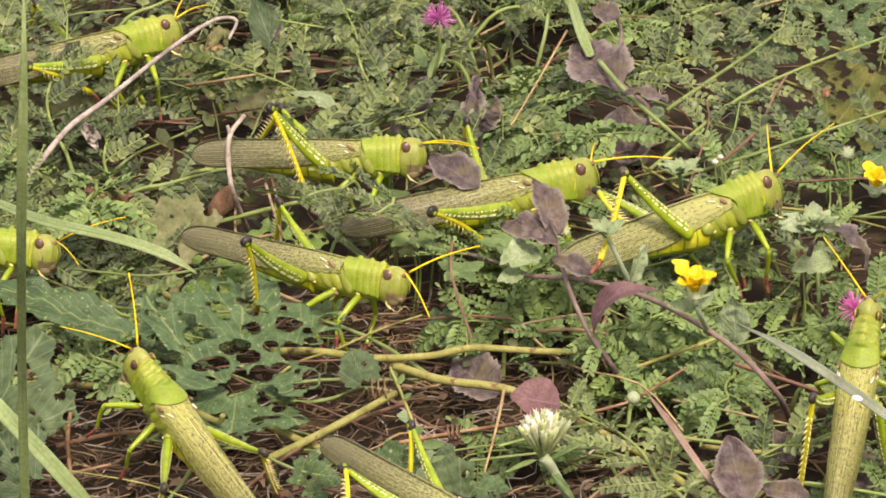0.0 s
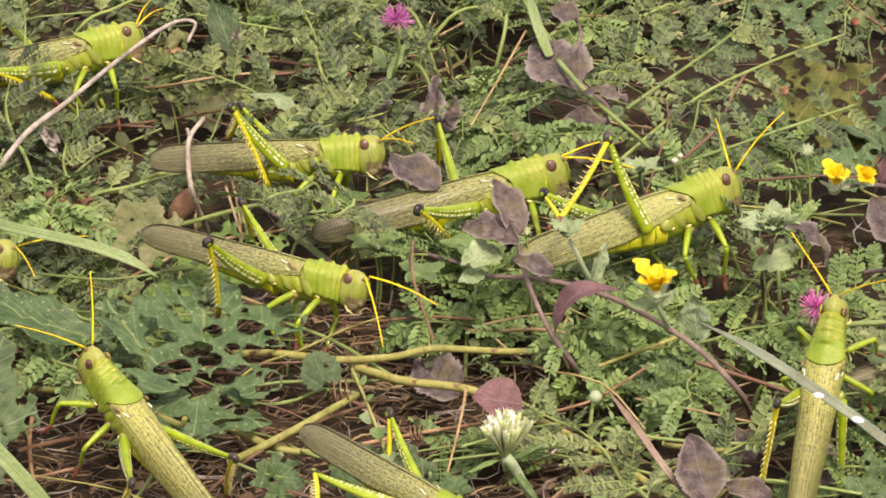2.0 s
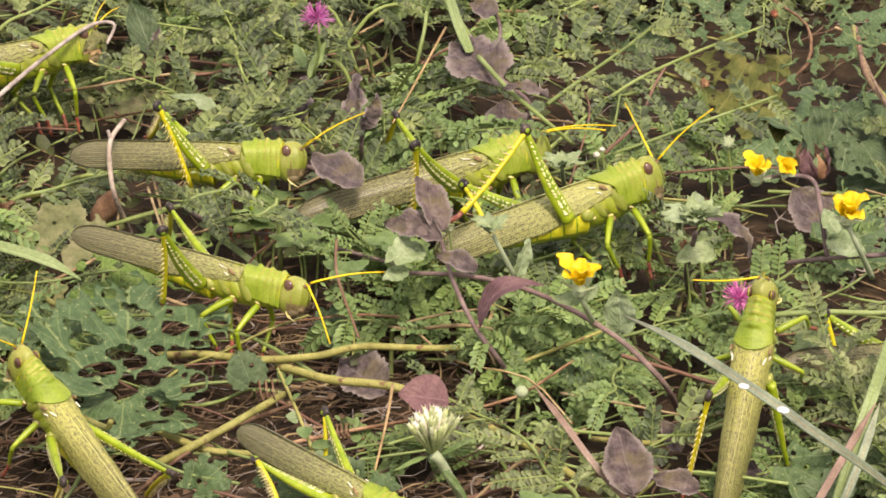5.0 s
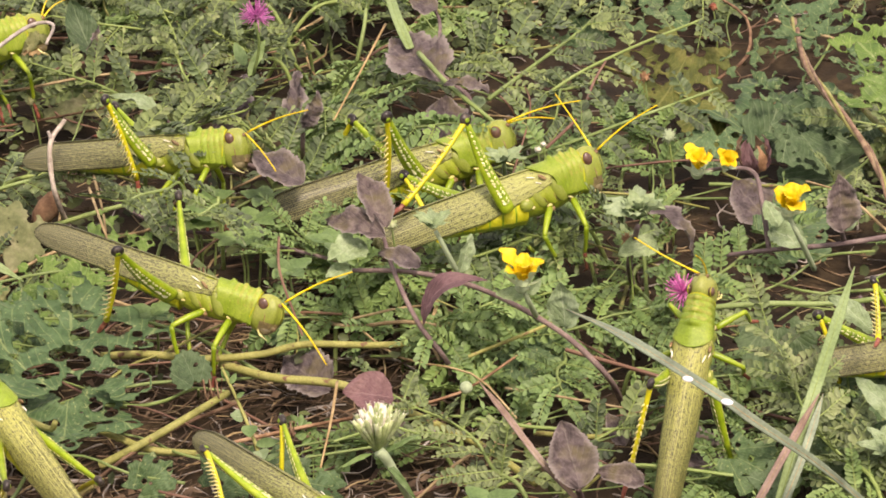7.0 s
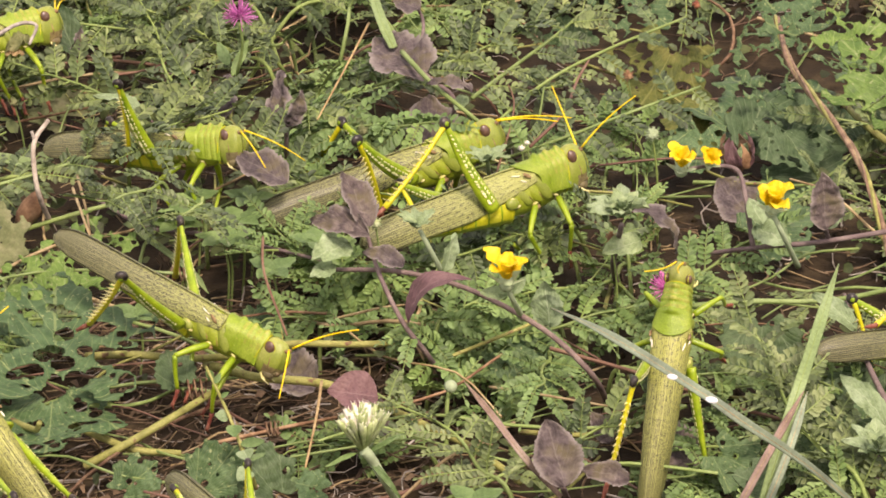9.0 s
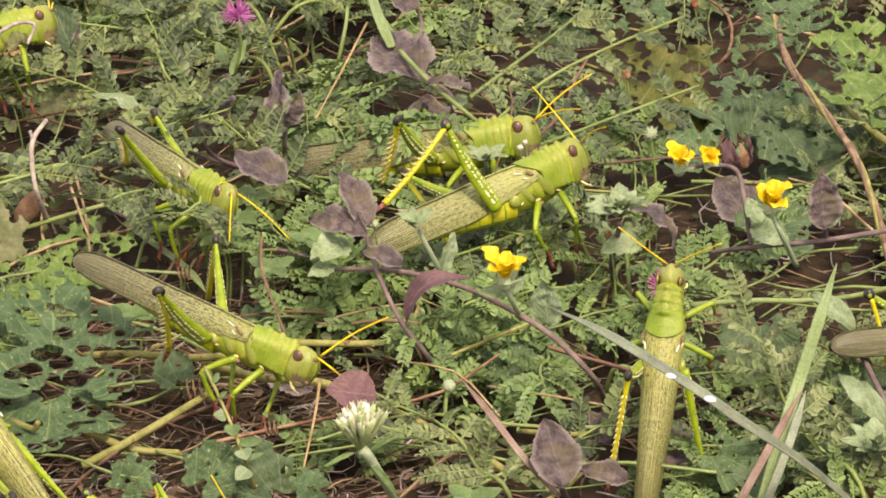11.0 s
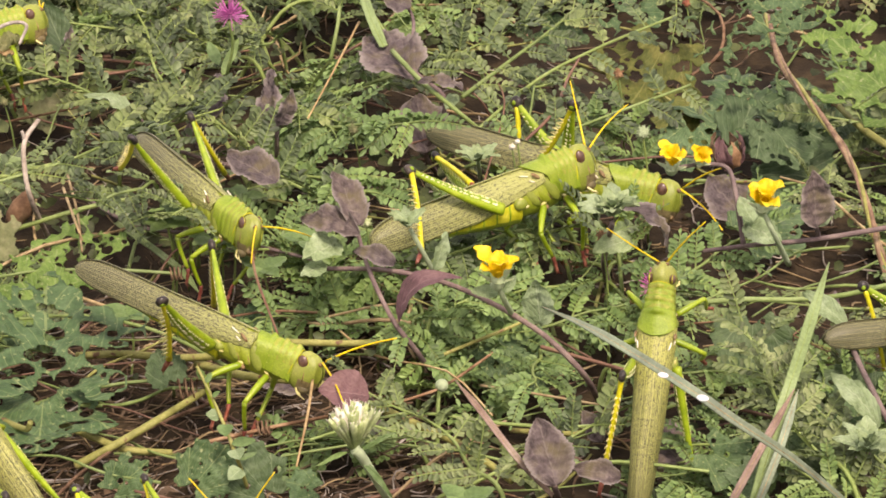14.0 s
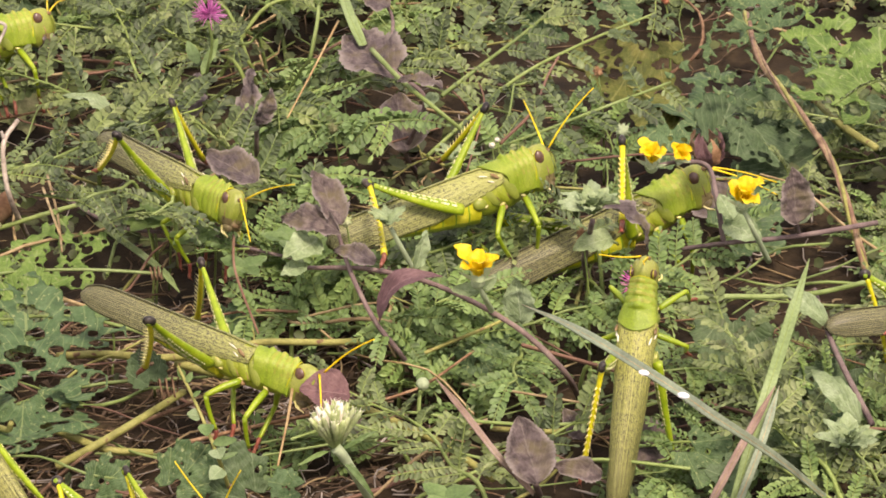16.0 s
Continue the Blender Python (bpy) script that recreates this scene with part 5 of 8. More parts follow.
stem(herb, [(0.2580, 1.2029, 0.0500), (0.2538, 1.1918, 0.0620)], 0.0012, 0.0010, PURSTEM)
leaf(herb, (0.2441, 1.3004, 0.0145), (0.2286, 1.3267, 0.0297), 0.85, PURPLE, (0.1, -0.7, 0.65), 61, teeth=10, crinkle=0.06, blunt=0.75, label="rounded grey-purple leaf with a toothed edge")
leaf(herb, (0.2538, 1.1893, 0.0620), (0.2516, 1.1937, 0.0880), 0.68, PURPLE, (0.1, -0.75, 0.6), 62, teeth=9, crinkle=0.06, blunt=0.72, label="upright grey-purple toothed leaf")
for k in range(6):
    a = 1.05 * k
    leaf(herb, (0.2240, 1.2440, 0.0680), (0.2222 + 0.0045 * math.cos(a), 1.2480 + 0.0045 * math.sin(a), 0.0860 - 0.002 * (k % 3)), 0.42, DRY if k % 2 else MAROON, (math.cos(a), math.sin(a), 0.5), 630 + k, name="sepal", teeth=4, crinkle=0.06, arch=0.22, nu=10, nv=6, label="withered reddish-brown sepal")
leaf(herb, (0.2236, 1.2490, 0.0680), (0.2283, 1.2508, 0.0800), 0.5, GREYGREEN, (-0.2, -0.75, 0.6), 64, crinkle=0.06)
leaf(herb, (0.2240, 1.2041, 0.0580), (0.2379, 1.1884, 0.0560), 0.6, GREYGREEN, TO_EYE, 65, teeth=8, crinkle=0.06)
leaf(herb, (0.2267, 1.1978, 0.0620), (0.2219, 1.2085, 0.0700), 0.6, GREYGREEN, TO_EYE, 66, teeth=8, crinkle=0.06)
leaf(herb, (0.2542, 1.1951, 0.0600), (0.2618, 1.1995, 0.0660), 0.7, GREYGREEN, TO_EYE, 67, crinkle=0.06)
yellow_flower(herb, (0.1943, 1.2272, 0.0800), 0.0118, (-0.35, -0.35, 0.9), 13, 0.72)
yellow_flower(herb, (0.2076, 1.2297, 0.0800), 0.0085, (0.3, -0.6, 0.7), 17, 0.74)
yellow_flower(herb, (0.2267, 1.1770, 0.0800), 0.0115, (0.1, -0.4, 1), 23, 0.60)

herb = plant_at("mallow_herb", (0.2544, 1.0792, 0.0000), "pale downy leaf rosette at the foot of dry grass", "herb", DOWNY)
rosette(herb, (0.2376, 1.0019, 0.0500), 0.014, 7, GREYGREEN, 80, 0.6, 0.7)
rosette(herb, (0.2364, 0.9953, 0.0560), 0.008, 5, GREYGREEN, 88, 1.4, 0.7)
leaf(herb, (0.2482, 1.0293, 0.0450), (0.2322, 1.0502, 0.0600), 0.34, GREYGREEN, TO_EYE, 90, crinkle=0.05, arch=0.15)
leaf(herb, (0.2518, 1.1100, 0.0500), (0.2353, 1.1264, 0.0600), 0.36, GREYGREEN, TO_EYE, 91, crinkle=0.05, arch=0.15)
stem(herb, [(0.2600, 1.0569, 0.0300), (0.2522, 1.0899, 0.0450), (0.2516, 1.1233, 0.0500), (0.2528, 1.1418, 0.0520)], 0.0013, 0.0010, PURSTEM)
stem(herb, [(0.2535, 1.0694, 0.0000), (0.2380, 1.0033, 0.0480)], 0.0014, 0.0011, PURSTEM)

# ---------------------------------------------------------------- pink powder-puff flowers
herb = plant_at("puff_flower", (-0.0028, 1.5292, 0.0000), "slender herb with a magenta-pink powder-puff flower", "flower", "pink puff flowers")
stem(herb, [(-0.0067, 1.4872, 0.0000), (-0.0055, 1.4197, 0.0550), (-0.0017, 1.4073, 0.0780), (-0.0026, 1.4061, 0.0920)], 0.0010, 0.0007, STEM)
leaf(herb, (-0.0075, 1.4146, 0.0600), (0.0017, 1.4280, 0.0750), 0.22, FROND_B, TO_EYE, 5, crinkle=0.02)
leaf(herb, (-0.0093, 1.4310, 0.0600), (-0.0143, 1.4392, 0.0700), 0.45, FROND_B, TO_EYE, 6, crinkle=0.02)
puff(herb, (-0.0023, 1.4098, 0.0940), 0.0085, (0.2, -0.2, 1), 5)
herb = plant_at("puff_flower", (0.1878, 1.2107, 0.0000), "magenta-pink powder-puff flower before an insect's head", "flower", "pink puff flowers")
stem(herb, [(0.1884, 1.2049, 0.0000), (0.1783, 1.1513, 0.0400), (0.1735, 1.1276, 0.0620)], 0.0010, 0.0007, STEM)
puff(herb, (0.1736, 1.1289, 0.0640), 0.0082, (0.1, -0.3, 1), 9)

# ---------------------------------------------------------------- pale brush-shaped flower head
herb = plant_at("brush_flower", (0.0503, 1.0710, 0.0000), "pale green-white brush-shaped flower head on a ribbed stalk", "flower")
stem(herb, [(0.0558, 1.0414, 0.0100), (0.0466, 0.9965, 0.0500), (0.0407, 0.9871, 0.0660), (0.0378, 0.9864, 0.0700)], 0.0015, 0.0022, GREYGREEN, label="pale green stalk")
bm = bmesh.new()
rnd = random.Random(31)
for k in range(64):
    d = Vector((max(-0.62, min(0.62, rnd.gauss(0, 0.30))), rnd.gauss(0, 0.24), 1)).normalized()
    ln = rnd.uniform(0.0130, 0.0180)
    side = d.cross(Vector((0, 1, 0.1))).normalized()
    o = d * 0.002
    tube(bm, [o, o + d * ln * 0.6, o + d * ln * 0.85, o + d * ln], [0.0006, 0.0010, 0.0012, 0.0006], 5, 0 if k % 5 else 1)
    for s in (-1, 1):
        spike(bm, o + d * ln * 0.86, o + d * ln * 1.08 + side * s * 0.0009, 0.0004, 1)
put(part("flower_head", bm, [FLORET, WHITE], herb, "bundle of pale florets with white tips"), frame_from((0.0379, 0.9883, 0.0680), (0.0439, 0.9893, 0.0680), (-0.15, 0.0, 1)))
for k, (b, t) in enumerate((((0.0396, 0.9879, 0.0680), (0.0544, 0.9892, 0.0750)), ((0.0353, 0.9879, 0.0680), (0.0225, 0.9813, 0.0660)), ((0.0386, 0.9894, 0.0660), (0.0514, 0.9832, 0.0500)))):
    leaf(herb, b, t, 0.13, FROND_B, TO_EYE, 60 + k, crinkle=0.03, arch=0.1)

# ---------------------------------------------------------------- small round-leaved seedling
herb = plant_at("round_leaf_sprig", (-0.0033, 1.0782, 0.0000), "upright sprig with small round blue-green leaves", "herb")
stem(herb, [(-0.0020, 1.0420, 0.0200), (-0.0064, 1.0287, 0.0450), (-0.0109, 1.0382, 0.0550), (-0.0161, 1.0460, 0.0660), (-0.0210, 1.0530, 0.0750)], 0.0009, 0.0006, VINE)
for k, (b, t, w) in enumerate((((-0.0132, 1.0421, 0.0580), (-0.0213, 1.0377, 0.0620), 0.85), ((-0.0109, 1.0349, 0.0580), (-0.0108, 1.0220, 0.0560), 0.8), ((-0.0075, 1.0287, 0.0500), (-0.0048, 1.0147, 0.0500), 0.8), ((-0.0188, 1.0520, 0.0700), (-0.0223, 1.0520, 0.0780), 0.6), ((-0.0176, 1.0480, 0.0700), (-0.0138, 1.0510, 0.0760), 0.55), ((-0.0154, 1.0436, 0.0660), (-0.0102, 1.0430, 0.0700), 0.5), ((-0.0086, 1.0296, 0.0520), (0.0069, 1.0372, 0.0500), 0.4), ((-0.0053, 1.0217, 0.0450), (-0.0135, 1.0079, 0.0450), 0.7), ((-0.0064, 1.0240, 0.0480), (0.0058, 1.0287, 0.0500), 0.3))):
    leaf(herb, b, Vector(b).lerp(t, 0.62), w, GREYGREEN if k in (0, 2, 7) else FROND_B, TO_EYE, 70 + k, crinkle=0.02, blunt=0.75, nu=10, nv=6)

# ---------------------------------------------------------------- broad-leaved creeper: eaten leaves and thick runners
CREEP = "broad-leaved creeper eaten full of holes"
vine = plant_at("creeper", (-0.0991, 1.1440, 0.0000), "creeper with large green leaves eaten full of holes", "creeper", CREEP)
broad(vine, (-0.0840, 1.1006, 0.0360), (-0.0872, 1.1776, 0.0560), BROAD, (0.1, -0.6, 0.8), 1, lobes=5, depth=0.17, holes=85, hole_size=0.062, label="large leaf eaten full of holes")
broad(vine, (-0.0965, 1.1563, 0.0300), (-0.1326, 1.1717, 0.0460), BROAD, (0.0, -0.5, 0.85), 2, depth=0.17, holes=50, hole_size=0.055)
broad(vine, (-0.0867, 1.1283, 0.0300), (-0.0877, 1.0724, 0.0300), BROAD, TO_EYE, 3, depth=0.15, holes=36, hole_size=0.05)
stem(vine, [(-0.1351, 1.1700, 0.0200), (-0.1164, 1.1271, 0.0250), (-0.0943, 1.0900, 0.0320), (-0.0902, 1.0834, 0.0380)], 0.0018, 0.0012, VINE)
vine = plant_at("creeper", (-0.1968, 1.1231, 0.0000), "creeper leaves with many small bites by the grass", "creeper", CREEP)
broad(vine, (-0.1933, 1.0634, 0.0290), (-0.1648, 1.0912, 0.0690), BROAD_DARK, TO_EYE, 4, holes=60, hole_size=0.045, label="dull green leaf with many small bites")
leaf(vine, (-0.1296, 1.1472, 0.0420), (-0.1998, 1.1705, 0.0580), 0.30, BROAD, (0, -0.4, 0.9), 5, teeth=9, crinkle=0.04)
broad(vine, (-0.1634, 1.0422, 0.0250), (-0.1801, 1.0574, 0.0450), BROAD_DARK, TO_EYE, 6, holes=14)
vine = plant_at("creeper", (-0.0361, 1.1765, 0.0000), "creeper seedling with a round notched leaf", "creeper", CREEP)
broad(vine, (-0.0324, 1.1176, 0.0330), (-0.0388, 1.1289, 0.0450), BROAD_DARK, TO_EYE, 7, lobes=3, depth=0.05, holes=3, cup=0.25)
stem(vine, [(-0.0341, 1.1765, 0.0000), (-0.0323, 1.1156, 0.0340)], 0.0008, 0.0006, STEM)
vine = plant_at("creeper", (-0.0197, 1.0830, 0.0000), "low creeper leaves with scalloped edges", "creeper", CREEP)
broad(vine, (-0.0278, 1.0357, 0.0270), (-0.0110, 1.0443, 0.0430), BROAD, TO_EYE, 8, lobes=7, depth=0.1, holes=6)
broad(vine, (0.0259, 1.0284, 0.0300), (0.0125, 1.0294, 0.0340), BROAD, TO_EYE, 9, lobes=7, depth=0.1, holes=4)
broad(vine, (-0.0097, 1.0480, 0.0260), (-0.0228, 1.0546, 0.0360), BROAD, TO_EYE, 10, lobes=7, depth=0.12, holes=8)
broad(vine, (0.0078, 1.0348, 0.0220), (-0.0092, 1.0457, 0.0400), BROAD_DARK, TO_EYE, 11, lobes=7, depth=0.12, holes=4)
broad(vine, (-0.0593, 1.0426, 0.0240), (-0.0430, 1.0470, 0.0360), BROAD, TO_EYE, 12, lobes=7, depth=0.12, holes=8)
vine = plant_at("creeper", (0.2530, 1.5378, 0.0000), "yellowing creeper leaves with dark bites", "creeper", CREEP)
broad(vine, (0.2342, 1.4884, 0.0450), (0.2057, 1.4466, 0.0210), BROAD_YELLOW, (0.2, -0.3, 0.9), 13, holes=44, hole_size=0.06, label="yellowing leaf with dark bites")
broad(vine, (0.2022, 1.5578, 0.0560), (0.2305, 1.5269, 0.0390), BROAD, (-0.3, -0.4, 0.8), 14, holes=46, hole_size=0.09, depth=0.24)
broad(vine, (0.2266, 1.3654, 0.0460), (0.2189, 1.3408, 0.0290), BROAD, TO_EYE, 15, holes=12, hole_size=0.06)
broad(vine, (0.2617, 1.3629, 0.0500), (0.2751, 1.3323, 0.0300), BROAD_DARK, (0.1, -0.4, 0.9), 16, holes=22, hole_size=0.07, lobes=5, depth=0.10, label="large dark green leaf")
broad(vine, (0.2161, 1.1355, 0.0500), (0.2116, 1.1122, 0.0240), BROAD_DARK, TO_EYE, 17, lobes=3, depth=0.05, holes=6, hole_size=0.03, label="round dull green leaf")
broad(vine, (0.3302, 1.3439, 0.0530), (0.3032, 1.3828, 0.0740), BROAD_FRESH, TO_EYE, 18, holes=34, hole_size=0.09, depth=0.25, label="bright lobed leaf eaten to shreds")
broad(vine, (0.2549, 1.4722, 0.0670), (0.2648, 1.4288, 0.0430), BROAD, (-0.5, -0.35, 0.8), 19, depth=0.26, holes=136, hole_size=0.09)
broad(vine, (0.2586, 1.4052, 0.0630), (0.2705, 1.3707, 0.0420), BROAD, (0.5, -0.35, 0.8), 20, depth=0.26, holes=130, hole_size=0.09)
broad(vine, (0.2939, 1.4849, 0.0610), (0.3144, 1.4625, 0.0490), BROAD, (-0.5, -0.35, 0.8), 21, depth=0.26, holes=124, hole_size=0.09)
broad(vine, (0.2983, 1.4280, 0.0560), (0.3213, 1.4076, 0.0440), BROAD, (0.5, -0.35, 0.8), 22, depth=0.26, holes=120, hole_size=0.06)
broad(vine, (0.3093, 1.4060, 0.0420), (0.3268, 1.3736, 0.0230), BROAD_DARK, TO_EYE, 23, holes=8, hole_size=0.06)
vine = plant_at("creeper", (0.2361, 1.0961, 0.0000), "shaded creeper leaves beside dry grass", "creeper", CREEP)
broad(vine, (0.2119, 1.0388, 0.0420), (0.2327, 1.0244, 0.0230), BROAD_DARK, TO_EYE, 24, holes=14, hole_size=0.06)
broad(vine, (0.2606, 1.0951, 0.0420), (0.2421, 1.0823, 0.0230), BROAD_DARK, TO_EYE, 25, holes=10, hole_size=0.06)
broad(vine, (0.2360, 1.0532, 0.0280), (0.2510, 1.0605, 0.0390), BROAD, TO_EYE, 26, holes=10, hole_size=0.06)
broad(vine, (0.1048, 1.1557, 0.0310), (0.1154, 1.1392, 0.0140), BROAD, TO_EYE, 27, holes=10, hole_size=0.07)
broad(vine, (0.1337, 1.1537, 0.0280), (0.1088, 1.1429, 0.0170), BROAD, TO_EYE, 28, holes=12, hole_size=0.07)
broad(vine, (-0.0061, 1.1949, 0.0190), (0.0117, 1.2038, 0.0260), BROAD, TO_EYE, 29, lobes=7, depth=0.12, holes=6, hole_size=0.06)
vine = plant_at("creeper", (0.2761, 1.6109, 0.0000), "lobed green creeper leaves over dark soil", "creeper", CREEP)
broad(vine, (0.1786, 1.4631, 0.0480), (0.1674, 1.4840, 0.0600), BROAD, TO_EYE, 38, depth=0.2, holes=6, hole_size=0.06)
broad(vine, (0.2709, 1.3618, 0.0340), (0.2544, 1.4355, 0.0400), BROAD, (0.1, -0.6, 0.8), 50, depth=0.14, holes=46, hole_size=0.085, label="green leaf eaten full of holes")
broad(vine, (0.2430, 1.3470, 0.0260), (0.2986, 1.3858, 0.0340), BROAD_DARK, (0.0, -0.65, 0.75), 51, lobes=3, depth=0.05, holes=12, hole_size=0.05, label="broad round dark green leaf")
broad(vine, (0.3036, 1.4905, 0.0400), (0.2889, 1.5302, 0.0460), BROAD, TO_EYE, 52, depth=0.22, holes=30, hole_size=0.08)
broad(vine, (0.3035, 1.4288, 0.0500), (0.3325, 1.4554, 0.0580), BROAD_FRESH, TO_EYE, 53, depth=0.24, holes=40, hole_size=0.08)
broad(vine, (0.2381, 1.4069, 0.0360), (0.2220, 1.3764, 0.0240), BROAD_YELLOW, (0.0, -0.6, 0.8), 54, depth=0.16, holes=14, hole_size=0.05)
broad(vine, (0.2332, 1.2714, 0.0200), (0.2659, 1.2880, 0.0260), BROAD, TO_EYE, 55, depth=0.14, holes=10, hole_size=0.05)
vine = plant_at("creeper", (0.2323, 1.0764, 0.0000), "scalloped green creeper leaves beside dry grass", "creeper", CREEP)
broad(vine, (0.2154, 1.0465, 0.0480), (0.2269, 1.0310, 0.0300), BROAD, TO_EYE, 39, depth=0.2, holes=18, hole_size=0.06)
broad(vine, (0.2346, 1.0386, 0.0460), (0.2369, 1.0232, 0.0260), BROAD, (0.3, -0.6, 0.7), 40, depth=0.2, holes=12, hole_size=0.06)
broad(vine, (0.1767, 1.0316, 0.0400), (0.1954, 1.0210, 0.0320), BROAD, TO_EYE, 41, depth=0.2, holes=8, hole_size=0.06)
broad(vine, (0.2004, 0.9993, 0.0360), (0.1833, 1.0037, 0.0420), BROAD_DARK, TO_EYE, 42, depth=0.2, holes=6, hole_size=0.06)
vine = plant_at("creeper", (-0.0679, 1.3005, 0.0000), "pale yellow-green creeper leaf eaten to lace", "creeper", CREEP)
broad(vine, (-0.0554, 1.2437, 0.0340), (-0.0952, 1.2541, 0.0400), BROAD_FRESH, (0.1, -0.55, 0.8), 46, depth=0.16, holes=90, hole_size=0.06)
broad(vine, (-0.0862, 1.2014, 0.0300), (-0.1097, 1.2370, 0.0400), BROAD_FRESH, TO_EYE, 47, depth=0.14, holes=50, hole_size=0.06)
# withered pale leaves
vine = plant_at("withered_creeper", (-0.1289, 1.3302, 0.0000), "pale withered creeper leaf beside a dead bud", "withered leaf")
broad(vine, (-0.1271, 1.2558, 0.0290), (-0.1165, 1.2812, 0.0510), PALE, TO_EYE, 30, lobes=7, depth=0.12, holes=8, hole_size=0.05)
broad(vine, (-0.1267, 1.2418, 0.0080), (-0.1432, 1.2572, 0.0240), PALE, TO_EYE, 31, lobes=7, depth=0.12, holes=12, hole_size=0.05)
broad(vine, (-0.1997, 1.4236, 0.0270), (-0.1859, 1.4512, 0.0430), PALE, TO_EYE, 32, lobes=5, depth=0.12, holes=12, hole_size=0.05)
broad(vine, (-0.0913, 1.4674, 0.0160), (-0.1103, 1.4881, 0.0290), PALE, TO_EYE, 33, lobes=5, depth=0.12, holes=6, hole_size=0.05)

# runners on the soil
def runner(pts, r0, r1):
    run = plant_at("runner", pts[0], "thick yellow-green creeping runner with brown scars", "vine stem", "creeping runners")
    stem(run, pts, r0, r1, VINE, n=9, sides=9)


def lone_stalk(pts, r0, r1, mat, name, label):
    q = plant_at(name, pts[0], label, "stalk")
    stem(q, pts, r0, r1, mat, n=8)
    if name == "feathery_stalk":
        r2 = random.Random(len(pts) * 100 + int(abs(pts[0][0]) * 1e4))
        path = smooth_path(pts, 8)
        for i in range(3, len(path) - 1, 2):
            bm = bmesh.new()
            frond_into(bm, Matrix.Identity(4), r2.uniform(0.014, 0.024), r2.choice((6, 7, 8)), r2.uniform(0.0038, 0.0050), 0, 1, r2, 0.25)
            d = path[i + 1] - path[i - 1]
            a = math.degrees(math.atan2(d.y, d.x)) + (70 if i % 4 == 1 else -70) + r2.uniform(-20, 20)
            f = tagged(part("frond", bm, [FROND, STEM], q), kind="stuff")
            put(f, Matrix.Translation(path[i]) @ pose(0, 0, 0, r2.uniform(15, 50)) @ pose(0, 0, 0, r2.uniform(-15, 15), r2.uniform(-25, 5), a))


runner([(-0.0747, 1.1596, 0.0300), (-0.0549, 1.1555, 0.0320), (-0.0302, 1.1489, 0.0320), (-0.0058, 1.1470, 0.0340), (0.0137, 1.1548, 0.0340), (0.0433, 1.1596, 0.0300), (0.0735, 1.1720, 0.0240)], 0.0018, 0.0015)
runner([(-0.0230, 1.1509, 0.0280), (-0.0010, 1.1281, 0.0320), (0.0276, 1.1146, 0.0340), (0.0504, 1.0912, 0.0340), (0.0686, 1.0788, 0.0300), (0.0842, 1.0681, 0.0260), (0.1034, 1.0466, 0.0200)], 0.0020, 0.0016)
runner([(-0.0821, 1.1146, 0.0220), (-0.0667, 1.0953, 0.0240), (-0.0523, 1.0865, 0.0220), (-0.0336, 1.0853, 0.0200)], 0.0018, 0.0013)
runner([(-0.0732, 1.0816, 0.0180), (-0.0568, 1.0829, 0.0260), (-0.0384, 1.0926, 0.0320), (-0.0200, 1.1154, 0.0320)], 0.0018, 0.0015)
runner([(-0.1769, 1.1482, 0.0220), (-0.1604, 1.1550, 0.0260), (-0.1430, 1.1537, 0.0280), (-0.1194, 1.1618, 0.0240)], 0.0015, 0.0013)
runner([(-0.1695, 1.1638, 0.0120), (-0.1486, 1.1547, 0.0160), (-0.1263, 1.1540, 0.0180)], 0.0014, 0.0012)
runner([(-0.1318, 1.2458, 0.0200), (-0.1163, 1.2170, 0.0240), (-0.1007, 1.2122, 0.0220)], 0.0014, 0.0012)
runner([(-0.0937, 1.6377, 0.0200), (-0.0699, 1.6204, 0.0240), (-0.0471, 1.6241, 0.0220), (-0.0146, 1.6436, 0.0200)], 0.0018, 0.0015)
runner([(-0.1838, 1.3578, 0.0200), (-0.1583, 1.3567, 0.0220), (-0.1287, 1.3723, 0.0200)], 0.0012, 0.0009)
runner([(0.1084, 1.1055, 0.0120), (0.1345, 1.0853, 0.0200), (0.1661, 1.1119, 0.0140)], 0.0012, 0.0009)
runner([(0.0554, 1.1489, 0.0140), (0.0765, 1.1387, 0.0300), (0.1106, 1.1458, 0.0400), (0.1237, 1.1570, 0.0400)], 0.0010, 0.0007)
lone_stalk([(0.3031, 1.4038, 0.0400), (0.3079, 1.3437, 0.0450), (0.3181, 1.3130, 0.0450)], 0.0022, 0.0018, VINE, "runner", "yellow-green runner crossing a red one")
lone_stalk([(0.1865, 1.1415, 0.0500), (0.2094, 1.1330, 0.0550), (0.2333, 1.1305, 0.0550), (0.2532, 1.1324, 0.0550), (0.2798, 1.1520, 0.0500)], 0.0013, 0.0011, STEM, "runner", "thin straight green stalk above leaves")
lone_stalk([(-0.2181, 1.3064, 0.0300), (-0.1968, 1.3183, 0.0500), (-0.1832, 1.3461, 0.0600), (-0.1662, 1.3711, 0.0660), (-0.1427, 1.4249, 0.0700), (-0.1205, 1.4598, 0.0750), (-0.1079, 1.4615, 0.0750), (-0.1109, 1.4460, 0.0700)], 0.0017, 0.0008, GREYSTEM, "dead_stalk", "dead grey stem with a hooked tip")
lone_stalk([(-0.0940, 1.3123, 0.0200), (-0.0993, 1.2904, 0.0500), (-0.1012, 1.2936, 0.0660), (-0.1002, 1.2986, 0.0760), (-0.0945, 1.3125, 0.0800)], 0.0013, 0.0011, GREYSTEM, "dead_stalk", "thin dead grey stalk with a forked tip")
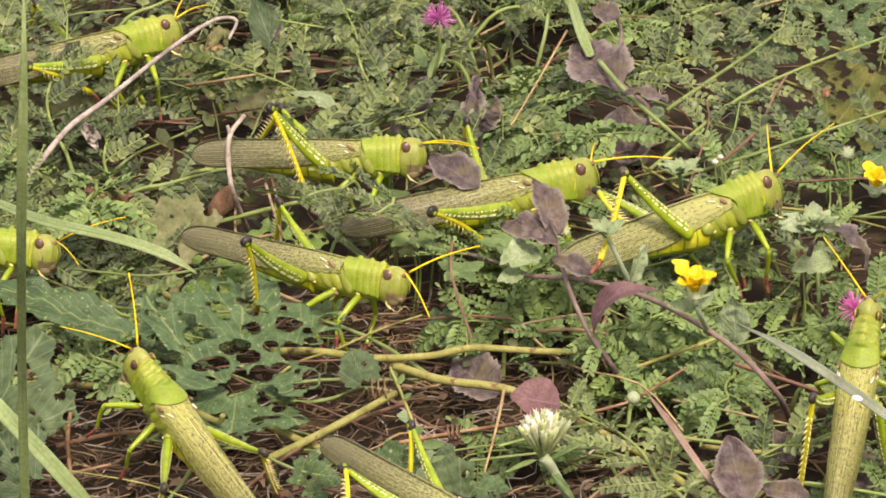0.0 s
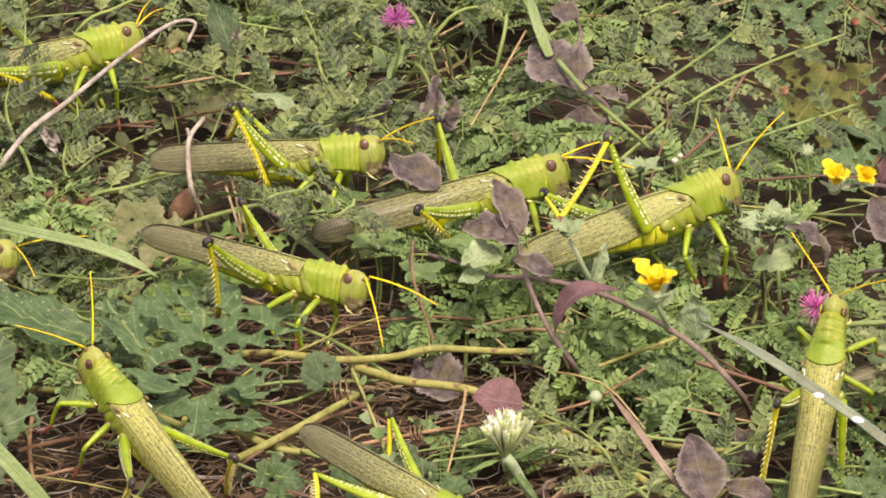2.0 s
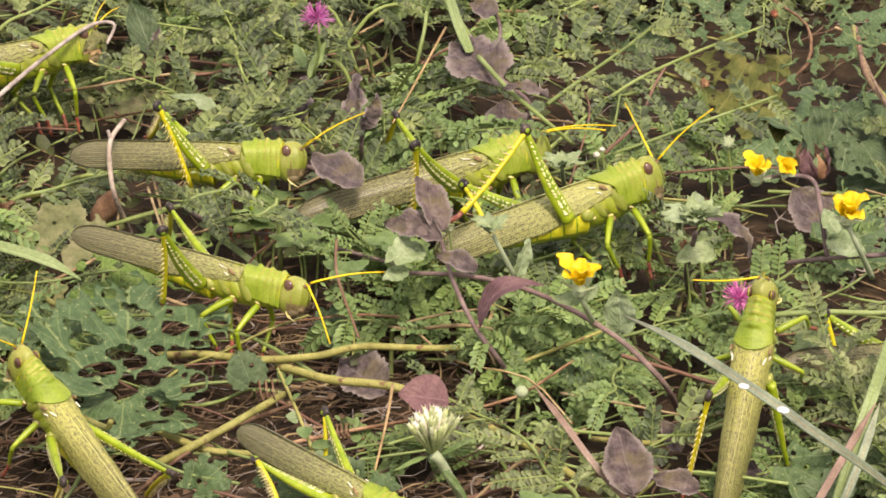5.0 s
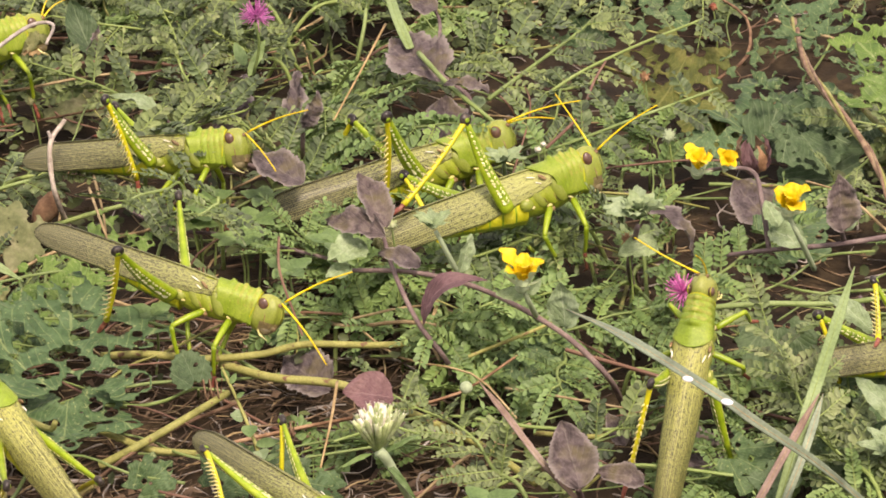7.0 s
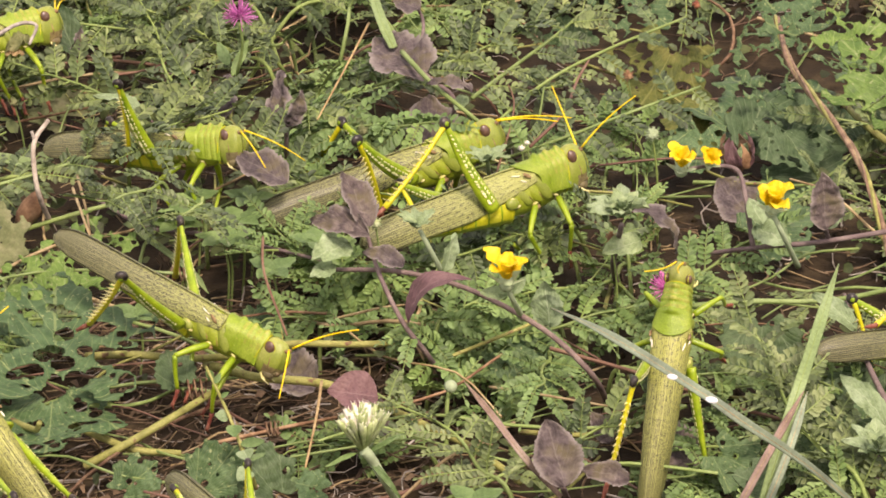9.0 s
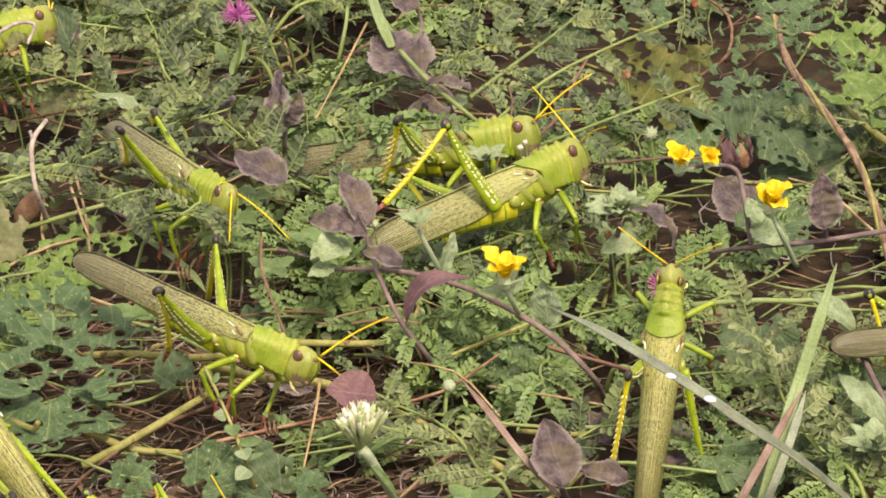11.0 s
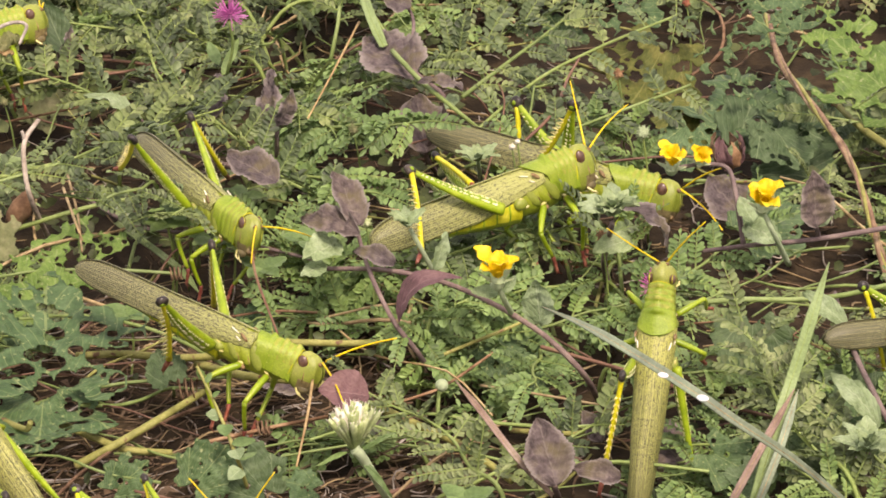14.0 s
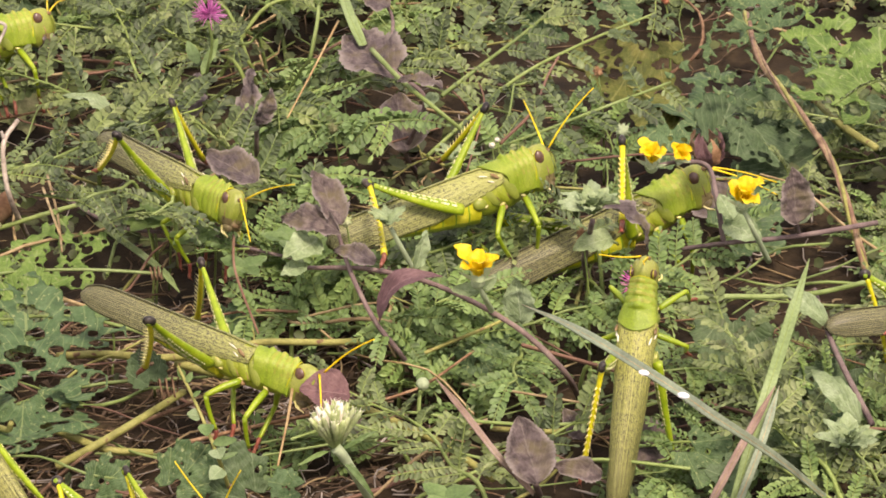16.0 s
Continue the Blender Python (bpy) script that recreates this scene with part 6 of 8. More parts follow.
lone_stalk([(-0.1002, 1.2986, 0.0760), (-0.1017, 1.3001, 0.0800)], 0.0010, 0.0008, GREYSTEM, "dead_stalk", "short dead stub on a stalk")
lone_stalk([(0.0658, 1.4867, 0.0600), (0.0504, 1.4095, 0.0650), (0.0335, 1.3506, 0.0600)], 0.0007, 0.0004, STRAW, "straw", "thin dry straw among the herbs")
lone_stalk([(0.0252, 1.0854, 0.0500), (0.0213, 1.0334, 0.0600), (0.0158, 0.9901, 0.0620)], 0.0007, 0.0004, STRAW, "straw", "thin dry straw among the herbs")
lone_stalk([(0.0041, 1.2342, 0.0500), (0.0040, 1.1808, 0.0560), (0.0122, 1.1306, 0.0500)], 0.0007, 0.0005, REDSTEM, "straw", "thin reddish dry stalk in the sward")
lone_stalk([(-0.0844, 1.3007, 0.0500), (-0.0761, 1.2453, 0.0550), (-0.0732, 1.2374, 0.0500)], 0.0007, 0.0005, STRAW, "straw", "thin dry straw among the herbs")
lone_stalk([(-0.0828, 1.3157, 0.0500), (-0.0764, 1.2674, 0.0500), (-0.0738, 1.2367, 0.0450)], 0.0007, 0.0005, STRAW, "straw", "thin dry straw among the herbs")
lone_stalk([(-0.1582, 1.3449, 0.0300), (-0.1471, 1.3473, 0.0350), (-0.1353, 1.3535, 0.0300)], 0.0006, 0.0005, REDSTEM, "straw", "thin reddish dry stalk in the sward")
lone_stalk([(-0.2302, 1.4343, 0.0300), (-0.1937, 1.4257, 0.0340), (-0.1584, 1.4226, 0.0340), (-0.1284, 1.4279, 0.0300)], 0.0011, 0.0006, REDSTEM, "straw", "thin reddish dry stalk in the sward")
lone_stalk([(0.0821, 1.4663, 0.0500), (0.0778, 1.4735, 0.0600), (0.0622, 1.5412, 0.0650)], 0.0011, 0.0013, STEM, "stalk", "pale green grass stalk among herbs")
lone_stalk([(0.0798, 1.4249, 0.0660), (0.0917, 1.3789, 0.0660), (0.1058, 1.3559, 0.0600), (0.1228, 1.3537, 0.0450)], 0.0014, 0.0010, STEM, "stalk", "pale green grass stalk among herbs")
lone_stalk([(0.1131, 1.3968, 0.0500), (0.1380, 1.4252, 0.0560), (0.1645, 1.4606, 0.0600), (0.1823, 1.4900, 0.0620)], 0.0012, 0.0007, STEM, "feathery_stalk", "green stalk with feathery leaves")
lone_stalk([(0.1013, 1.3425, 0.0400), (0.1467, 1.3931, 0.0560), (0.1849, 1.4310, 0.0600), (0.2349, 1.4779, 0.0600)], 0.0010, 0.0007, STEM, "feathery_stalk", "green stalk with feathery leaves")
lone_stalk([(0.1106, 1.3521, 0.0300), (0.1501, 1.3363, 0.0500), (0.1849, 1.3534, 0.0550), (0.2285, 1.3878, 0.0550)], 0.0009, 0.0007, STEM, "feathery_stalk", "thin green stalk with sparse feathery leaves")
lone_stalk([(0.1358, 1.3291, 0.0500), (0.1533, 1.3446, 0.0600), (0.1656, 1.3854, 0.0620), (0.1741, 1.4081, 0.0640)], 0.0009, 0.0006, REDSTEM, "stalk", "thin red-tinged flower stalk")
lone_stalk([(0.1304, 1.4083, 0.0300), (0.1236, 1.4017, 0.0450), (0.1167, 1.4086, 0.0500)], 0.0006, 0.0005, REDSTEM, "stalk", "thin red stalk among the leaves")
lone_stalk([(0.1263, 1.3741, 0.0300), (0.1408, 1.3547, 0.0500), (0.1485, 1.3828, 0.0600)], 0.0007, 0.0005, STEM, "stalk", "thin green stalk across the herbs")
lone_stalk([(0.1145, 1.2875, 0.0500), (0.1318, 1.3683, 0.0550), (0.1319, 1.4292, 0.0500)], 0.0005, 0.0004, REDSTEM, "stalk", "thin red stalk among the leaves")
lone_stalk([(-0.1091, 1.2996, 0.0300), (-0.0711, 1.3002, 0.0400), (-0.0391, 1.3106, 0.0400), (-0.0175, 1.3203, 0.0350)], 0.0012, 0.0008, STEM, "stalk", "thin green stalk across the herbs")
lone_stalk([(-0.0786, 1.3377, 0.0300), (-0.0492, 1.2847, 0.0350), (-0.0168, 1.2601, 0.0400), (0.0298, 1.2282, 0.0400)], 0.0010, 0.0008, PURSTEM, "stalk", "thin purple stalk low in the herbs")
lone_stalk([(0.0341, 1.1865, 0.0300), (0.0535, 1.1741, 0.0400), (0.0697, 1.1982, 0.0300)], 0.0006, 0.0005, STRAW, "straw", "thin dry straw among the herbs")
lone_stalk([(0.0965, 1.1130, 0.0300), (0.1181, 1.0909, 0.0360), (0.1439, 1.0903, 0.0300)], 0.0006, 0.0005, STRAW, "straw", "thin dry straw among the herbs")
lone_stalk([(-0.1614, 1.1568, 0.0100), (-0.1563, 1.0953, 0.0200), (-0.1499, 1.0561, 0.0200)], 0.0010, 0.0008, DRY, "dead_stalk", "thin brown dead stalk")
lone_stalk([(-0.1632, 1.1093, 0.0100), (-0.1413, 1.1081, 0.0160), (-0.1167, 1.1237, 0.0100)], 0.0012, 0.0009, DRY, "dead_stalk", "brown dead stalk on the soil")
lone_stalk([(-0.0398, 1.5942, 0.0400), (-0.0269, 1.5842, 0.0300), (-0.0464, 1.6040, 0.0400)], 0.0008, 0.0006, REDSTEM, "stalk", "thin red stalk among the leaves")

# a woody runner of strands twisted round one another
q = plant_at("runner", (0.3007, 1.2115, 0.0), "reddish-brown woody runner of twisted peeling strands", "vine stem", "creeping runners")
core = smooth_path([(0.2869, 1.4986, 0.0500), (0.2798, 1.4160, 0.0550), (0.2809, 1.3391, 0.0600), (0.2856, 1.2798, 0.0600), (0.2861, 1.2287, 0.0500), (0.2908, 1.2096, 0.0300), (0.3007, 1.2115, 0.0000)], 6)
for k, (mat, r, label) in enumerate(((VINE_RED, 0.0014, "red-brown bark strand"), (VINE, 0.0011, "yellow-green strand"), (VINE_RED, 0.0009, "red-brown bark strand"), (STRAW, 0.0006, "pale peeling strip of bark"))):
    pts = [p + Vector((math.cos(0.55 * i + k * 1.7), math.sin(0.55 * i + k * 1.7) * 0.6, math.sin(0.55 * i + k * 1.7))) * (0.0010 + 0.0004 * k * noise.noise(p * 40)) for i, p in enumerate(core)]
    stem(q, pts, r, r * 0.85, mat, "strand", label, n=3)

# grass blades close to the lens side
grass_blade([(-0.1500, 0.9244, 0.0000), (-0.1485, 0.9236, 0.0600), (-0.1416, 0.8812, 0.1000), (-0.1365, 0.8602, 0.1600), (-0.1263, 0.8144, 0.2400), (-0.1212, 0.8019, 0.2900), (-0.1204, 0.8096, 0.3200)], 0.0030, GRASS, "tall blurred green grass stalk standing upright")
grass_blade([(-0.1306, 0.9788, 0.0500), (-0.1469, 0.9819, 0.0700), (-0.1671, 0.9967, 0.0850), (-0.1826, 1.0177, 0.0900)], 0.0058, GRASS, "broad pale green grass blade over the soil")
grass_blade([(-0.2124, 1.2600, 0.0600), (-0.1769, 1.2094, 0.0700), (-0.1444, 1.1874, 0.0720), (-0.1215, 1.1782, 0.0680), (-0.1068, 1.1750, 0.0600)], 0.0048, GRASS, "arching pale green grass blade")
long_blade = grass_blade([(0.2502, 1.0227, 0.0000), (0.2022, 0.9556, 0.0700), (0.1710, 0.9291, 0.1050), (0.1589, 0.9473, 0.1080), (0.1405, 0.9774, 0.1100), (0.1269, 1.0054, 0.1080), (0.1144, 1.0410, 0.1000)], 0.0037, GRASS_GREY, "grey-green grass blade carrying water drops")
drop(long_blade, (0.1489, 0.9518, 0.1125), 0.0014, (0.02, -0.012, 0))
drop(long_blade, (0.1602, 0.9323, 0.1125), 0.0016, (0.02, -0.012, 0))
grass_blade([(0.1847, 0.9670, 0.0400), (0.1980, 0.9865, 0.0700), (0.2170, 1.0271, 0.0900), (0.2340, 1.0701, 0.1000)], 0.0044, GRASS, "upright fresh green grass blade")
grass_blade([(0.1743, 0.9635, 0.0450), (0.1884, 0.9741, 0.0650), (0.2072, 0.9991, 0.0800)], 0.0028, PINKDRY, "pinkish dry grass blade")
grass_blade([(0.1867, 0.9619, 0.0500), (0.1965, 0.9721, 0.0680), (0.2087, 0.9989, 0.0800)], 0.0030, GRASS_GREY, "grey dry grass blade")
grass_blade([(0.1139, 0.9968, 0.0400), (0.0998, 0.9915, 0.0600), (0.0877, 1.0079, 0.0720), (0.0789, 1.0247, 0.0780)], 0.0024, PINKDRY, "purplish tapering dry grass blade")
grass_blade([(0.0758, 1.4315, 0.0660), (0.0710, 1.4577, 0.0720), (0.0671, 1.5121, 0.0750)], 0.0052, GRASS, "pale grass blade leaving its stalk")
grass_blade([(-0.1300, 1.3946, 0.0300), (-0.1104, 1.3585, 0.0400), (-0.0970, 1.3604, 0.0350)], 0.0060, GRASS, "short broad green grass blade")
grass_blade([(-0.0617, 1.3260, 0.0200), (-0.0324, 1.2504, 0.0300), (-0.0217, 1.2301, 0.0250)], 0.0030, GRASS, "narrow green grass blade low in the herbs")
grass_blade([(-0.0926, 1.3794, 0.0300), (-0.0654, 1.3192, 0.0360), (-0.0492, 1.2972, 0.0300)], 0.0034, GRASS_GREY, "reddish old grass blade")

# dry leaf remains
rnd = random.Random(5)
dead = plant_at("dry_leaf", (-0.1729, 1.3793, 0.0000), "crumpled rust-brown dry leaf", "dry leaf")
for k in range(24):
    c = Vector((-0.1625 + rnd.uniform(-0.010, 0.010), 1.3013 + rnd.uniform(-0.006, 0.006), 0.0330 + rnd.uniform(-0.006, 0.006)))
    d = Vector((rnd.uniform(-1, 1), rnd.uniform(-0.7, 0.7), rnd.uniform(-0.2, 0.7))).normalized() * rnd.uniform(0.005, 0.011)
    leaf(dead, c, c + d, rnd.uniform(0.4, 0.8), DRY, (rnd.uniform(-1, 1), -0.5, 0.7), 200 + k, name="shred", crinkle=0.25, nu=9, nv=6, wave=0.1)
dead = plant_at("dead_bud", (-0.1101, 1.3400, 0.0200), "brown withered flower bud", "dead bud")
bm = bmesh.new()
tube(bm, [(0, 0, 0), (0.003, 0, 0.003), (0.007, 0, 0.008), (0.010, 0, 0.014), (0.011, 0, 0.017)], [0.002, 0.0048, 0.0056, 0.0035, 0.001], 10)
put(part("bud", bm, DRY, dead), Matrix.Translation((-0.1118, 1.3064, 0.0300)))
dead = plant_at("dry_leaf", (-0.1748, 1.3660, 0.0500), "shrivelled grey dry leaf hanging from a dead stem", "dry leaf")
leaf(dead, (-0.1744, 1.3435, 0.0640), (-0.1693, 1.3458, 0.0500), 0.5, GREYSTEM, TO_EYE, 230, name="blade", crinkle=0.15, wave=0.1)
dead = plant_at("dry_leaf", (-0.1180, 1.4606, 0.0600), "pale curled dry leaf on a dead stem", "dry leaf")
leaf(dead, (-0.1106, 1.4435, 0.0740), (-0.1226, 1.4341, 0.0700), 0.5, PALE, TO_EYE, 231, name="blade", crinkle=0.2, arch=0.3)
leaf(dead, (-0.1226, 1.4341, 0.0700), (-0.1132, 1.4362, 0.0680), 0.4, STRAW, TO_EYE, 232, name="blade", crinkle=0.2, arch=0.2)
# coiled tendrils
for c, s in (((-0.0340, 1.2078, 0.0450), 0.003), ((-0.0306, 1.1126, 0.0350), 0.0045), ((0.0014, 1.0723, 0.0360), 0.003)):
    ten = plant_at("tendril", c, "dry coiled brown tendril", "tendril")
    bm = bmesh.new()
    pts = [(s * 0.45 * k / 6, s * math.cos(k * 0.8), s * math.sin(k * 0.8)) for k in range(26)]
    tube(bm, pts, 0.00045, 5)
    part("coil", bm, DRY, ten)

# fresh feathery sprays and trifoliate leaves that stand out
for k, (p, yaw, sc) in enumerate((((0.0717, 1.1466, 0.0450), 20, 0.05), ((0.1300, 1.3167, 0.0300), 60, 0.06), ((0.1357, 1.4663, 0.0500), 25, 0.06), ((0.1797, 1.4328, 0.0500), 10, 0.06), ((-0.0328, 1.2824, 0.0620), -10, 0.05), ((-0.0606, 1.3526, 0.0620), 40, 0.05), ((-0.0682, 1.5019, 0.0400), 30, 0.07), ((0.0298, 1.5377, 0.0400), 200, 0.07), ((0.1629, 1.2193, 0.0300), 15, 0.07), ((0.1905, 1.2168, 0.0400), 60, 0.05), ((0.1703, 1.2028, 0.0500), 100, 0.05), ((-0.0219, 1.2592, 0.0660), 160, 0.04))):
    feather_herb(300 + k, pose(p[0], p[1], p[2] - 0.012, 0, 0, yaw), sc, 9, [FROND_B, STEM] if k in (0, 9) else [FROND, STEM])
for k, c in enumerate(((-0.0336, 1.2706, 0.0350), (-0.0125, 1.2519, 0.0300), (-0.0018, 1.2973, 0.0300), (-0.0141, 1.2504, 0.0300), (0.0078, 1.2040, 0.0350), (-0.0066, 1.2728, 0.0300), (-0.0275, 1.2868, 0.0350), (0.0291, 1.2324, 0.0350), (-0.0354, 1.2652, 0.0320), (-0.0533, 1.1949, 0.0200), (0.0793, 0.9926, 0.0300))):
    c = (c[0], c[1], c[2] + 0.012)
    tri = plant_at("trefoil", (c[0], c[1], 0), "fresh green three-leaved seedling", "seedling", "trefoil seedlings")
    stem(tri, [(c[0], c[1], 0.0), (c[0] + 0.002, c[1], c[2] * 0.6), c], 0.0006, 0.0005, STEM)
    for j in range(4):
        a = k * 1.3 + j * 1.75
        leaf(tri, c, Vector(c) + Vector((math.cos(a), math.sin(a), 0.12)) * 0.0135, 0.62, FROND_B, (0, -0.2, 1), 400 + 5 * k + j, crinkle=0.03, nu=8, nv=6, blunt=0.72)

# small buds and seed heads
for c, size, mat, label in (((0.1910, 1.3834, 0.0640), 0.0030, DRY, "brown spiky seed head on a stalk"), ((0.1935, 1.3139, 0.0600), 0.0036, GREYGREEN, "pale green fuzzy bud"), ((0.1933, 1.3128, 0.0600), 0.0034, GREYGREEN, "pale green fuzzy bud"), ((-0.1618, 1.1068, 0.0300), 0.0032, VINE, "yellow-green seed head"), ((0.0552, 1.3385, 0.0580), 0.0030, PALE, "pale seed head among feathery leaves"), ((0.2452, 1.5093, 0.0550), 0.0024, RED, "small red bud"), ((0.2455, 1.5122, 0.0550), 0.0018, RED, "small red bud"), ((0.1277, 1.2887, 0.0660), 0.0016, WHITE, "tiny white flower"), ((0.1309, 1.2950, 0.0660), 0.0014, WHITE, "tiny white flower"), ((-0.1185, 1.4165, 0.0500), 0.0026, PALE, "pale withered flower"), ((0.1554, 1.1717, 0.0700), 0.0030, DRY, "brown withered flower"), ((0.0533, 1.1868, 0.0750), 0.0030, FLORET, "cluster of tiny yellow-green buds")):
    bud = plant_at("bud", (c[0], c[1], 0.0), label + " above the herbs", "bud")
    stem(bud, [(c[0] + 0.004, c[1] + 0.004, 0.0), (c[0] + 0.003, c[1] + 0.002, c[2] * 0.6), c], 0.0006, 0.0004, STEM)
    bm = bmesh.new()
    r2 = random.Random(int(size * 1e6))
    blob(bm, (0, 0, 0), (size * 0.7,) * 3, (0, 0, 0), 10, 8)
    for _ in range(40):
        d = Vector((r2.gauss(0, 1), r2.gauss(0, 1), r2.gauss(0.3, 1))).normalized()
        spike(bm, d * size * 0.6, d * size * r2.uniform(1.0, 1.35), size * 0.16)
    put(part("head", bm, mat, bud), Matrix.Translation(c))


# ---------------------------------------------------------------- the insects
g1, g1p = grasshopper(0.126, pose(-0.167, 1.266, 0.06), "green grasshopper with folded olive wings at the sward's far edge", slim=0.90, back=0.02)
g2, g2p = grasshopper(0.113, pose(-0.044, 1.168, 0.06), "green grasshopper behind a feathery leaf, later turning round", slim=0.93, back=0.045)
g3, g3p = grasshopper(0.128, pose(0.034, 1.16, 0.045), "long-winged green grasshopper climbing past another one", slim=0.92, back=0.015)
g4, g4p = grasshopper(0.12, pose(0.12, 1.118, 0.062), "large green grasshopper with one raised ivory-dotted thigh", WING_GREEN, slim=1.0, back=-0.005)
g5, g5p = grasshopper(0.116, pose(-0.048, 1.082, 0.055), "green grasshopper with dark-tipped wings walking over bare soil", slim=0.81, back=0.045)
g6, g6p = grasshopper(0.103, pose(-0.11, 0.968, 0.059), "yellow-green grasshopper seen from above beside holed leaves", WING_YELLOW, slim=0.98, back=-0.01, spread=True)
g7, g7p = grasshopper(0.102, pose(0.171, 0.973, 0.074), "yellow-green grasshopper climbing up behind a grass blade", WING_YELLOW, slim=1.06, back=0.0, spread=True)
g8, g8p = grasshopper(0.098, pose(0.005, 0.918, 0.05), "olive-winged grasshopper half hidden beside a pale flower head", slim=0.88)
g9, g9p = grasshopper(0.108, pose(-0.205, 1.096, 0.06), "green grasshopper with yellow antennae beside a dry leaf", slim=0.9)
g10, g10p = grasshopper(0.103, pose(0.256, 1.006, 0.049), "dark-winged grasshopper resting among broad leaves", slim=0.88)


def motions():
    """Key every insect: t, place and turn of the body, right thigh and shank, left thigh and shank, the two antennae."""
    def move(g, limbs, L, rows, at_hip=HIP):
        walk(g, [(r[0], pose(*r[1:7])) for r in rows])
        for key, s, k in (("R", -1, 7), ("L", 1, 11)):
            hip = (at_hip[0] * L, s * at_hip[1] * L, at_hip[2] * L)
            walk(limbs["F" + key], [(r[0], pose(*hip, *r[k:k + 3])) for r in rows])
            walk(limbs["T" + key], [(r[0], pose(THIGH * L, 0, 0, 0, r[k + 3], 0)) for r in rows])
        for key, s, k in (("R", -1, 15), ("L", 1, 18)):
            base = (FEELER_BASE[0] * L, s * FEELER_BASE[1] * L, FEELER_BASE[2] * L)
            walk(limbs["A" + key], [(r[0], pose(*base, *r[k:k + 3])) for r in rows])
        # the small legs step while the body travels
        for n, (key, s) in enumerate((("frontR", -1), ("frontL", 1), ("middleR", -1), ("middleL", 1))):
            ob = limbs[key]
            still, steps = ob.matrix_basis.copy(), []
            for i, (r, q) in enumerate(zip(rows, rows[:1] + rows)):
                go = min(1.0, math.dist(r[1:4], q[1:4]) / 0.012)
                steps.append((r[0], still @ pose(0, 0, 0, 0, (8 if (i + n) % 2 else -8) * go, 0) @ pose(0, 0, 0, 0, 0, s * (14 if (i + n) % 2 else -14) * go)))
            walk(ob, steps)

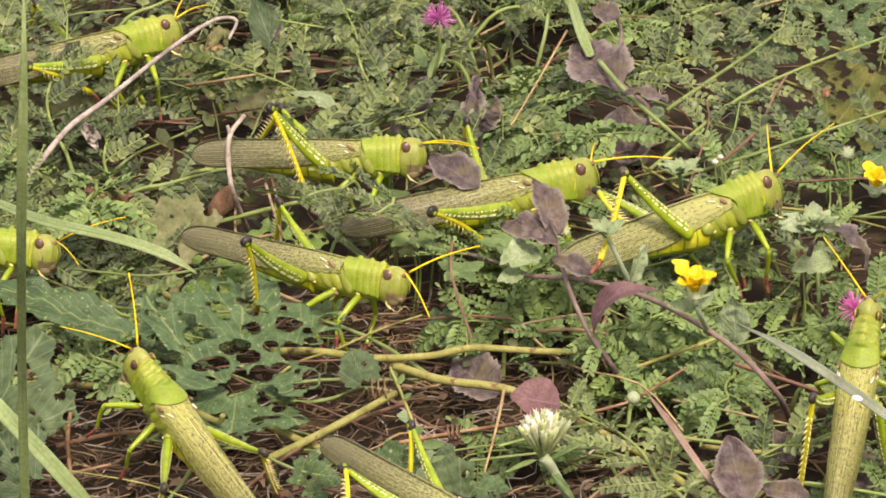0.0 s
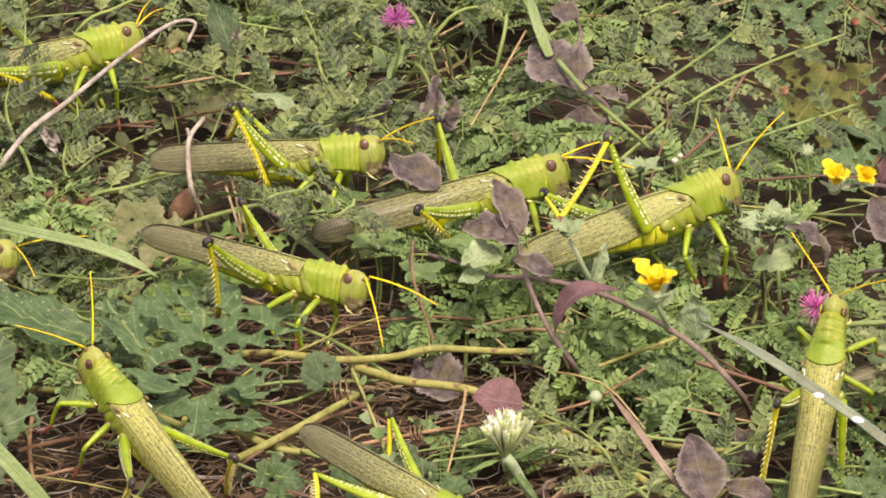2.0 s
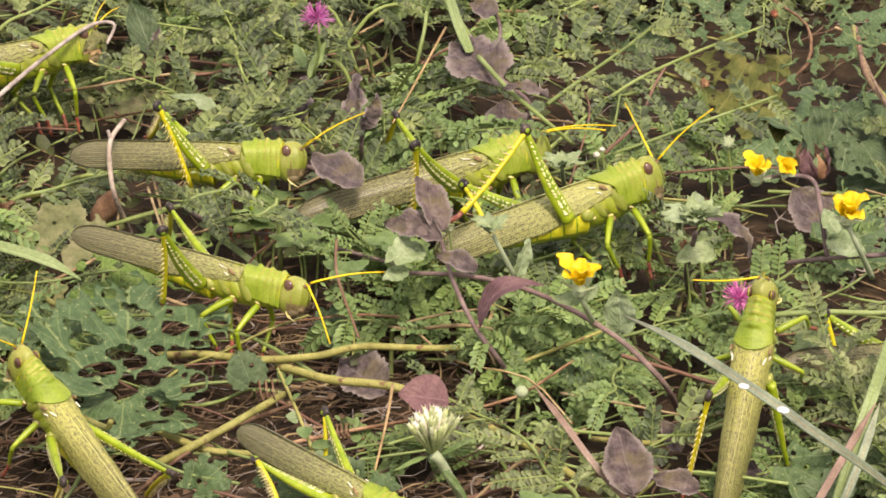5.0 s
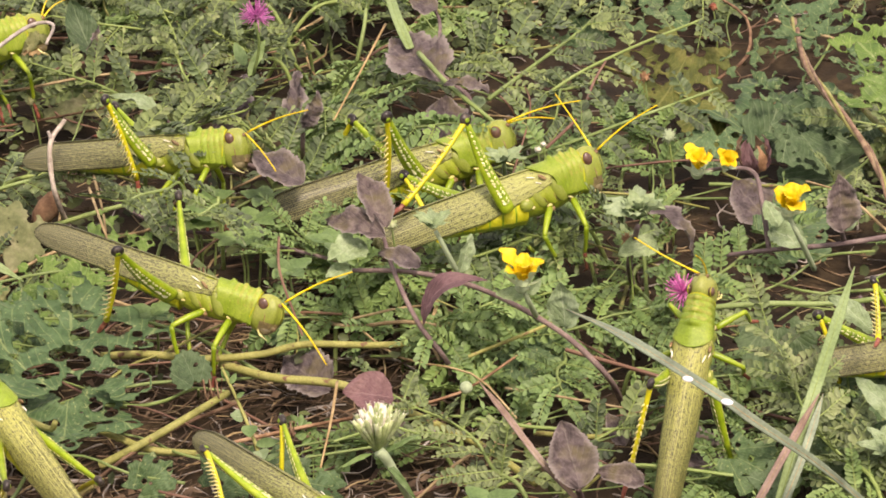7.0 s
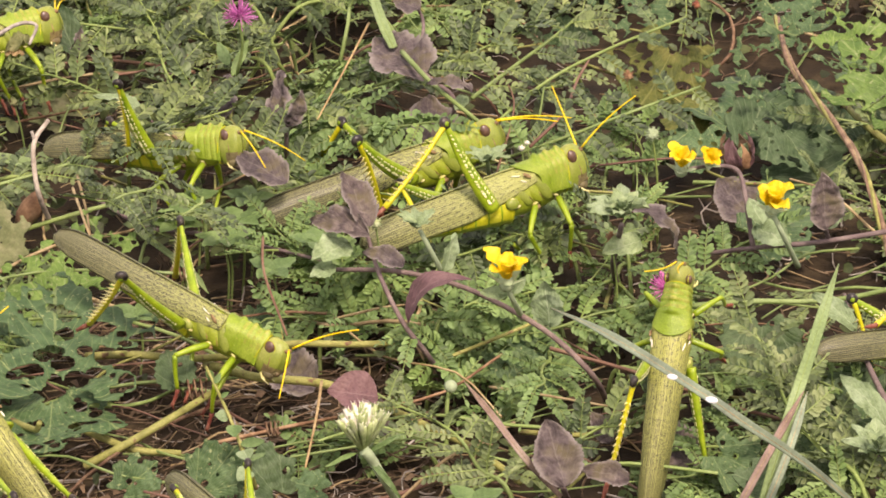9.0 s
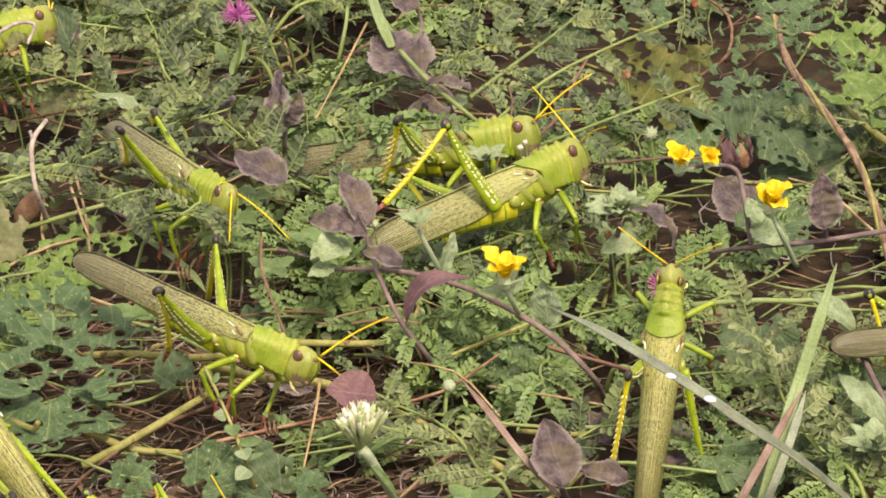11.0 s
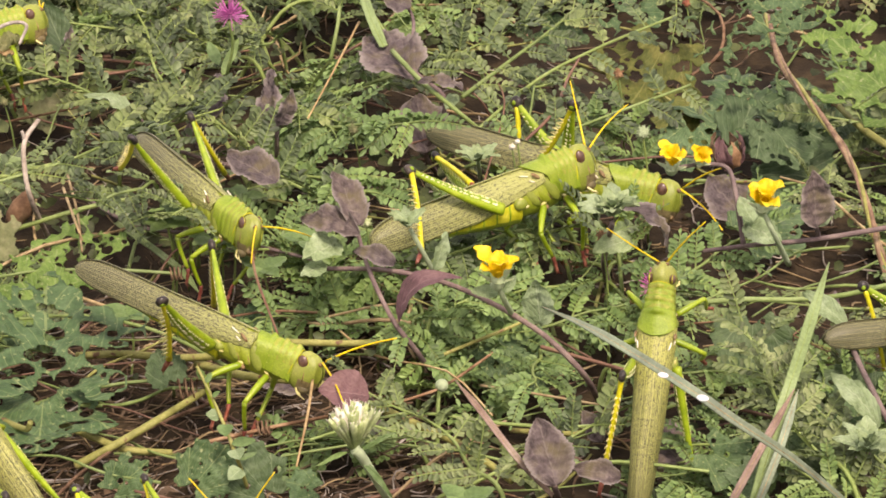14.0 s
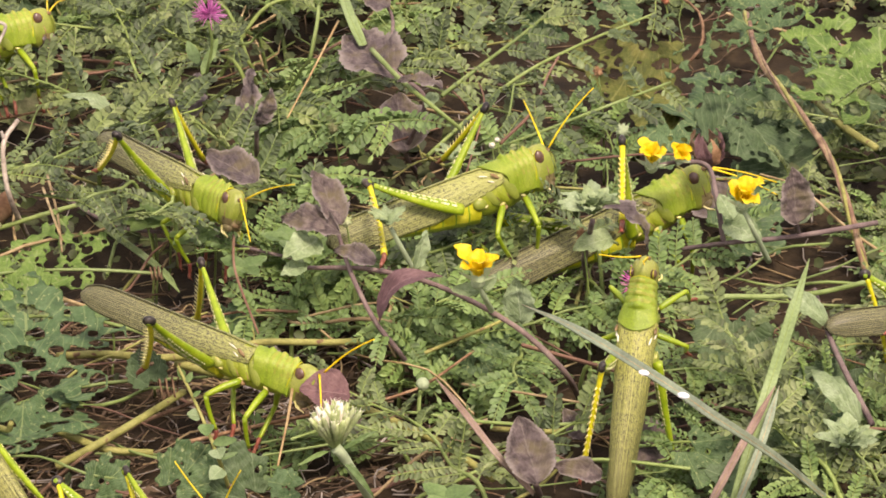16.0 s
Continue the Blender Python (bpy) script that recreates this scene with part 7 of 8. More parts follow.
    move(g1, g1p, 0.126, [
        (0, -0.173, 1.4509, 0.0663, -15, -2.8, 28.1, 167.1, -9.7, -152.4, -161.3, 172.2, -35.2, 100.2, -73.2, 0, 0.2, 39.8, 0, -13.2, 52.9),
        (0.8, -0.1719, 1.4512, 0.0662, -15, -2.3, 28.2, 170, -9, -152.8, -161.8, 160.3, -35.2, 100.2, -73.7, -0.2, -1.9, 43, 0.3, -12.4, 51.5),
        (1.5, -0.1723, 1.4488, 0.0662, -15, -2.3, 26.4, 171.9, -9.1, -149.9, -161.2, 156.3, -36.8, 102.9, -75.4, -0.5, -4.8, 46.5, -0.6, -11.3, 55.8),
        (2.5, -0.1677, 1.4471, 0.0662, -15, -1.5, 26.6, 167.9, -12, -148.2, -160.8, 154.3, -37.7, 103.3, -74, -0.7, -3.9, 48.8, -0.3, -13.1, 54.9),
        (3, -0.1581, 1.4484, 0.0662, -15, -1.5, 26.1, 157.3, -17.1, -148.1, -155.3, 168.9, -49.8, 111.4, -120.5, -0.5, 2.2, 52.6, -0.6, -13.3, 56.2),
        (3.5, -0.1484, 1.4497, 0.0662, -15, -1.5, 25.6, 143.1, -22.4, -148.1, -149.3, 157.5, -49, 129.2, -144.7, -0, 8.1, 56.3, -0.9, -13.3, 57.6),
        (4.2, -0.1501, 1.4478, 0.0662, -15, -1.6, 26, 140, -20.4, -145.3, -151.7, 161.2, -42.2, 119.6, -135.3, 1, -7.6, 49.3, -0.5, -13.9, 55.8),
        (6.3, -0.1531, 1.4496, 0.066, -15, -0.5, 26.7, 140, -19.5, -136.2, -156.2, 162.6, -41, 108.6, -131.4, 1.4, -7.3, 45.8, -0.4, -13, 55.1),
        (7, -0.1486, 1.4664, 0.0661, -15, -1, 24.7, 142.7, -13.4, -137.9, -148.7, 161.6, -37.4, 109.8, -128.4, 0.9, -5.4, 50.9, -1.4, -11.1, 60.2),
        (8.2, -0.1445, 1.4742, 0.0662, -15, -1.3, 23.2, 179.2, -29, -163.6, -133, 164, -27.5, 150.7, -130.6, 0.2, -2.4, 62.2, -2.3, -7.4, 66.5),
        (9, -0.1336, 1.4752, 0.0662, -15, -2, 22.4, -174.5, -29, -163.6, -132.7, 170.1, -27.5, 150.7, -130.3, 0, -1, 65.3, -2.7, -6.1, 69.6),
        (11.3, -0.1357, 1.4758, 0.0663, -15, -2.2, 22.4, -172.7, -29, -163.6, -132.6, 171.7, -27.5, 150.7, -130.3, 0, 1.9, 68.3, -3, -5.5, 72.2),
        (12.5, -0.1351, 1.4761, 0.0663, -15, -2.4, 22.3, -172.3, -29, -163.6, -132.6, 172.1, -27.5, 150.7, -130.3, 0, 2.4, 68.6, -3, -4.9, 72.3),
        (13.5, -0.1364, 1.4769, 0.0663, -15, -2.1, 22.4, -172.1, -29, -163.6, -132.6, 172.2, -27.5, 150.7, -130.3, 0, 2, 67.9, -2.9, -5.4, 71.7),
        (14.5, -0.1357, 1.4796, 0.0663, -15, -2, 22.1, -172.1, -29, -163.6, -132.6, 172.3, -27.8, 151.8, -130.7, 0.1, 3.1, 68.9, -3, -4.3, 72.7),
        (15.2, -0.1265, 1.4826, 0.0663, -15, -2.2, 21.3, -172.1, -29, -163.6, -132.6, 172.5, -27.8, 151.8, -130.7, 0.1, 3.2, 68.6, -3, -4.2, 72.5),
        (16, -0.1212, 1.4719, 0.0661, -15, -1.1, 22.6, -172.1, -29, -163.6, -132.6, 172.5, -27.8, 151.8, -130.7, 0.7, -1.9, 58, -2.5, -7.8, 69.3),
    ])
    move(g2, g2p, 0.113, [
        (0, -0.0431, 1.3014, 0.0659, -15, -3.3, -11.5, -173.2, -40.9, -121.5, -156.4, 162.9, -29.7, 146.1, -64.8, -0, 0.1, -23.6, -0, -3.7, -36.6),
        (0.8, -0.0422, 1.303, 0.0659, -15, -3, -11.6, -173.7, -40.1, -119, -159.5, 151, -30.2, 145.4, -64.8, 2.3, -3.4, -51.3, -3.8, -22.4, -25),
        (1.5, -0.0437, 1.3034, 0.0658, -15, -4.7, -10.1, -179, -42.9, -120.7, -162, 149.6, -33.5, 144.2, -66.2, 2.3, -1.9, -52.2, -3.8, -20.2, -25.2),
        (2.5, -0.044, 1.3047, 0.0659, -15, -3.9, -9.2, 178, -42.9, -120.7, -161.9, 153.4, -31.3, 139.3, -61.6, 2.2, -2.5, -51, -4.8, -20.7, -21.8),
        (3.5, -0.0439, 1.3026, 0.066, -15, -2.4, -12.6, 179.3, -42.6, -118.9, -160.6, 149.2, -30.7, 144.7, -64.2, 5.3, -16.6, -62.4, -27.8, -39.4, 19.9),
        (4.2, -0.0437, 1.2994, 0.0661, -15, -1, -12.2, 180, -44, -117.3, -164.1, 150.7, -28.9, 141, -58.2, 5.9, -15, -64.6, -22.3, -45.2, 9.8),
        (6.3, -0.0443, 1.3041, 0.0659, -15, -3.3, -11.4, -177.9, -43.6, -118.4, -162.5, 147, -27.7, 144.2, -57.7, 4.5, -8.1, -55.2, -17.5, 1.9, 12.8),
        (7, -0.0416, 1.3092, 0.0658, -15, -7.2, -16, 170.1, -46.3, -105.9, -164.3, 158.2, -30.9, 142.9, -56.4, 7.8, 30, -45.5, -13.5, -16.3, -4.6),
        (7.6, -0.0393, 1.31, 0.0658, -15.1, -8.7, -23.7, 137.1, -54.2, -95.2, -168.5, 163.9, -24, 155.5, -50.5, 8.2, 34.4, -44.9, -8.8, 10.2, 6.4),
        (8.2, -0.037, 1.3108, 0.0658, -15, -10.2, -31.4, 103.3, -52.9, -78.5, -171.3, 172.8, -14.9, 165.7, -45.9, 8.6, 38.8, -44.3, 0.8, 34.2, 21.7),
        (9, -0.0326, 1.3151, 0.0658, -15, -9.4, -29.9, 93.3, -50.9, -85.9, -165.1, 173.3, -17.6, 166.3, -51.3, 11, 28.4, -36.9, -0.7, 27.8, 17.1),
        (10.15, -0.0284, 1.2889, 0.066, -14.2, -3.3, -45.6, 86.6, -44.3, -79, -157.7, -172.6, -28.5, 177, -100.1, 12.7, 26.2, -31.5, 0.9, 24.4, 22.9),
        (11.3, -0.0242, 1.2627, 0.0661, -15, 2.7, -61.2, 90.6, -37.5, -72.5, -152.1, 150, -23.1, -175.4, -77.4, 14.2, 23.7, -26.2, 2.2, 20.7, 28.4),
        (12.5, -0.0162, 1.248, 0.0661, -15, 0.8, -62.3, 97.4, -42.7, -78.7, -140.1, 146.1, -33, -175, -82.3, 25.1, 33, -0.8, 2.5, 7.7, 33.2),
        (13.5, -0.0136, 1.2394, 0.0662, -15, 5.1, -61.9, 105.7, -42.1, -90.4, -135.1, 134.6, -36.7, -175.1, -110.9, 23.6, -1.4, -32.7, 12.8, -29.3, 8),
        (14.5, -0.0089, 1.2331, 0.0663, -15, 6.8, -60.4, 111.4, -40.7, -99.7, -127.1, 130.4, -38.1, -175.3, -107.5, 23, 18.6, -30.9, 11.5, 1.9, 27),
        (15.2, -0.01, 1.2466, 0.0664, -15, 8.7, -56.8, 117.2, -39.7, -103, -133.1, 138, -36.9, 170.7, -108, 21.4, -11.3, -35.1, 21, -29.2, 1.4),
        (16, -0.0115, 1.2568, 0.0661, -15, 1.8, -55.1, 103.5, -37.6, -82, -138.2, 134.8, -42.3, 175.1, -104.8, 21.2, 18, -25.4, 20.2, -30.1, 3.5),
    ])
    move(g3, g3p, 0.128, [
        (0, 0.0351, 1.2844, 0.0548, -15, -2.4, 20.9, 158.9, -11.3, -148.6, -159.9, -174.8, -40.2, 78.7, -85.4, 0, 3.7, -26.7, 0, -4.6, 62.8),
        (0.8, 0.0404, 1.2817, 0.0546, -15, -1.4, 15.4, 157, -13.1, -139, -159.4, 178.6, -45.9, 83, -90.6, 1.3, -14.6, -32.7, 5.6, -13.4, 38.6),
        (1.5, 0.0393, 1.2839, 0.0549, -15, -3, 18.8, 154.8, -12.3, -139.4, -156.9, -179, -43.3, 78.1, -89, 2.4, 0.6, -71.3, 6.3, -13.8, 35.7),
        (2.5, 0.0438, 1.2898, 0.0552, -15, -5.9, 20.7, 162.2, -15.3, -137.7, -154.9, -177.7, -39.6, 79.4, -86.5, 11.9, 14.1, -27.4, -1.5, 11.5, -26.4),
        (3.5, 0.0582, 1.3044, 0.0556, -15, -7.3, 16, 142.3, -21.1, -135.4, -147.7, 179.7, -36.8, 95.2, -78, 8.7, 13.7, -50.2, -5.6, 7, -67.6),
        (4.2, 0.0659, 1.3062, 0.0552, -15, -5.6, 19.7, 132.9, -24.8, -139.1, -142.4, -177.5, -33.8, 92.8, -73, 7.7, 9, -60.1, -0.7, 11.4, -26.5),
        (6.3, 0.0738, 1.3064, 0.0566, -15, -10.3, 14.6, 112.2, -48.5, -102.1, -168.6, -170.8, -33.1, 103, -74.4, 6.7, -6.1, -52.9, 2.2, -8.2, -46.6),
        (7, 0.0804, 1.3092, 0.0559, -15, -9, 15.9, 120, -48, -118.5, -157.6, -167.3, -29.5, 103.1, -67.2, 8.5, -3.5, -70.8, 0.5, -2.8, -18.9),
        (8.2, 0.0826, 1.305, 0.056, -15, -10.2, 17.3, 139.6, -24.2, -141.3, -157, -160.8, -30, 102.4, -70.5, 8.6, 10.9, -68.1, -4.3, 17.2, -40.9),
        (9, 0.0832, 1.3073, 0.056, -15, -10, 17.1, 137.2, -38, -133.4, -156.7, -157.9, -28.4, 101.5, -69.3, 9.1, 4.8, -59, -1.8, 12.6, -22.8),
        (11.3, 0.1086, 1.3279, 0.0549, -15, -5.8, -12.5, 132.5, -30.2, -97.1, -142, -159.1, -19.9, 102.7, -51.2, -16.1, -33.2, -11.8, 2.5, -9, -49.6),
        (11.9, 0.1293, 1.3244, 0.0521, -14.7, 2, -16.5, 133.9, -42.7, -98.8, -158.7, 179.3, -37.4, 129.9, -107.8, -16.3, -5.2, -35.1, 3.1, 9.2, -46.1),
        (12.5, 0.1499, 1.321, 0.0493, -15, 9.8, -20.4, 130.5, -56.6, -97.3, -175.8, 171.5, -28.4, 161.7, -132.5, -25.4, 19.3, -59.2, 4.6, 27.2, -42.7),
        (13.5, 0.1641, 1.3009, 0.0451, -15, 9.6, -23.2, 101.5, -58, -89.2, -161.9, 173.6, -28.4, 161.7, -132.5, -18.3, 25.9, -32.9, 4.2, -4.8, -43.3),
        (14.5, 0.1772, 1.2998, 0.0433, -15, 11.6, -24.8, 109.9, -52.2, -102.6, -144.1, 174.2, -28.4, 161.7, -132.5, -17.4, 0.4, -45.3, -7.2, -50, -28.9),
        (14.8, 0.1782, 1.2655, 0.046, -15, 0, -6, -136.3, -61.7, -121.5, -103, 175, -28.7, 162.8, -133.6, 0, 34.7, -41.9, 0, 0.8, 27.6),
        (15, 0.1818, 1.2556, 0.046, -15, -4, 6, -146, -65.7, -131.9, -105.6, 175, -28.7, 162.8, -133.6, 0, 32.5, -81.8, 0, 14.5, 10),
        (15.2, 0.1834, 1.2504, 0.046, -15, -8, 16, -152.4, -65.4, -134.9, -97.4, 175, -28.7, 162.8, -133.6, 0, 6.8, -94.4, 0, -4.5, 11.7),
        (15.5, 0.1861, 1.2452, 0.046, -15, -10, 24, -169.5, -67.3, -126.8, -92.7, 175, -28.7, 162.8, -133.6, 0, 30.9, -36.1, 0, -10.5, -19.2),
        (16, 0.1912, 1.2508, 0.046, -15, -11, 25, 147.3, -66.9, -92.5, -96.5, 175, -28.7, 162.8, -133.6, 0, 38.8, -27.6, 0, 28.6, -33),
    ])
    move(g4, g4p, 0.12, [
        (0, 0.1206, 1.2259, 0.0699, -15, -4.6, 31.4, -162.5, -49.9, -168.4, -86.8, 105.1, -17.6, 93.7, 158.5, 0, -31.4, -33.2, 0, -27.7, 52.9),
        (0.8, 0.1202, 1.2274, 0.0699, -15, -4.7, 30.7, -178.6, -75.5, -158.6, -107.1, 101.6, -16.5, 104.6, 162.2, -2.2, -42.3, -29.8, -3.2, -33.9, 59.7),
        (1.5, 0.1203, 1.2276, 0.0699, -15, -4.1, 30.8, -177, -75.5, -158.6, -106.7, -179.5, -17, 103.9, -143, -1.5, -40.4, -31, -4.2, -33.5, 61.7),
        (2.5, 0.1199, 1.2294, 0.0699, -15, -4.5, 30.2, 175.4, -68.2, -162.8, -95.2, -164.1, -17.3, 105, -140.1, -2.1, -40.5, -29.9, -4, -32.8, 61.3),
        (3.5, 0.1205, 1.2328, 0.0699, -15, -5.3, 29, 168.4, -69.8, -160.6, -98.8, -159.7, -17.1, 106.8, -139.6, -1.5, -31, -30.7, -1.1, -35.5, 55.8),
        (4.2, 0.1212, 1.2319, 0.0699, -15, -4.6, 28.6, 166.8, -69.8, -160.6, -100.6, -159.5, -17.9, 107.3, -139.4, -1.5, -32.2, -30.7, -5.7, -39.6, 64.2),
        (6.3, 0.1182, 1.2379, 0.0699, -15, -4.7, 28.3, 163.3, -72.9, -159.1, -107.6, -159.9, -18.1, 108.4, -139.6, -1.3, -28.9, -31, -21.9, -46, 88.1),
        (7, 0.1196, 1.239, 0.0699, -15, -4.4, 27.7, 162.2, -71.4, -158.4, -107.2, -160, -18.1, 108.4, -139.6, -1.1, -25.7, -31.5, -22.4, -46.4, 89),
        (8.2, 0.12, 1.2363, 0.0698, -15, -3.8, 28.6, 164.7, -69.8, -160.6, -102.7, -160.7, -18.6, 107.7, -139.1, -1.6, -34.3, -30.7, -14.1, -47.1, 77),
        (9, 0.1202, 1.2391, 0.0699, -15, -4.8, 28.3, 167.9, -68.2, -162.8, -102, -165.5, -10.3, 100.1, -133.6, -1.8, -31.8, -30.1, -10.8, -49.1, 72.7),
        (10.15, 0.1215, 1.2401, 0.07, -15, -6, 28.8, 167.9, -67.1, -162.2, -96.9, -178.2, -12, 99.1, -130.5, 17, -27.1, -69.7, -20.9, -49.6, 86.3),
        (11.3, 0.1229, 1.2411, 0.0701, -15, -7.2, 29.3, 173.9, -69, -161.7, -91.7, 173.9, -15.3, 97.2, -132.9, 30.1, -14, -101.2, -31.6, -48.3, 99.4),
        (11.5, 0.1237, 1.2403, 0.0701, -15, -6.8, 29.1, 153.3, -66.8, -112.6, -88.9, 179, -7.7, 54.6, 154.9, 30, -2.8, -95.2, -31.3, -45.6, 98.7),
        (12, 0.1256, 1.2382, 0.07, -15, -5.7, 28.5, -135.4, -53.1, 174.6, -82.8, 171.7, -14.4, 81.4, 149.4, 32.4, 25.2, -79, -30.7, -39, 97.2),
        (12.3, 0.1267, 1.237, 0.0699, -15, -5, 28.1, -133.4, -28.7, 175.2, -81, 164.5, -20.1, 100.9, 140.2, 39.8, 42.1, -66.6, -30.3, -35, 96.5),
        (12.6, 0.1276, 1.2362, 0.0699, -15, -4.6, 27.9, -129.2, -25.3, 175.3, -77, 169.5, -17.2, 82, 164, 40.4, 44.1, -57.1, -28.1, -35.4, 94.1),
        (12.75, 0.128, 1.2361, 0.0699, -15, -4.5, 27.9, -149.9, -51.6, -171.6, -96.6, 169.7, -17.6, 81.3, 164, 33.8, 30.3, -55.2, -25, -40.1, 91.2),
        (12.9, 0.1284, 1.2361, 0.0699, -15, -4.5, 28, 152.3, -76.4, -120.3, -120.4, 169.6, -18.4, 81.8, 163.8, 27.1, 16.5, -53.3, -21.9, -44.9, 88.4),
        (13.05, 0.1287, 1.2361, 0.0699, -15, -4.5, 28, 132, -82.8, -120.6, -110.9, 169.8, -18.8, 81.1, 164.7, 19.8, 2.9, -49.8, -17.9, -49.5, 84.7),
        (13.2, 0.129, 1.2361, 0.0699, -15, -4.5, 28, -142.1, -85.9, 143.1, -87.9, 170, -19.3, 80.4, 164.5, 11.1, -10.3, -42.9, -12, -53.8, 79.2),
        (13.35, 0.1294, 1.236, 0.0699, -15, -4.5, 28.1, -164.9, -57.6, 180, -82.2, 169.9, -20.1, 80.8, 165.1, 2.3, -23.5, -36.1, -6, -58.1, 73.7),
        (13.5, 0.1297, 1.236, 0.0699, -15, -4.5, 28.1, -138.7, -32.3, 175.1, -77.5, 169.9, -20.1, 80.8, 164.9, -6.4, -36.7, -29.2, -0.1, -62.5, 68.2),
        (14, 0.128, 1.2365, 0.0699, -15, -4.6, 28.1, -132.1, -37.4, 174.8, -91.9, 170.1, -20.6, 80.1, 166.7, -18.7, -18.9, 17.2, 3.4, -53.8, 59.8),
        (14.5, 0.1263, 1.237, 0.0699, -15, -4.7, 28.1, -130.6, -37.4, 174.8, -93.5, 168.9, -20.2, 83.7, 165.6, -18, 3.4, 55.2, 5.3, -44.5, 54.4),
        (14.8, 0.1236, 1.2338, 0.0699, -15, -4.4, 28.4, -129.9, -35.9, 175, -89.7, 176.6, -37.2, 71.5, 167.6, -22, 6.5, 36.8, 2.9, -37.7, 59.2),
        (15, 0.1217, 1.2316, 0.0699, -15, -4.2, 28.7, -129.8, -34.8, 176.4, -86.2, 159.3, -51.2, 57.4, 162.4, -24.7, 8.6, 24.6, 1.2, -33.1, 62.3),
        (15.2, 0.1199, 1.2295, 0.0699, -15, -4, 28.9, -129.9, -33.8, 177.8, -82, -112.8, -64.8, 1.5, -139.8, -27.4, 10.7, 12.3, -0.4, -28.6, 65.5),
        (15.5, 0.1193, 1.2317, 0.0699, -15, -4.1, 28.8, -127.3, -32.3, 175.1, -84.2, -101.9, -40.6, -5.2, -116.7, -20.9, -10.7, 0.6, -0.9, -29.7, 66.5),
        (15.6, 0.1191, 1.2324, 0.0699, -15, -4.1, 28.7, -127, -32.3, 175.1, -84.9, -101.3, -42.1, -5.5, -117.5, -18.7, -17.8, -3.3, -1, -30, 66.8),
        (16, 0.1183, 1.2353, 0.0699, -15, -4.2, 28.4, -127.7, -30.5, 179, -83.9, -105.3, -48.1, -5.8, -120.4, -1.1, -41.4, -28.7, -1.6, -31.5, 68.2),
    ], (-0.165, 0.085, -0.050))
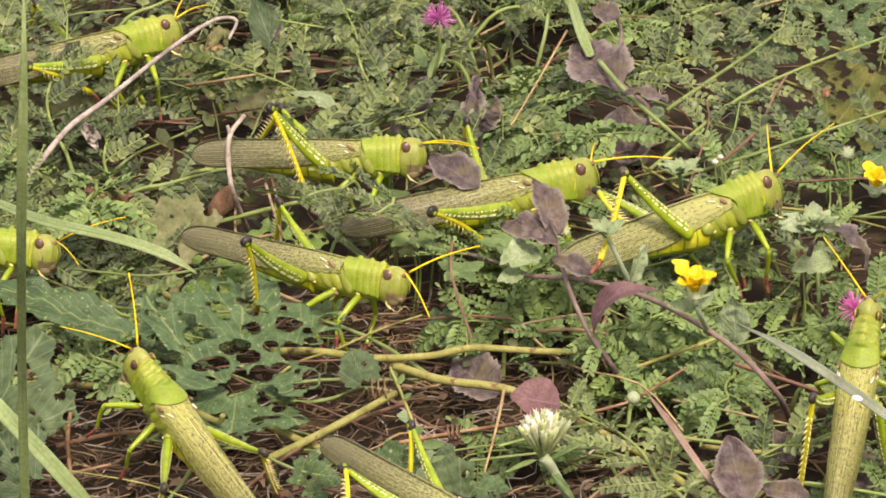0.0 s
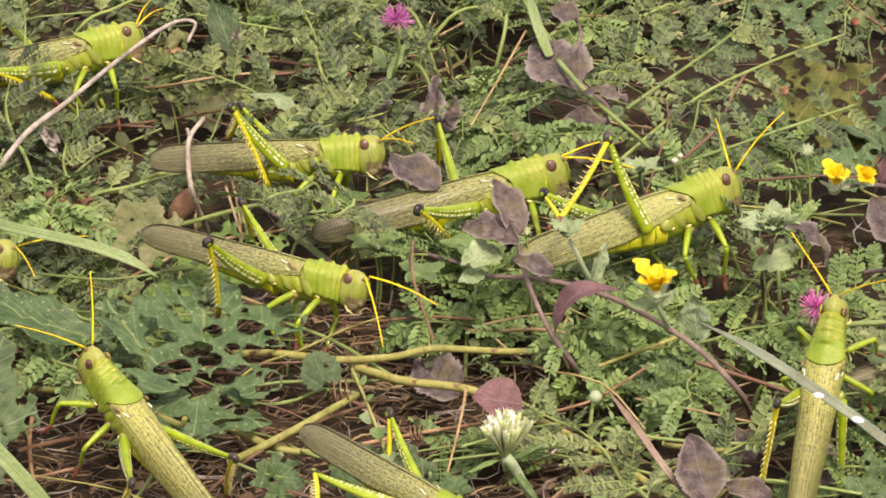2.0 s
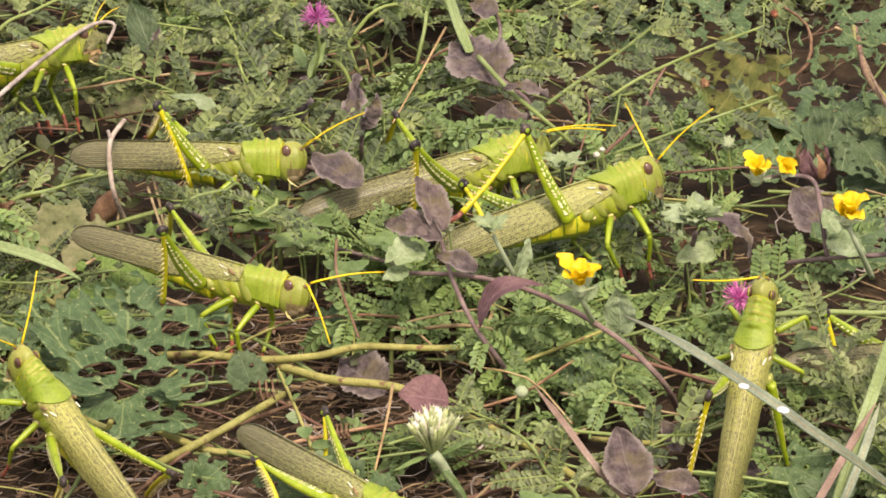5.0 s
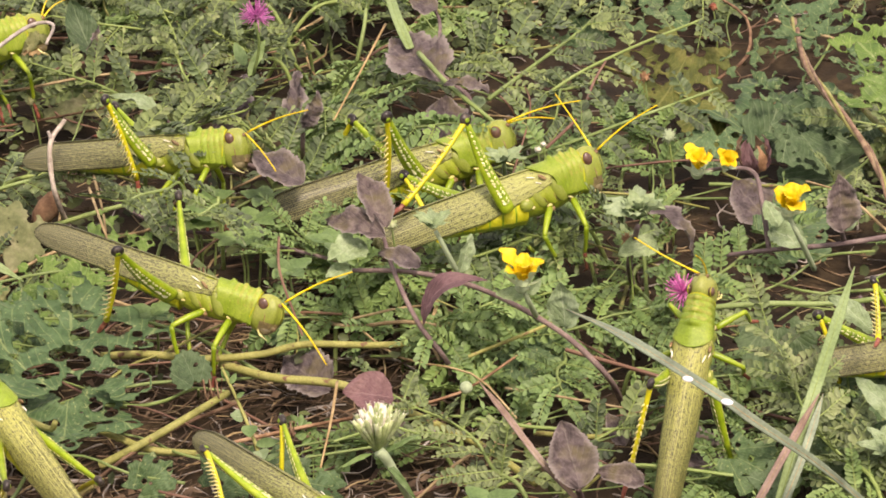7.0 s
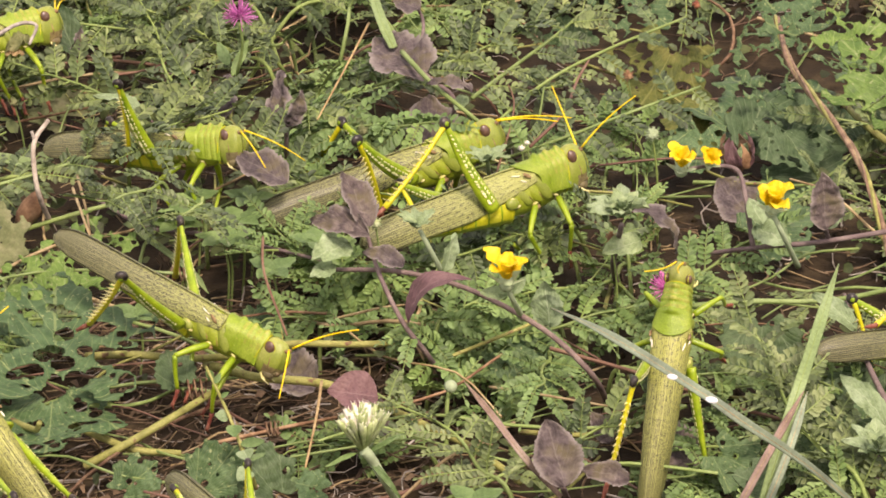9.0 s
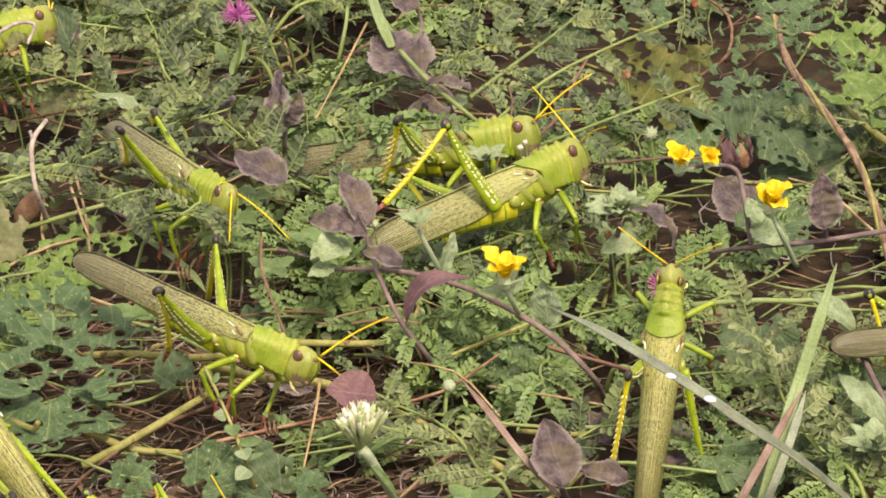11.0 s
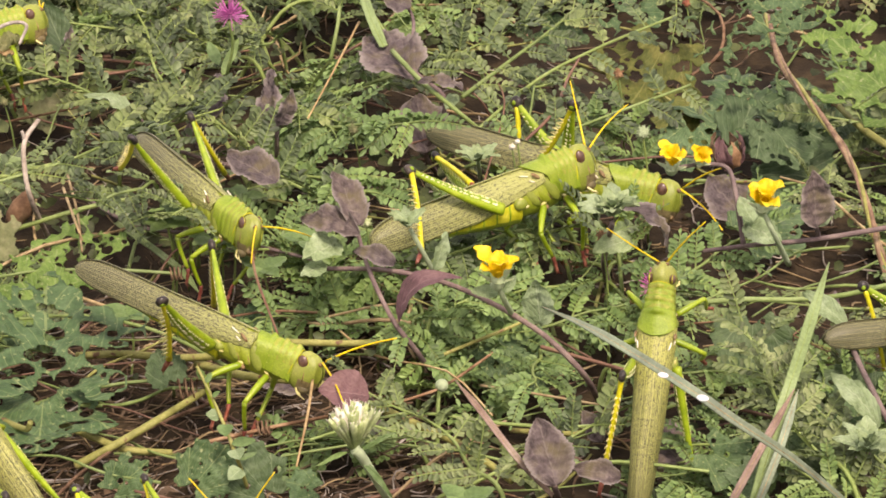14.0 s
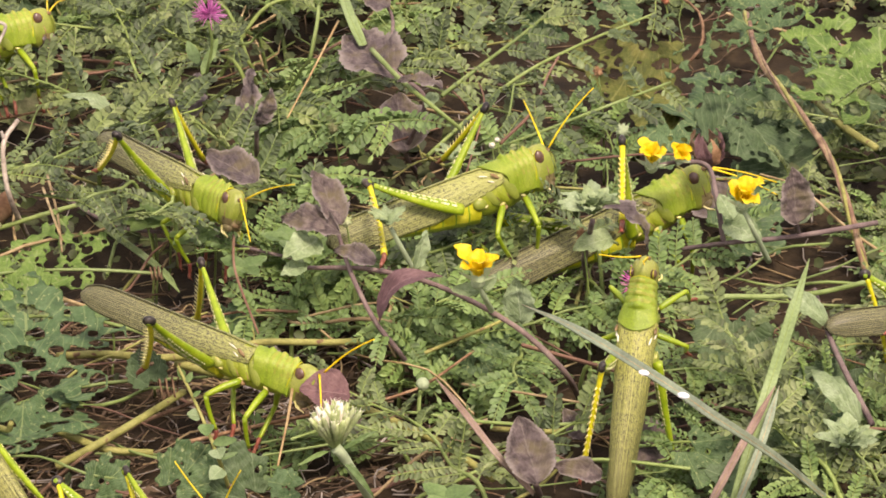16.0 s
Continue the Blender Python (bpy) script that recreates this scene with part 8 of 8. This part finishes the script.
    move(g5, g5p, 0.116, [
        (0, -0.0467, 1.1821, 0.06, -15, 0.3, -29.8, 150.3, -24.9, -96.1, -150.1, 151.8, -28.2, 155.9, -74.7, 0, 20, -38.5, 0, -29.9, 16.9),
        (0.8, -0.046, 1.1832, 0.06, -15, 0.9, -29.9, 150.9, -24.4, -95.4, -149.8, 143.2, -28.2, 155.9, -75.7, 0.5, 20.5, -36.8, -1.2, -30.6, 19.7),
        (1.5, -0.0473, 1.1833, 0.06, -15, 0.9, -30, 153.3, -25.2, -94.9, -150.1, 141.7, -27.9, 154.7, -74, 0, 19.6, -38.4, -2.7, -30.6, 23.3),
        (2, -0.047, 1.1817, 0.0601, -15, 2, -30.5, 154.7, -25.7, -95.6, -150.4, 142.1, -27.9, 154.7, -74.9, 6.7, 46.9, -30.6, -8.6, 8.4, 4.7),
        (2.5, -0.0467, 1.1802, 0.0601, -15, 3.2, -31, 155.7, -26.2, -96.3, -149.8, 142, -27.4, 155.4, -75.8, 26.2, 71.5, -7.3, -26.7, 41.7, -23.4),
        (3.5, -0.0456, 1.1769, 0.0601, -15, 3.4, -32.3, 152.9, -27.8, -95.5, -154.7, 141.7, -25.6, 156.4, -72.3, 11.3, 37.3, -29.9, -25.8, -15, 17.3),
        (4.2, -0.0438, 1.1784, 0.0601, -15, 3.1, -30.9, 139.3, -39, -85.2, -161.8, 144.6, -26.1, 155.7, -68.9, 10, 35.3, -32.7, -30.9, -16.5, 34.6),
        (6.3, -0.033, 1.167, 0.0609, -15, 12, -23.3, 151.2, -26.6, -112.3, -146, 143.6, -23.9, 147.9, -71.4, 6, 26.4, -44, -21.5, -23.5, -7.9),
        (7, -0.0283, 1.16, 0.061, -15, 13.3, -23.4, 147.8, -26.9, -111.2, -143.3, 154.8, -38.3, 130.3, -92.3, 16.3, 28.2, -17, -24.8, -42.9, 0),
        (8.2, -0.0237, 1.1338, 0.0613, -15, 16.3, -27.2, 134.8, -25.7, -108, -140.8, 146.7, -36.3, 143.7, -98, 12.9, 30.8, -26.4, 8.2, -45.1, -58.2),
        (9, -0.0174, 1.1244, 0.0617, -15, 20.1, -30.4, 134.7, -26.3, -113.5, -133.3, 150.4, -29.6, 143.2, -87.9, 5.7, 15.6, -65.7, -19.6, -43.8, -10.1),
        (11.3, -0.0053, 1.1094, 0.0613, -15, 16.3, -28.5, 142.6, -30.6, -105.5, -162.6, 158.9, -31.2, 131.7, -85.2, 9.4, 5.1, -23.6, -32.4, -52.9, 11),
        (12.5, -0.0037, 1.105, 0.0616, -15, 18, -26.3, 147.1, -28.9, -109.3, -160.8, 154.8, -31.8, 131, -90.7, 9.6, 1.8, -35.1, -32.9, -48, 11.8),
        (13.5, -0.0031, 1.1061, 0.0615, -15, 17.3, -26.9, 146.6, -29.5, -107, -161.1, 152.6, -32.4, 133.2, -90.3, 10.2, -0.8, -47.1, -28.7, -31.4, 3.8),
        (14.5, 0.0008, 1.1012, 0.061, -15, 14.3, -31.2, 139.7, -27.8, -103.1, -155.5, 151.2, -27.6, 141.2, -84.4, 9.7, 12.4, -49.4, -19.6, -51, -10.8),
        (15.2, 0.0024, 1.0952, 0.0608, -15, 12.5, -34, 134, -30.2, -101.9, -154.3, 152.7, -31, 145.9, -89.8, 10.1, 8.8, -45.6, -15.4, -0.6, -0),
        (16, 0.0061, 1.0897, 0.0605, -15, 9.7, -34.6, 123.6, -27.6, -101.3, -148, 154.3, -31.5, 149.9, -85.9, 9, 9.5, -56.6, -0.2, -46.6, -21.5),
    ])
    move(g6, g6p, 0.103, [
        (0, -0.1059, 1.0469, 0.0587, 0, -28, 132.7, -143.5, -37.4, 174.8, -124.7, -173.4, -25.3, 135.2, -136.9, -0, -41.1, -12.1, 0, -0.9, 45.2),
        (0.8, -0.1053, 1.0481, 0.0587, 0, -28.1, 132.7, -142.8, -37.4, 174.8, -125, -174.1, -25.3, 135.2, -136.9, -0.2, -40.7, -11.7, 0, -0.9, 45),
        (1.5, -0.1067, 1.0489, 0.0586, 0, -27.8, 132.7, -145.3, -36.6, 177.3, -126.2, -175.2, -28.1, 140.5, -138.4, 0.7, -41.7, -13.3, 0, -1.7, 44.6),
        (2.5, -0.11, 1.0518, 0.0588, 0, -30.3, 133.8, -156.5, -22.9, -165.9, -120.1, -168.5, -30.8, 140, -139.7, 6.1, -42.7, -23.6, 0, 0.8, 43.3),
        (3.5, -0.1099, 1.0497, 0.0587, 0, -28.5, 131.7, -157.1, -18.7, -159.7, -118.6, -171.8, -33.6, 147.1, -142.9, 6, -44.3, -23.6, -8.3, -21.8, 66.7),
        (4.2, -0.1075, 1.0517, 0.0588, 0, -29.3, 130.7, -157.9, -17.1, -160.5, -119.2, -169.2, -33.2, 146, -141.5, 11, -45, -32.4, -9.3, -24.7, 69.5),
        (6.3, -0.1093, 1.0561, 0.0589, 0, -30.4, 131.3, -155.5, -16.6, -175.2, -121.9, -168.4, -28.7, 142.8, -140.4, 14.2, -44.9, -37.9, -12, -29.4, 75.5),
        (7, -0.1068, 1.0523, 0.0588, 0, -28.3, 129, -158.1, -20.6, -179.6, -134.4, -171.8, -30.7, 144.7, -143.1, 14.3, -46.1, -38.2, -13.4, -34.5, 78.6),
        (9, -0.1091, 1.0487, 0.059, 0, -30.7, 127.8, -162, -14.7, 179.9, -119.4, 174.2, -29.9, 164.4, -133.6, 51.7, -36, -89.8, -16.1, -36.6, 83.4),
        (12.5, -0.1092, 1.0481, 0.059, 0, -30.6, 127.8, -164.1, -10.8, 179.6, -119.4, 173, -29.9, 164.4, -133.6, 26.7, -43.8, -39.9, -17.3, -38.7, 85.6),
        (16, -0.1076, 1.0508, 0.0591, 0, -31.9, 127.3, -164.5, -10.8, 179.6, -121.8, 172.7, -29.9, 164.4, -133.6, 26.1, -42.7, -38.7, -17.8, -37, 86.3),
    ])
    move(g7, g7p, 0.102, [
        (0, 0.1637, 1.0484, 0.0741, 0, -41.9, 72.8, 150.3, 54.3, -160.9, -42.4, -180, -67.2, 173, -116.9, -0, -58.8, -100, 0, -24.9, 46.2),
        (0.8, 0.1663, 1.0486, 0.0742, 0, -42, 72.6, 149.8, 54.3, -160.9, -42.4, 173.9, -63.6, 176.9, -119.4, -1, -56.8, -98, -0, -55.3, 49.6),
        (1.5, 0.1658, 1.0493, 0.0743, 0, -42.8, 71.8, 153.9, 45.4, -177.5, -46.2, 172.6, -63.6, 176.9, -116.8, 1, -51, -98.7, 1, -35.6, 44.8),
        (2.5, 0.165, 1.0471, 0.0743, 0, -42.9, 71.4, 156.9, 44.2, -174.2, -47.5, 173.5, -64.6, 176.2, -119.1, -9.2, -41.5, -81.3, 1, -25, 44.1),
        (3.5, 0.1661, 1.0463, 0.0744, 0, -43.6, 70.7, 157.8, 38.6, -174.6, -51.9, 175.3, -66.1, 173.7, -120.5, -9.8, -41.8, -80.4, -0.1, -24.5, 47.2),
        (3.85, 0.1671, 1.049, 0.0749, -0, -45.5, 69.9, 157.1, 43.5, -172, -50.9, 170.4, -63.2, 178.7, -117, -1.5, -52.6, -92.3, -27.4, -44.2, 81.4),
        (4.2, 0.1681, 1.0518, 0.0755, 0, -47.5, 69.1, 154.8, 48.8, -169.4, -47.7, 166, -61.5, -177, -112.7, 13.7, -60.8, -111.4, -70.7, -42.3, 125.5),
        (6.3, 0.1648, 1.0482, 0.0764, 0, -49.3, 67.7, 146.8, 47, -162, -48, 157.4, -70.5, -167.2, -106.7, 168.2, -68.1, 127.1, -46, -22.9, 84.4),
        (7, 0.1648, 1.0463, 0.0766, 0, -49.7, 67.2, 143.6, 44.9, -161.1, -50.7, 158.9, -70.5, -167.2, -102.6, -68.3, -87.4, -132.4, -41.9, -18.8, 71.7),
        (8.2, 0.1653, 1.0517, 0.0764, 0, -49.4, 69.1, 145.9, 35.5, -164.5, -57.5, 161.1, -67, -169.8, -96.4, -38.6, -57.8, -52.9, -41.2, -29.5, 71.7),
        (9, 0.1639, 1.0538, 0.0774, 0, -51.1, 69.9, 153, 24.4, -165.5, -64.2, 160.3, -67, -169.8, -91.8, 77.2, -66.7, -162.1, -97.5, -62.2, 149),
        (11.3, 0.1615, 1.0526, 0.0767, 0, -50.1, 72.7, 155.3, 33.2, -164.3, -56, 166.4, -71.2, -173.7, -108.6, 3.1, -43.1, -74.7, -24.4, -44.8, 63.4),
        (12.5, 0.1619, 1.0523, 0.0767, 0, -50.1, 72.6, 155.9, 33.6, -165.4, -54.7, 166.5, -71.2, -173.7, -108.1, 2, -42.6, -72.8, -23.2, -36.5, 60.5),
        (13.5, 0.1615, 1.0527, 0.0769, 0, -50.4, 72.7, 157.2, 29.5, -166.2, -59.2, 166, -69.8, -173, -101.5, -6.8, -44.1, -59, -23.3, -27.3, 60.6),
        (14.5, 0.1615, 1.053, 0.0773, 0, -50.8, 72.6, 156.6, 29.5, -166.2, -57.8, 162.6, -70.2, -170.1, -98.1, -12.2, -49, -51.4, -43, -72.4, 107.8),
        (15.2, 0.1622, 1.0524, 0.0776, 0, -51.2, 70.1, 153, 31.1, -167.1, -54.9, 160.4, -69.7, -168.3, -104.9, -7.8, -45.8, -58, -55.4, -79.6, 142),
        (16, 0.1617, 1.0541, 0.0779, 0, -51.8, 70.8, 144.8, 39.5, -167.3, -43.7, 159.8, -72.7, -166.7, -103.5, 95.5, -69.3, -160, -63.7, -61.6, 119.9),
    ])
    move(g8, g8p, 0.098, [
        (0, 0.0052, 0.9801, 0.0502, -15, 7.6, -40.7, -107.5, -2.8, 179.7, -133.9, 174.3, -28.2, 163.5, -133.3, -0, -14.4, -15.8, -0, -43.8, -53.5),
        (2.5, 0.0114, 0.9914, 0.0503, -15, 8.7, -41.2, -96.4, 7.6, -175, -125.3, 174.2, -28.2, 163.5, -133.3, -1.4, -12.1, -8.3, -6.7, -40.5, -40.8),
        (4.2, 0.011, 0.9956, 0.0501, -15, 5.2, -44.7, -94.8, 5.2, 179.7, -149.9, 174.2, -28.2, 163.5, -133.3, -2.6, -5, 4.7, -12, -32.3, -28.4),
        (6.3, 0.0122, 0.9853, 0.05, -15, 4.5, -47.4, -87.4, -8, -174.4, -139.7, 174.2, -28.2, 163.5, -133.3, -2.8, -4.8, 6.5, -16.9, -41.2, -19.1),
        (7, 0.0141, 0.9816, 0.0501, -15, 6.8, -48, -84.2, -12.5, -168.9, -136.1, 174.2, -28.2, 163.5, -133.3, -2.2, -8.3, 2.1, -14.6, -43.7, -23.5),
        (7.6, 0.0084, 0.9877, 0.05, -15.2, 2.9, -53.1, -83.7, -13.5, -159.7, -138.6, 174.2, -28.2, 163.5, -133.3, -2.8, 2.1, -6.4, 60.2, -67.4, -102.7),
        (8.2, 0.0028, 0.9939, 0.0498, -15, -1.1, -58.1, -85.8, -9.2, -159.4, -149.5, 174.2, -28.2, 163.5, -133.3, -4.5, 12.2, -15.3, 130.2, -33.4, -145.8),
        (8.6, -0.0013, 0.974, 0.0499, -15, -0.8, -60.8, -81.8, -9.3, -176.5, -158.3, 173.4, -27.7, 164.2, -133, -5.1, 3, -4.8, 86.5, -57.7, -93.7),
        (9, -0.0054, 0.9542, 0.0499, -15, -0.5, -63.5, -64.2, -9.7, 179.9, -166.8, 173.3, -27.7, 164.2, -133, -6.9, -6.2, 5.9, 39.9, -43.7, -18.6),
        (10.15, -0.016, 0.9574, 0.0498, -14.6, -5.9, -54.4, -114, -14.2, -179.4, -142.4, 173.3, -27.7, 164.2, -133, -2, -21.1, -6.1, 76.6, -68.3, -84.3),
        (11.3, -0.0266, 0.9606, 0.0497, -15, -11.2, -45.3, -139.9, -27.8, -168.1, -140.9, 173.3, -27.7, 164.2, -133, 6, -34.3, -21.2, 147.4, -49.5, -153.7),
        (12.5, -0.0263, 0.9604, 0.0497, -15, -11.2, -45.4, -146.3, -27.8, -168.1, -140.6, 173.3, -27.7, 164.2, -133, 6, -34.3, -21.2, 145.3, -44.9, -150.7),
        (14.5, -0.0266, 0.966, 0.0497, -15, -12.5, -45.6, -148.2, -27.8, -168.1, -140.5, 173.3, -27.7, 164.2, -133, -26.6, -59.8, 25.4, 142.9, -42.9, -147.8),
        (16, -0.0269, 0.9716, 0.0497, -15, -13, -46.2, -148.8, -27.8, -168.1, -140.5, 173.3, -27.7, 164.2, -133, -4, -48.9, -15.3, 144.1, -49.7, -149.7),
    ])
    move(g9, g9p, 0.108, [
        (0, -0.2034, 1.2113, 0.0602, -15, 3.4, -14.8, -175.7, -31.5, -149.9, -134, 174, -27.9, 162.4, -132.1, 0, 7, -50.2, 0, -24.4, 26.8),
        (0.8, -0.202, 1.21, 0.0602, -15, 3.3, -15, -174, -31.5, -149.9, -134, 173.7, -27.9, 162.4, -132.1, -0.1, 5.6, -51.7, -0.4, -28.5, 27.9),
        (1.5, -0.203, 1.2109, 0.0602, -15, 3.2, -15.2, -173.6, -31.5, -149.9, -134, 173.6, -27.9, 162.4, -132.1, -0.1, 8, -52.2, -0.3, -26, 27.6),
        (2.5, -0.2036, 1.211, 0.0602, -15, 3.4, -16.2, -174, -31.8, -148.8, -133.7, 173.5, -27.9, 162.4, -132.1, 0.6, 16.5, -49.1, -0.2, -0.9, 23.2),
        (4.2, -0.2032, 1.2138, 0.0602, -15, 3.1, -17.6, -173.9, -32.2, -147.7, -133.9, 173.5, -27.9, 162.4, -132.1, 1.1, 10.5, -45, 1.3, -10.6, 14.6),
        (16, -0.2229, 1.2104, 0.0601, -15, 2.7, -22.1, -175.4, -33.6, -140.3, -135, 172.6, -28.2, 163.5, -131.8, 1.4, 7.9, -41.2, 1.9, -13.2, 11.8),
    ])
    move(g10, g10p, 0.103, [
        (0, 0.2489, 1.093, 0.0496, -15, 6.6, 18.4, -119, -28.7, 175.2, -68.6, 174.3, -29.5, 168, -133.4, 0, 1.2, 20.8, -0, -23.1, -14.3),
        (2.5, 0.2479, 1.1019, 0.0497, -15, 4.7, 15.8, -112.1, -28.7, 175.2, -76.5, 174.8, -29.5, 168, -133.4, 0, 2.4, 21, 0, -17, -14.4),
        (3.5, 0.247, 1.1026, 0.0497, -15, 5, 17.9, -110.5, -27.4, 175.5, -75.9, 174.9, -29.5, 168, -133.4, -0, 2.8, 17.8, 5.3, -18, -33.8),
        (4.2, 0.2511, 1.1024, 0.0497, -15, 4.9, 15.4, -115.9, -43, -177.9, -82.8, 174.9, -29.5, 168, -133.4, -0, 4.6, 17.5, 5.5, -17.4, -34.4),
        (6.3, 0.2641, 1.1027, 0.0495, -15, 6.4, 12.4, -173.3, -59.1, -131.8, -80.8, 174.9, -29.5, 168, -133.4, -0.2, 0.6, 23, 4.5, -26.8, -32.3),
        (7, 0.2758, 1.0974, 0.0498, -15, 2.6, 16.1, -117.9, -59.7, 172, -101.3, 174.9, -29.5, 168, -133.4, -0.5, 5.6, 15.3, 4.5, -15.5, -32.3),
        (7.6, 0.2799, 1.0989, 0.0498, -15, 2.7, 15.3, -149.3, -74.1, 164.9, -133.4, 174.9, -29.5, 168, -133.4, -0.5, 5.3, 16, 4.4, -15.8, -31.8),
        (8.2, 0.284, 1.1005, 0.0498, -15, 2.8, 14.6, -178.8, -57.8, -144.7, -81.3, 174.9, -29.5, 168, -133.4, -0.5, 5, 16.6, 4.3, -16.1, -31.2),
        (9, 0.2982, 1.1054, 0.0497, -15, 4, 14.3, -163, -49.5, -157.1, -66.3, 174.9, -29.5, 168, -133.4, -0.4, 3.8, 20.2, 0.9, -15.6, -16.8),
        (11.3, 0.306, 1.1052, 0.0497, -15, 5.2, 13.6, -153.2, -46.8, -162, -76.6, 174.9, -29.5, 168, -133.4, -0.3, 1.4, 13.8, 5.3, -18.7, -32.4),
        (12.5, 0.3063, 1.1048, 0.0497, -15, 5.2, 13.6, -151.8, -46.8, -162, -76.6, 174.9, -29.5, 168, -133.4, -0.3, 1.4, 13.8, 5.3, -18.7, -32.5),
        (13.5, 0.3053, 1.1091, 0.0497, -15, 4.4, 13.4, -152, -47.8, -161.6, -77.4, 174.9, -29.5, 168, -133.4, -0.3, 2.2, 14.1, 5.2, -17.9, -31.8),
        (14.5, 0.3131, 1.1142, 0.0497, -15, 4.7, 12.5, -151.3, -42.8, -160.8, -72.9, 174.9, -29.5, 168, -133.4, -0.3, 1.9, 17.9, 5, -19.3, -31.2),
        (15.2, 0.316, 1.1148, 0.0497, -15, 4.1, 12.5, -150.5, -42.5, -161.9, -73.5, 174.9, -29.5, 168, -133.4, -0.3, 5.4, 19.8, 2.2, -14.2, -18),
        (16, 0.3194, 1.1199, 0.0497, -15, 4.1, 12.3, -151.1, -40.3, -161, -71.3, 174.9, -29.5, 168, -133.4, -0.2, 3, 20.9, 1.4, -11.1, -13.4),
    ])


motions()
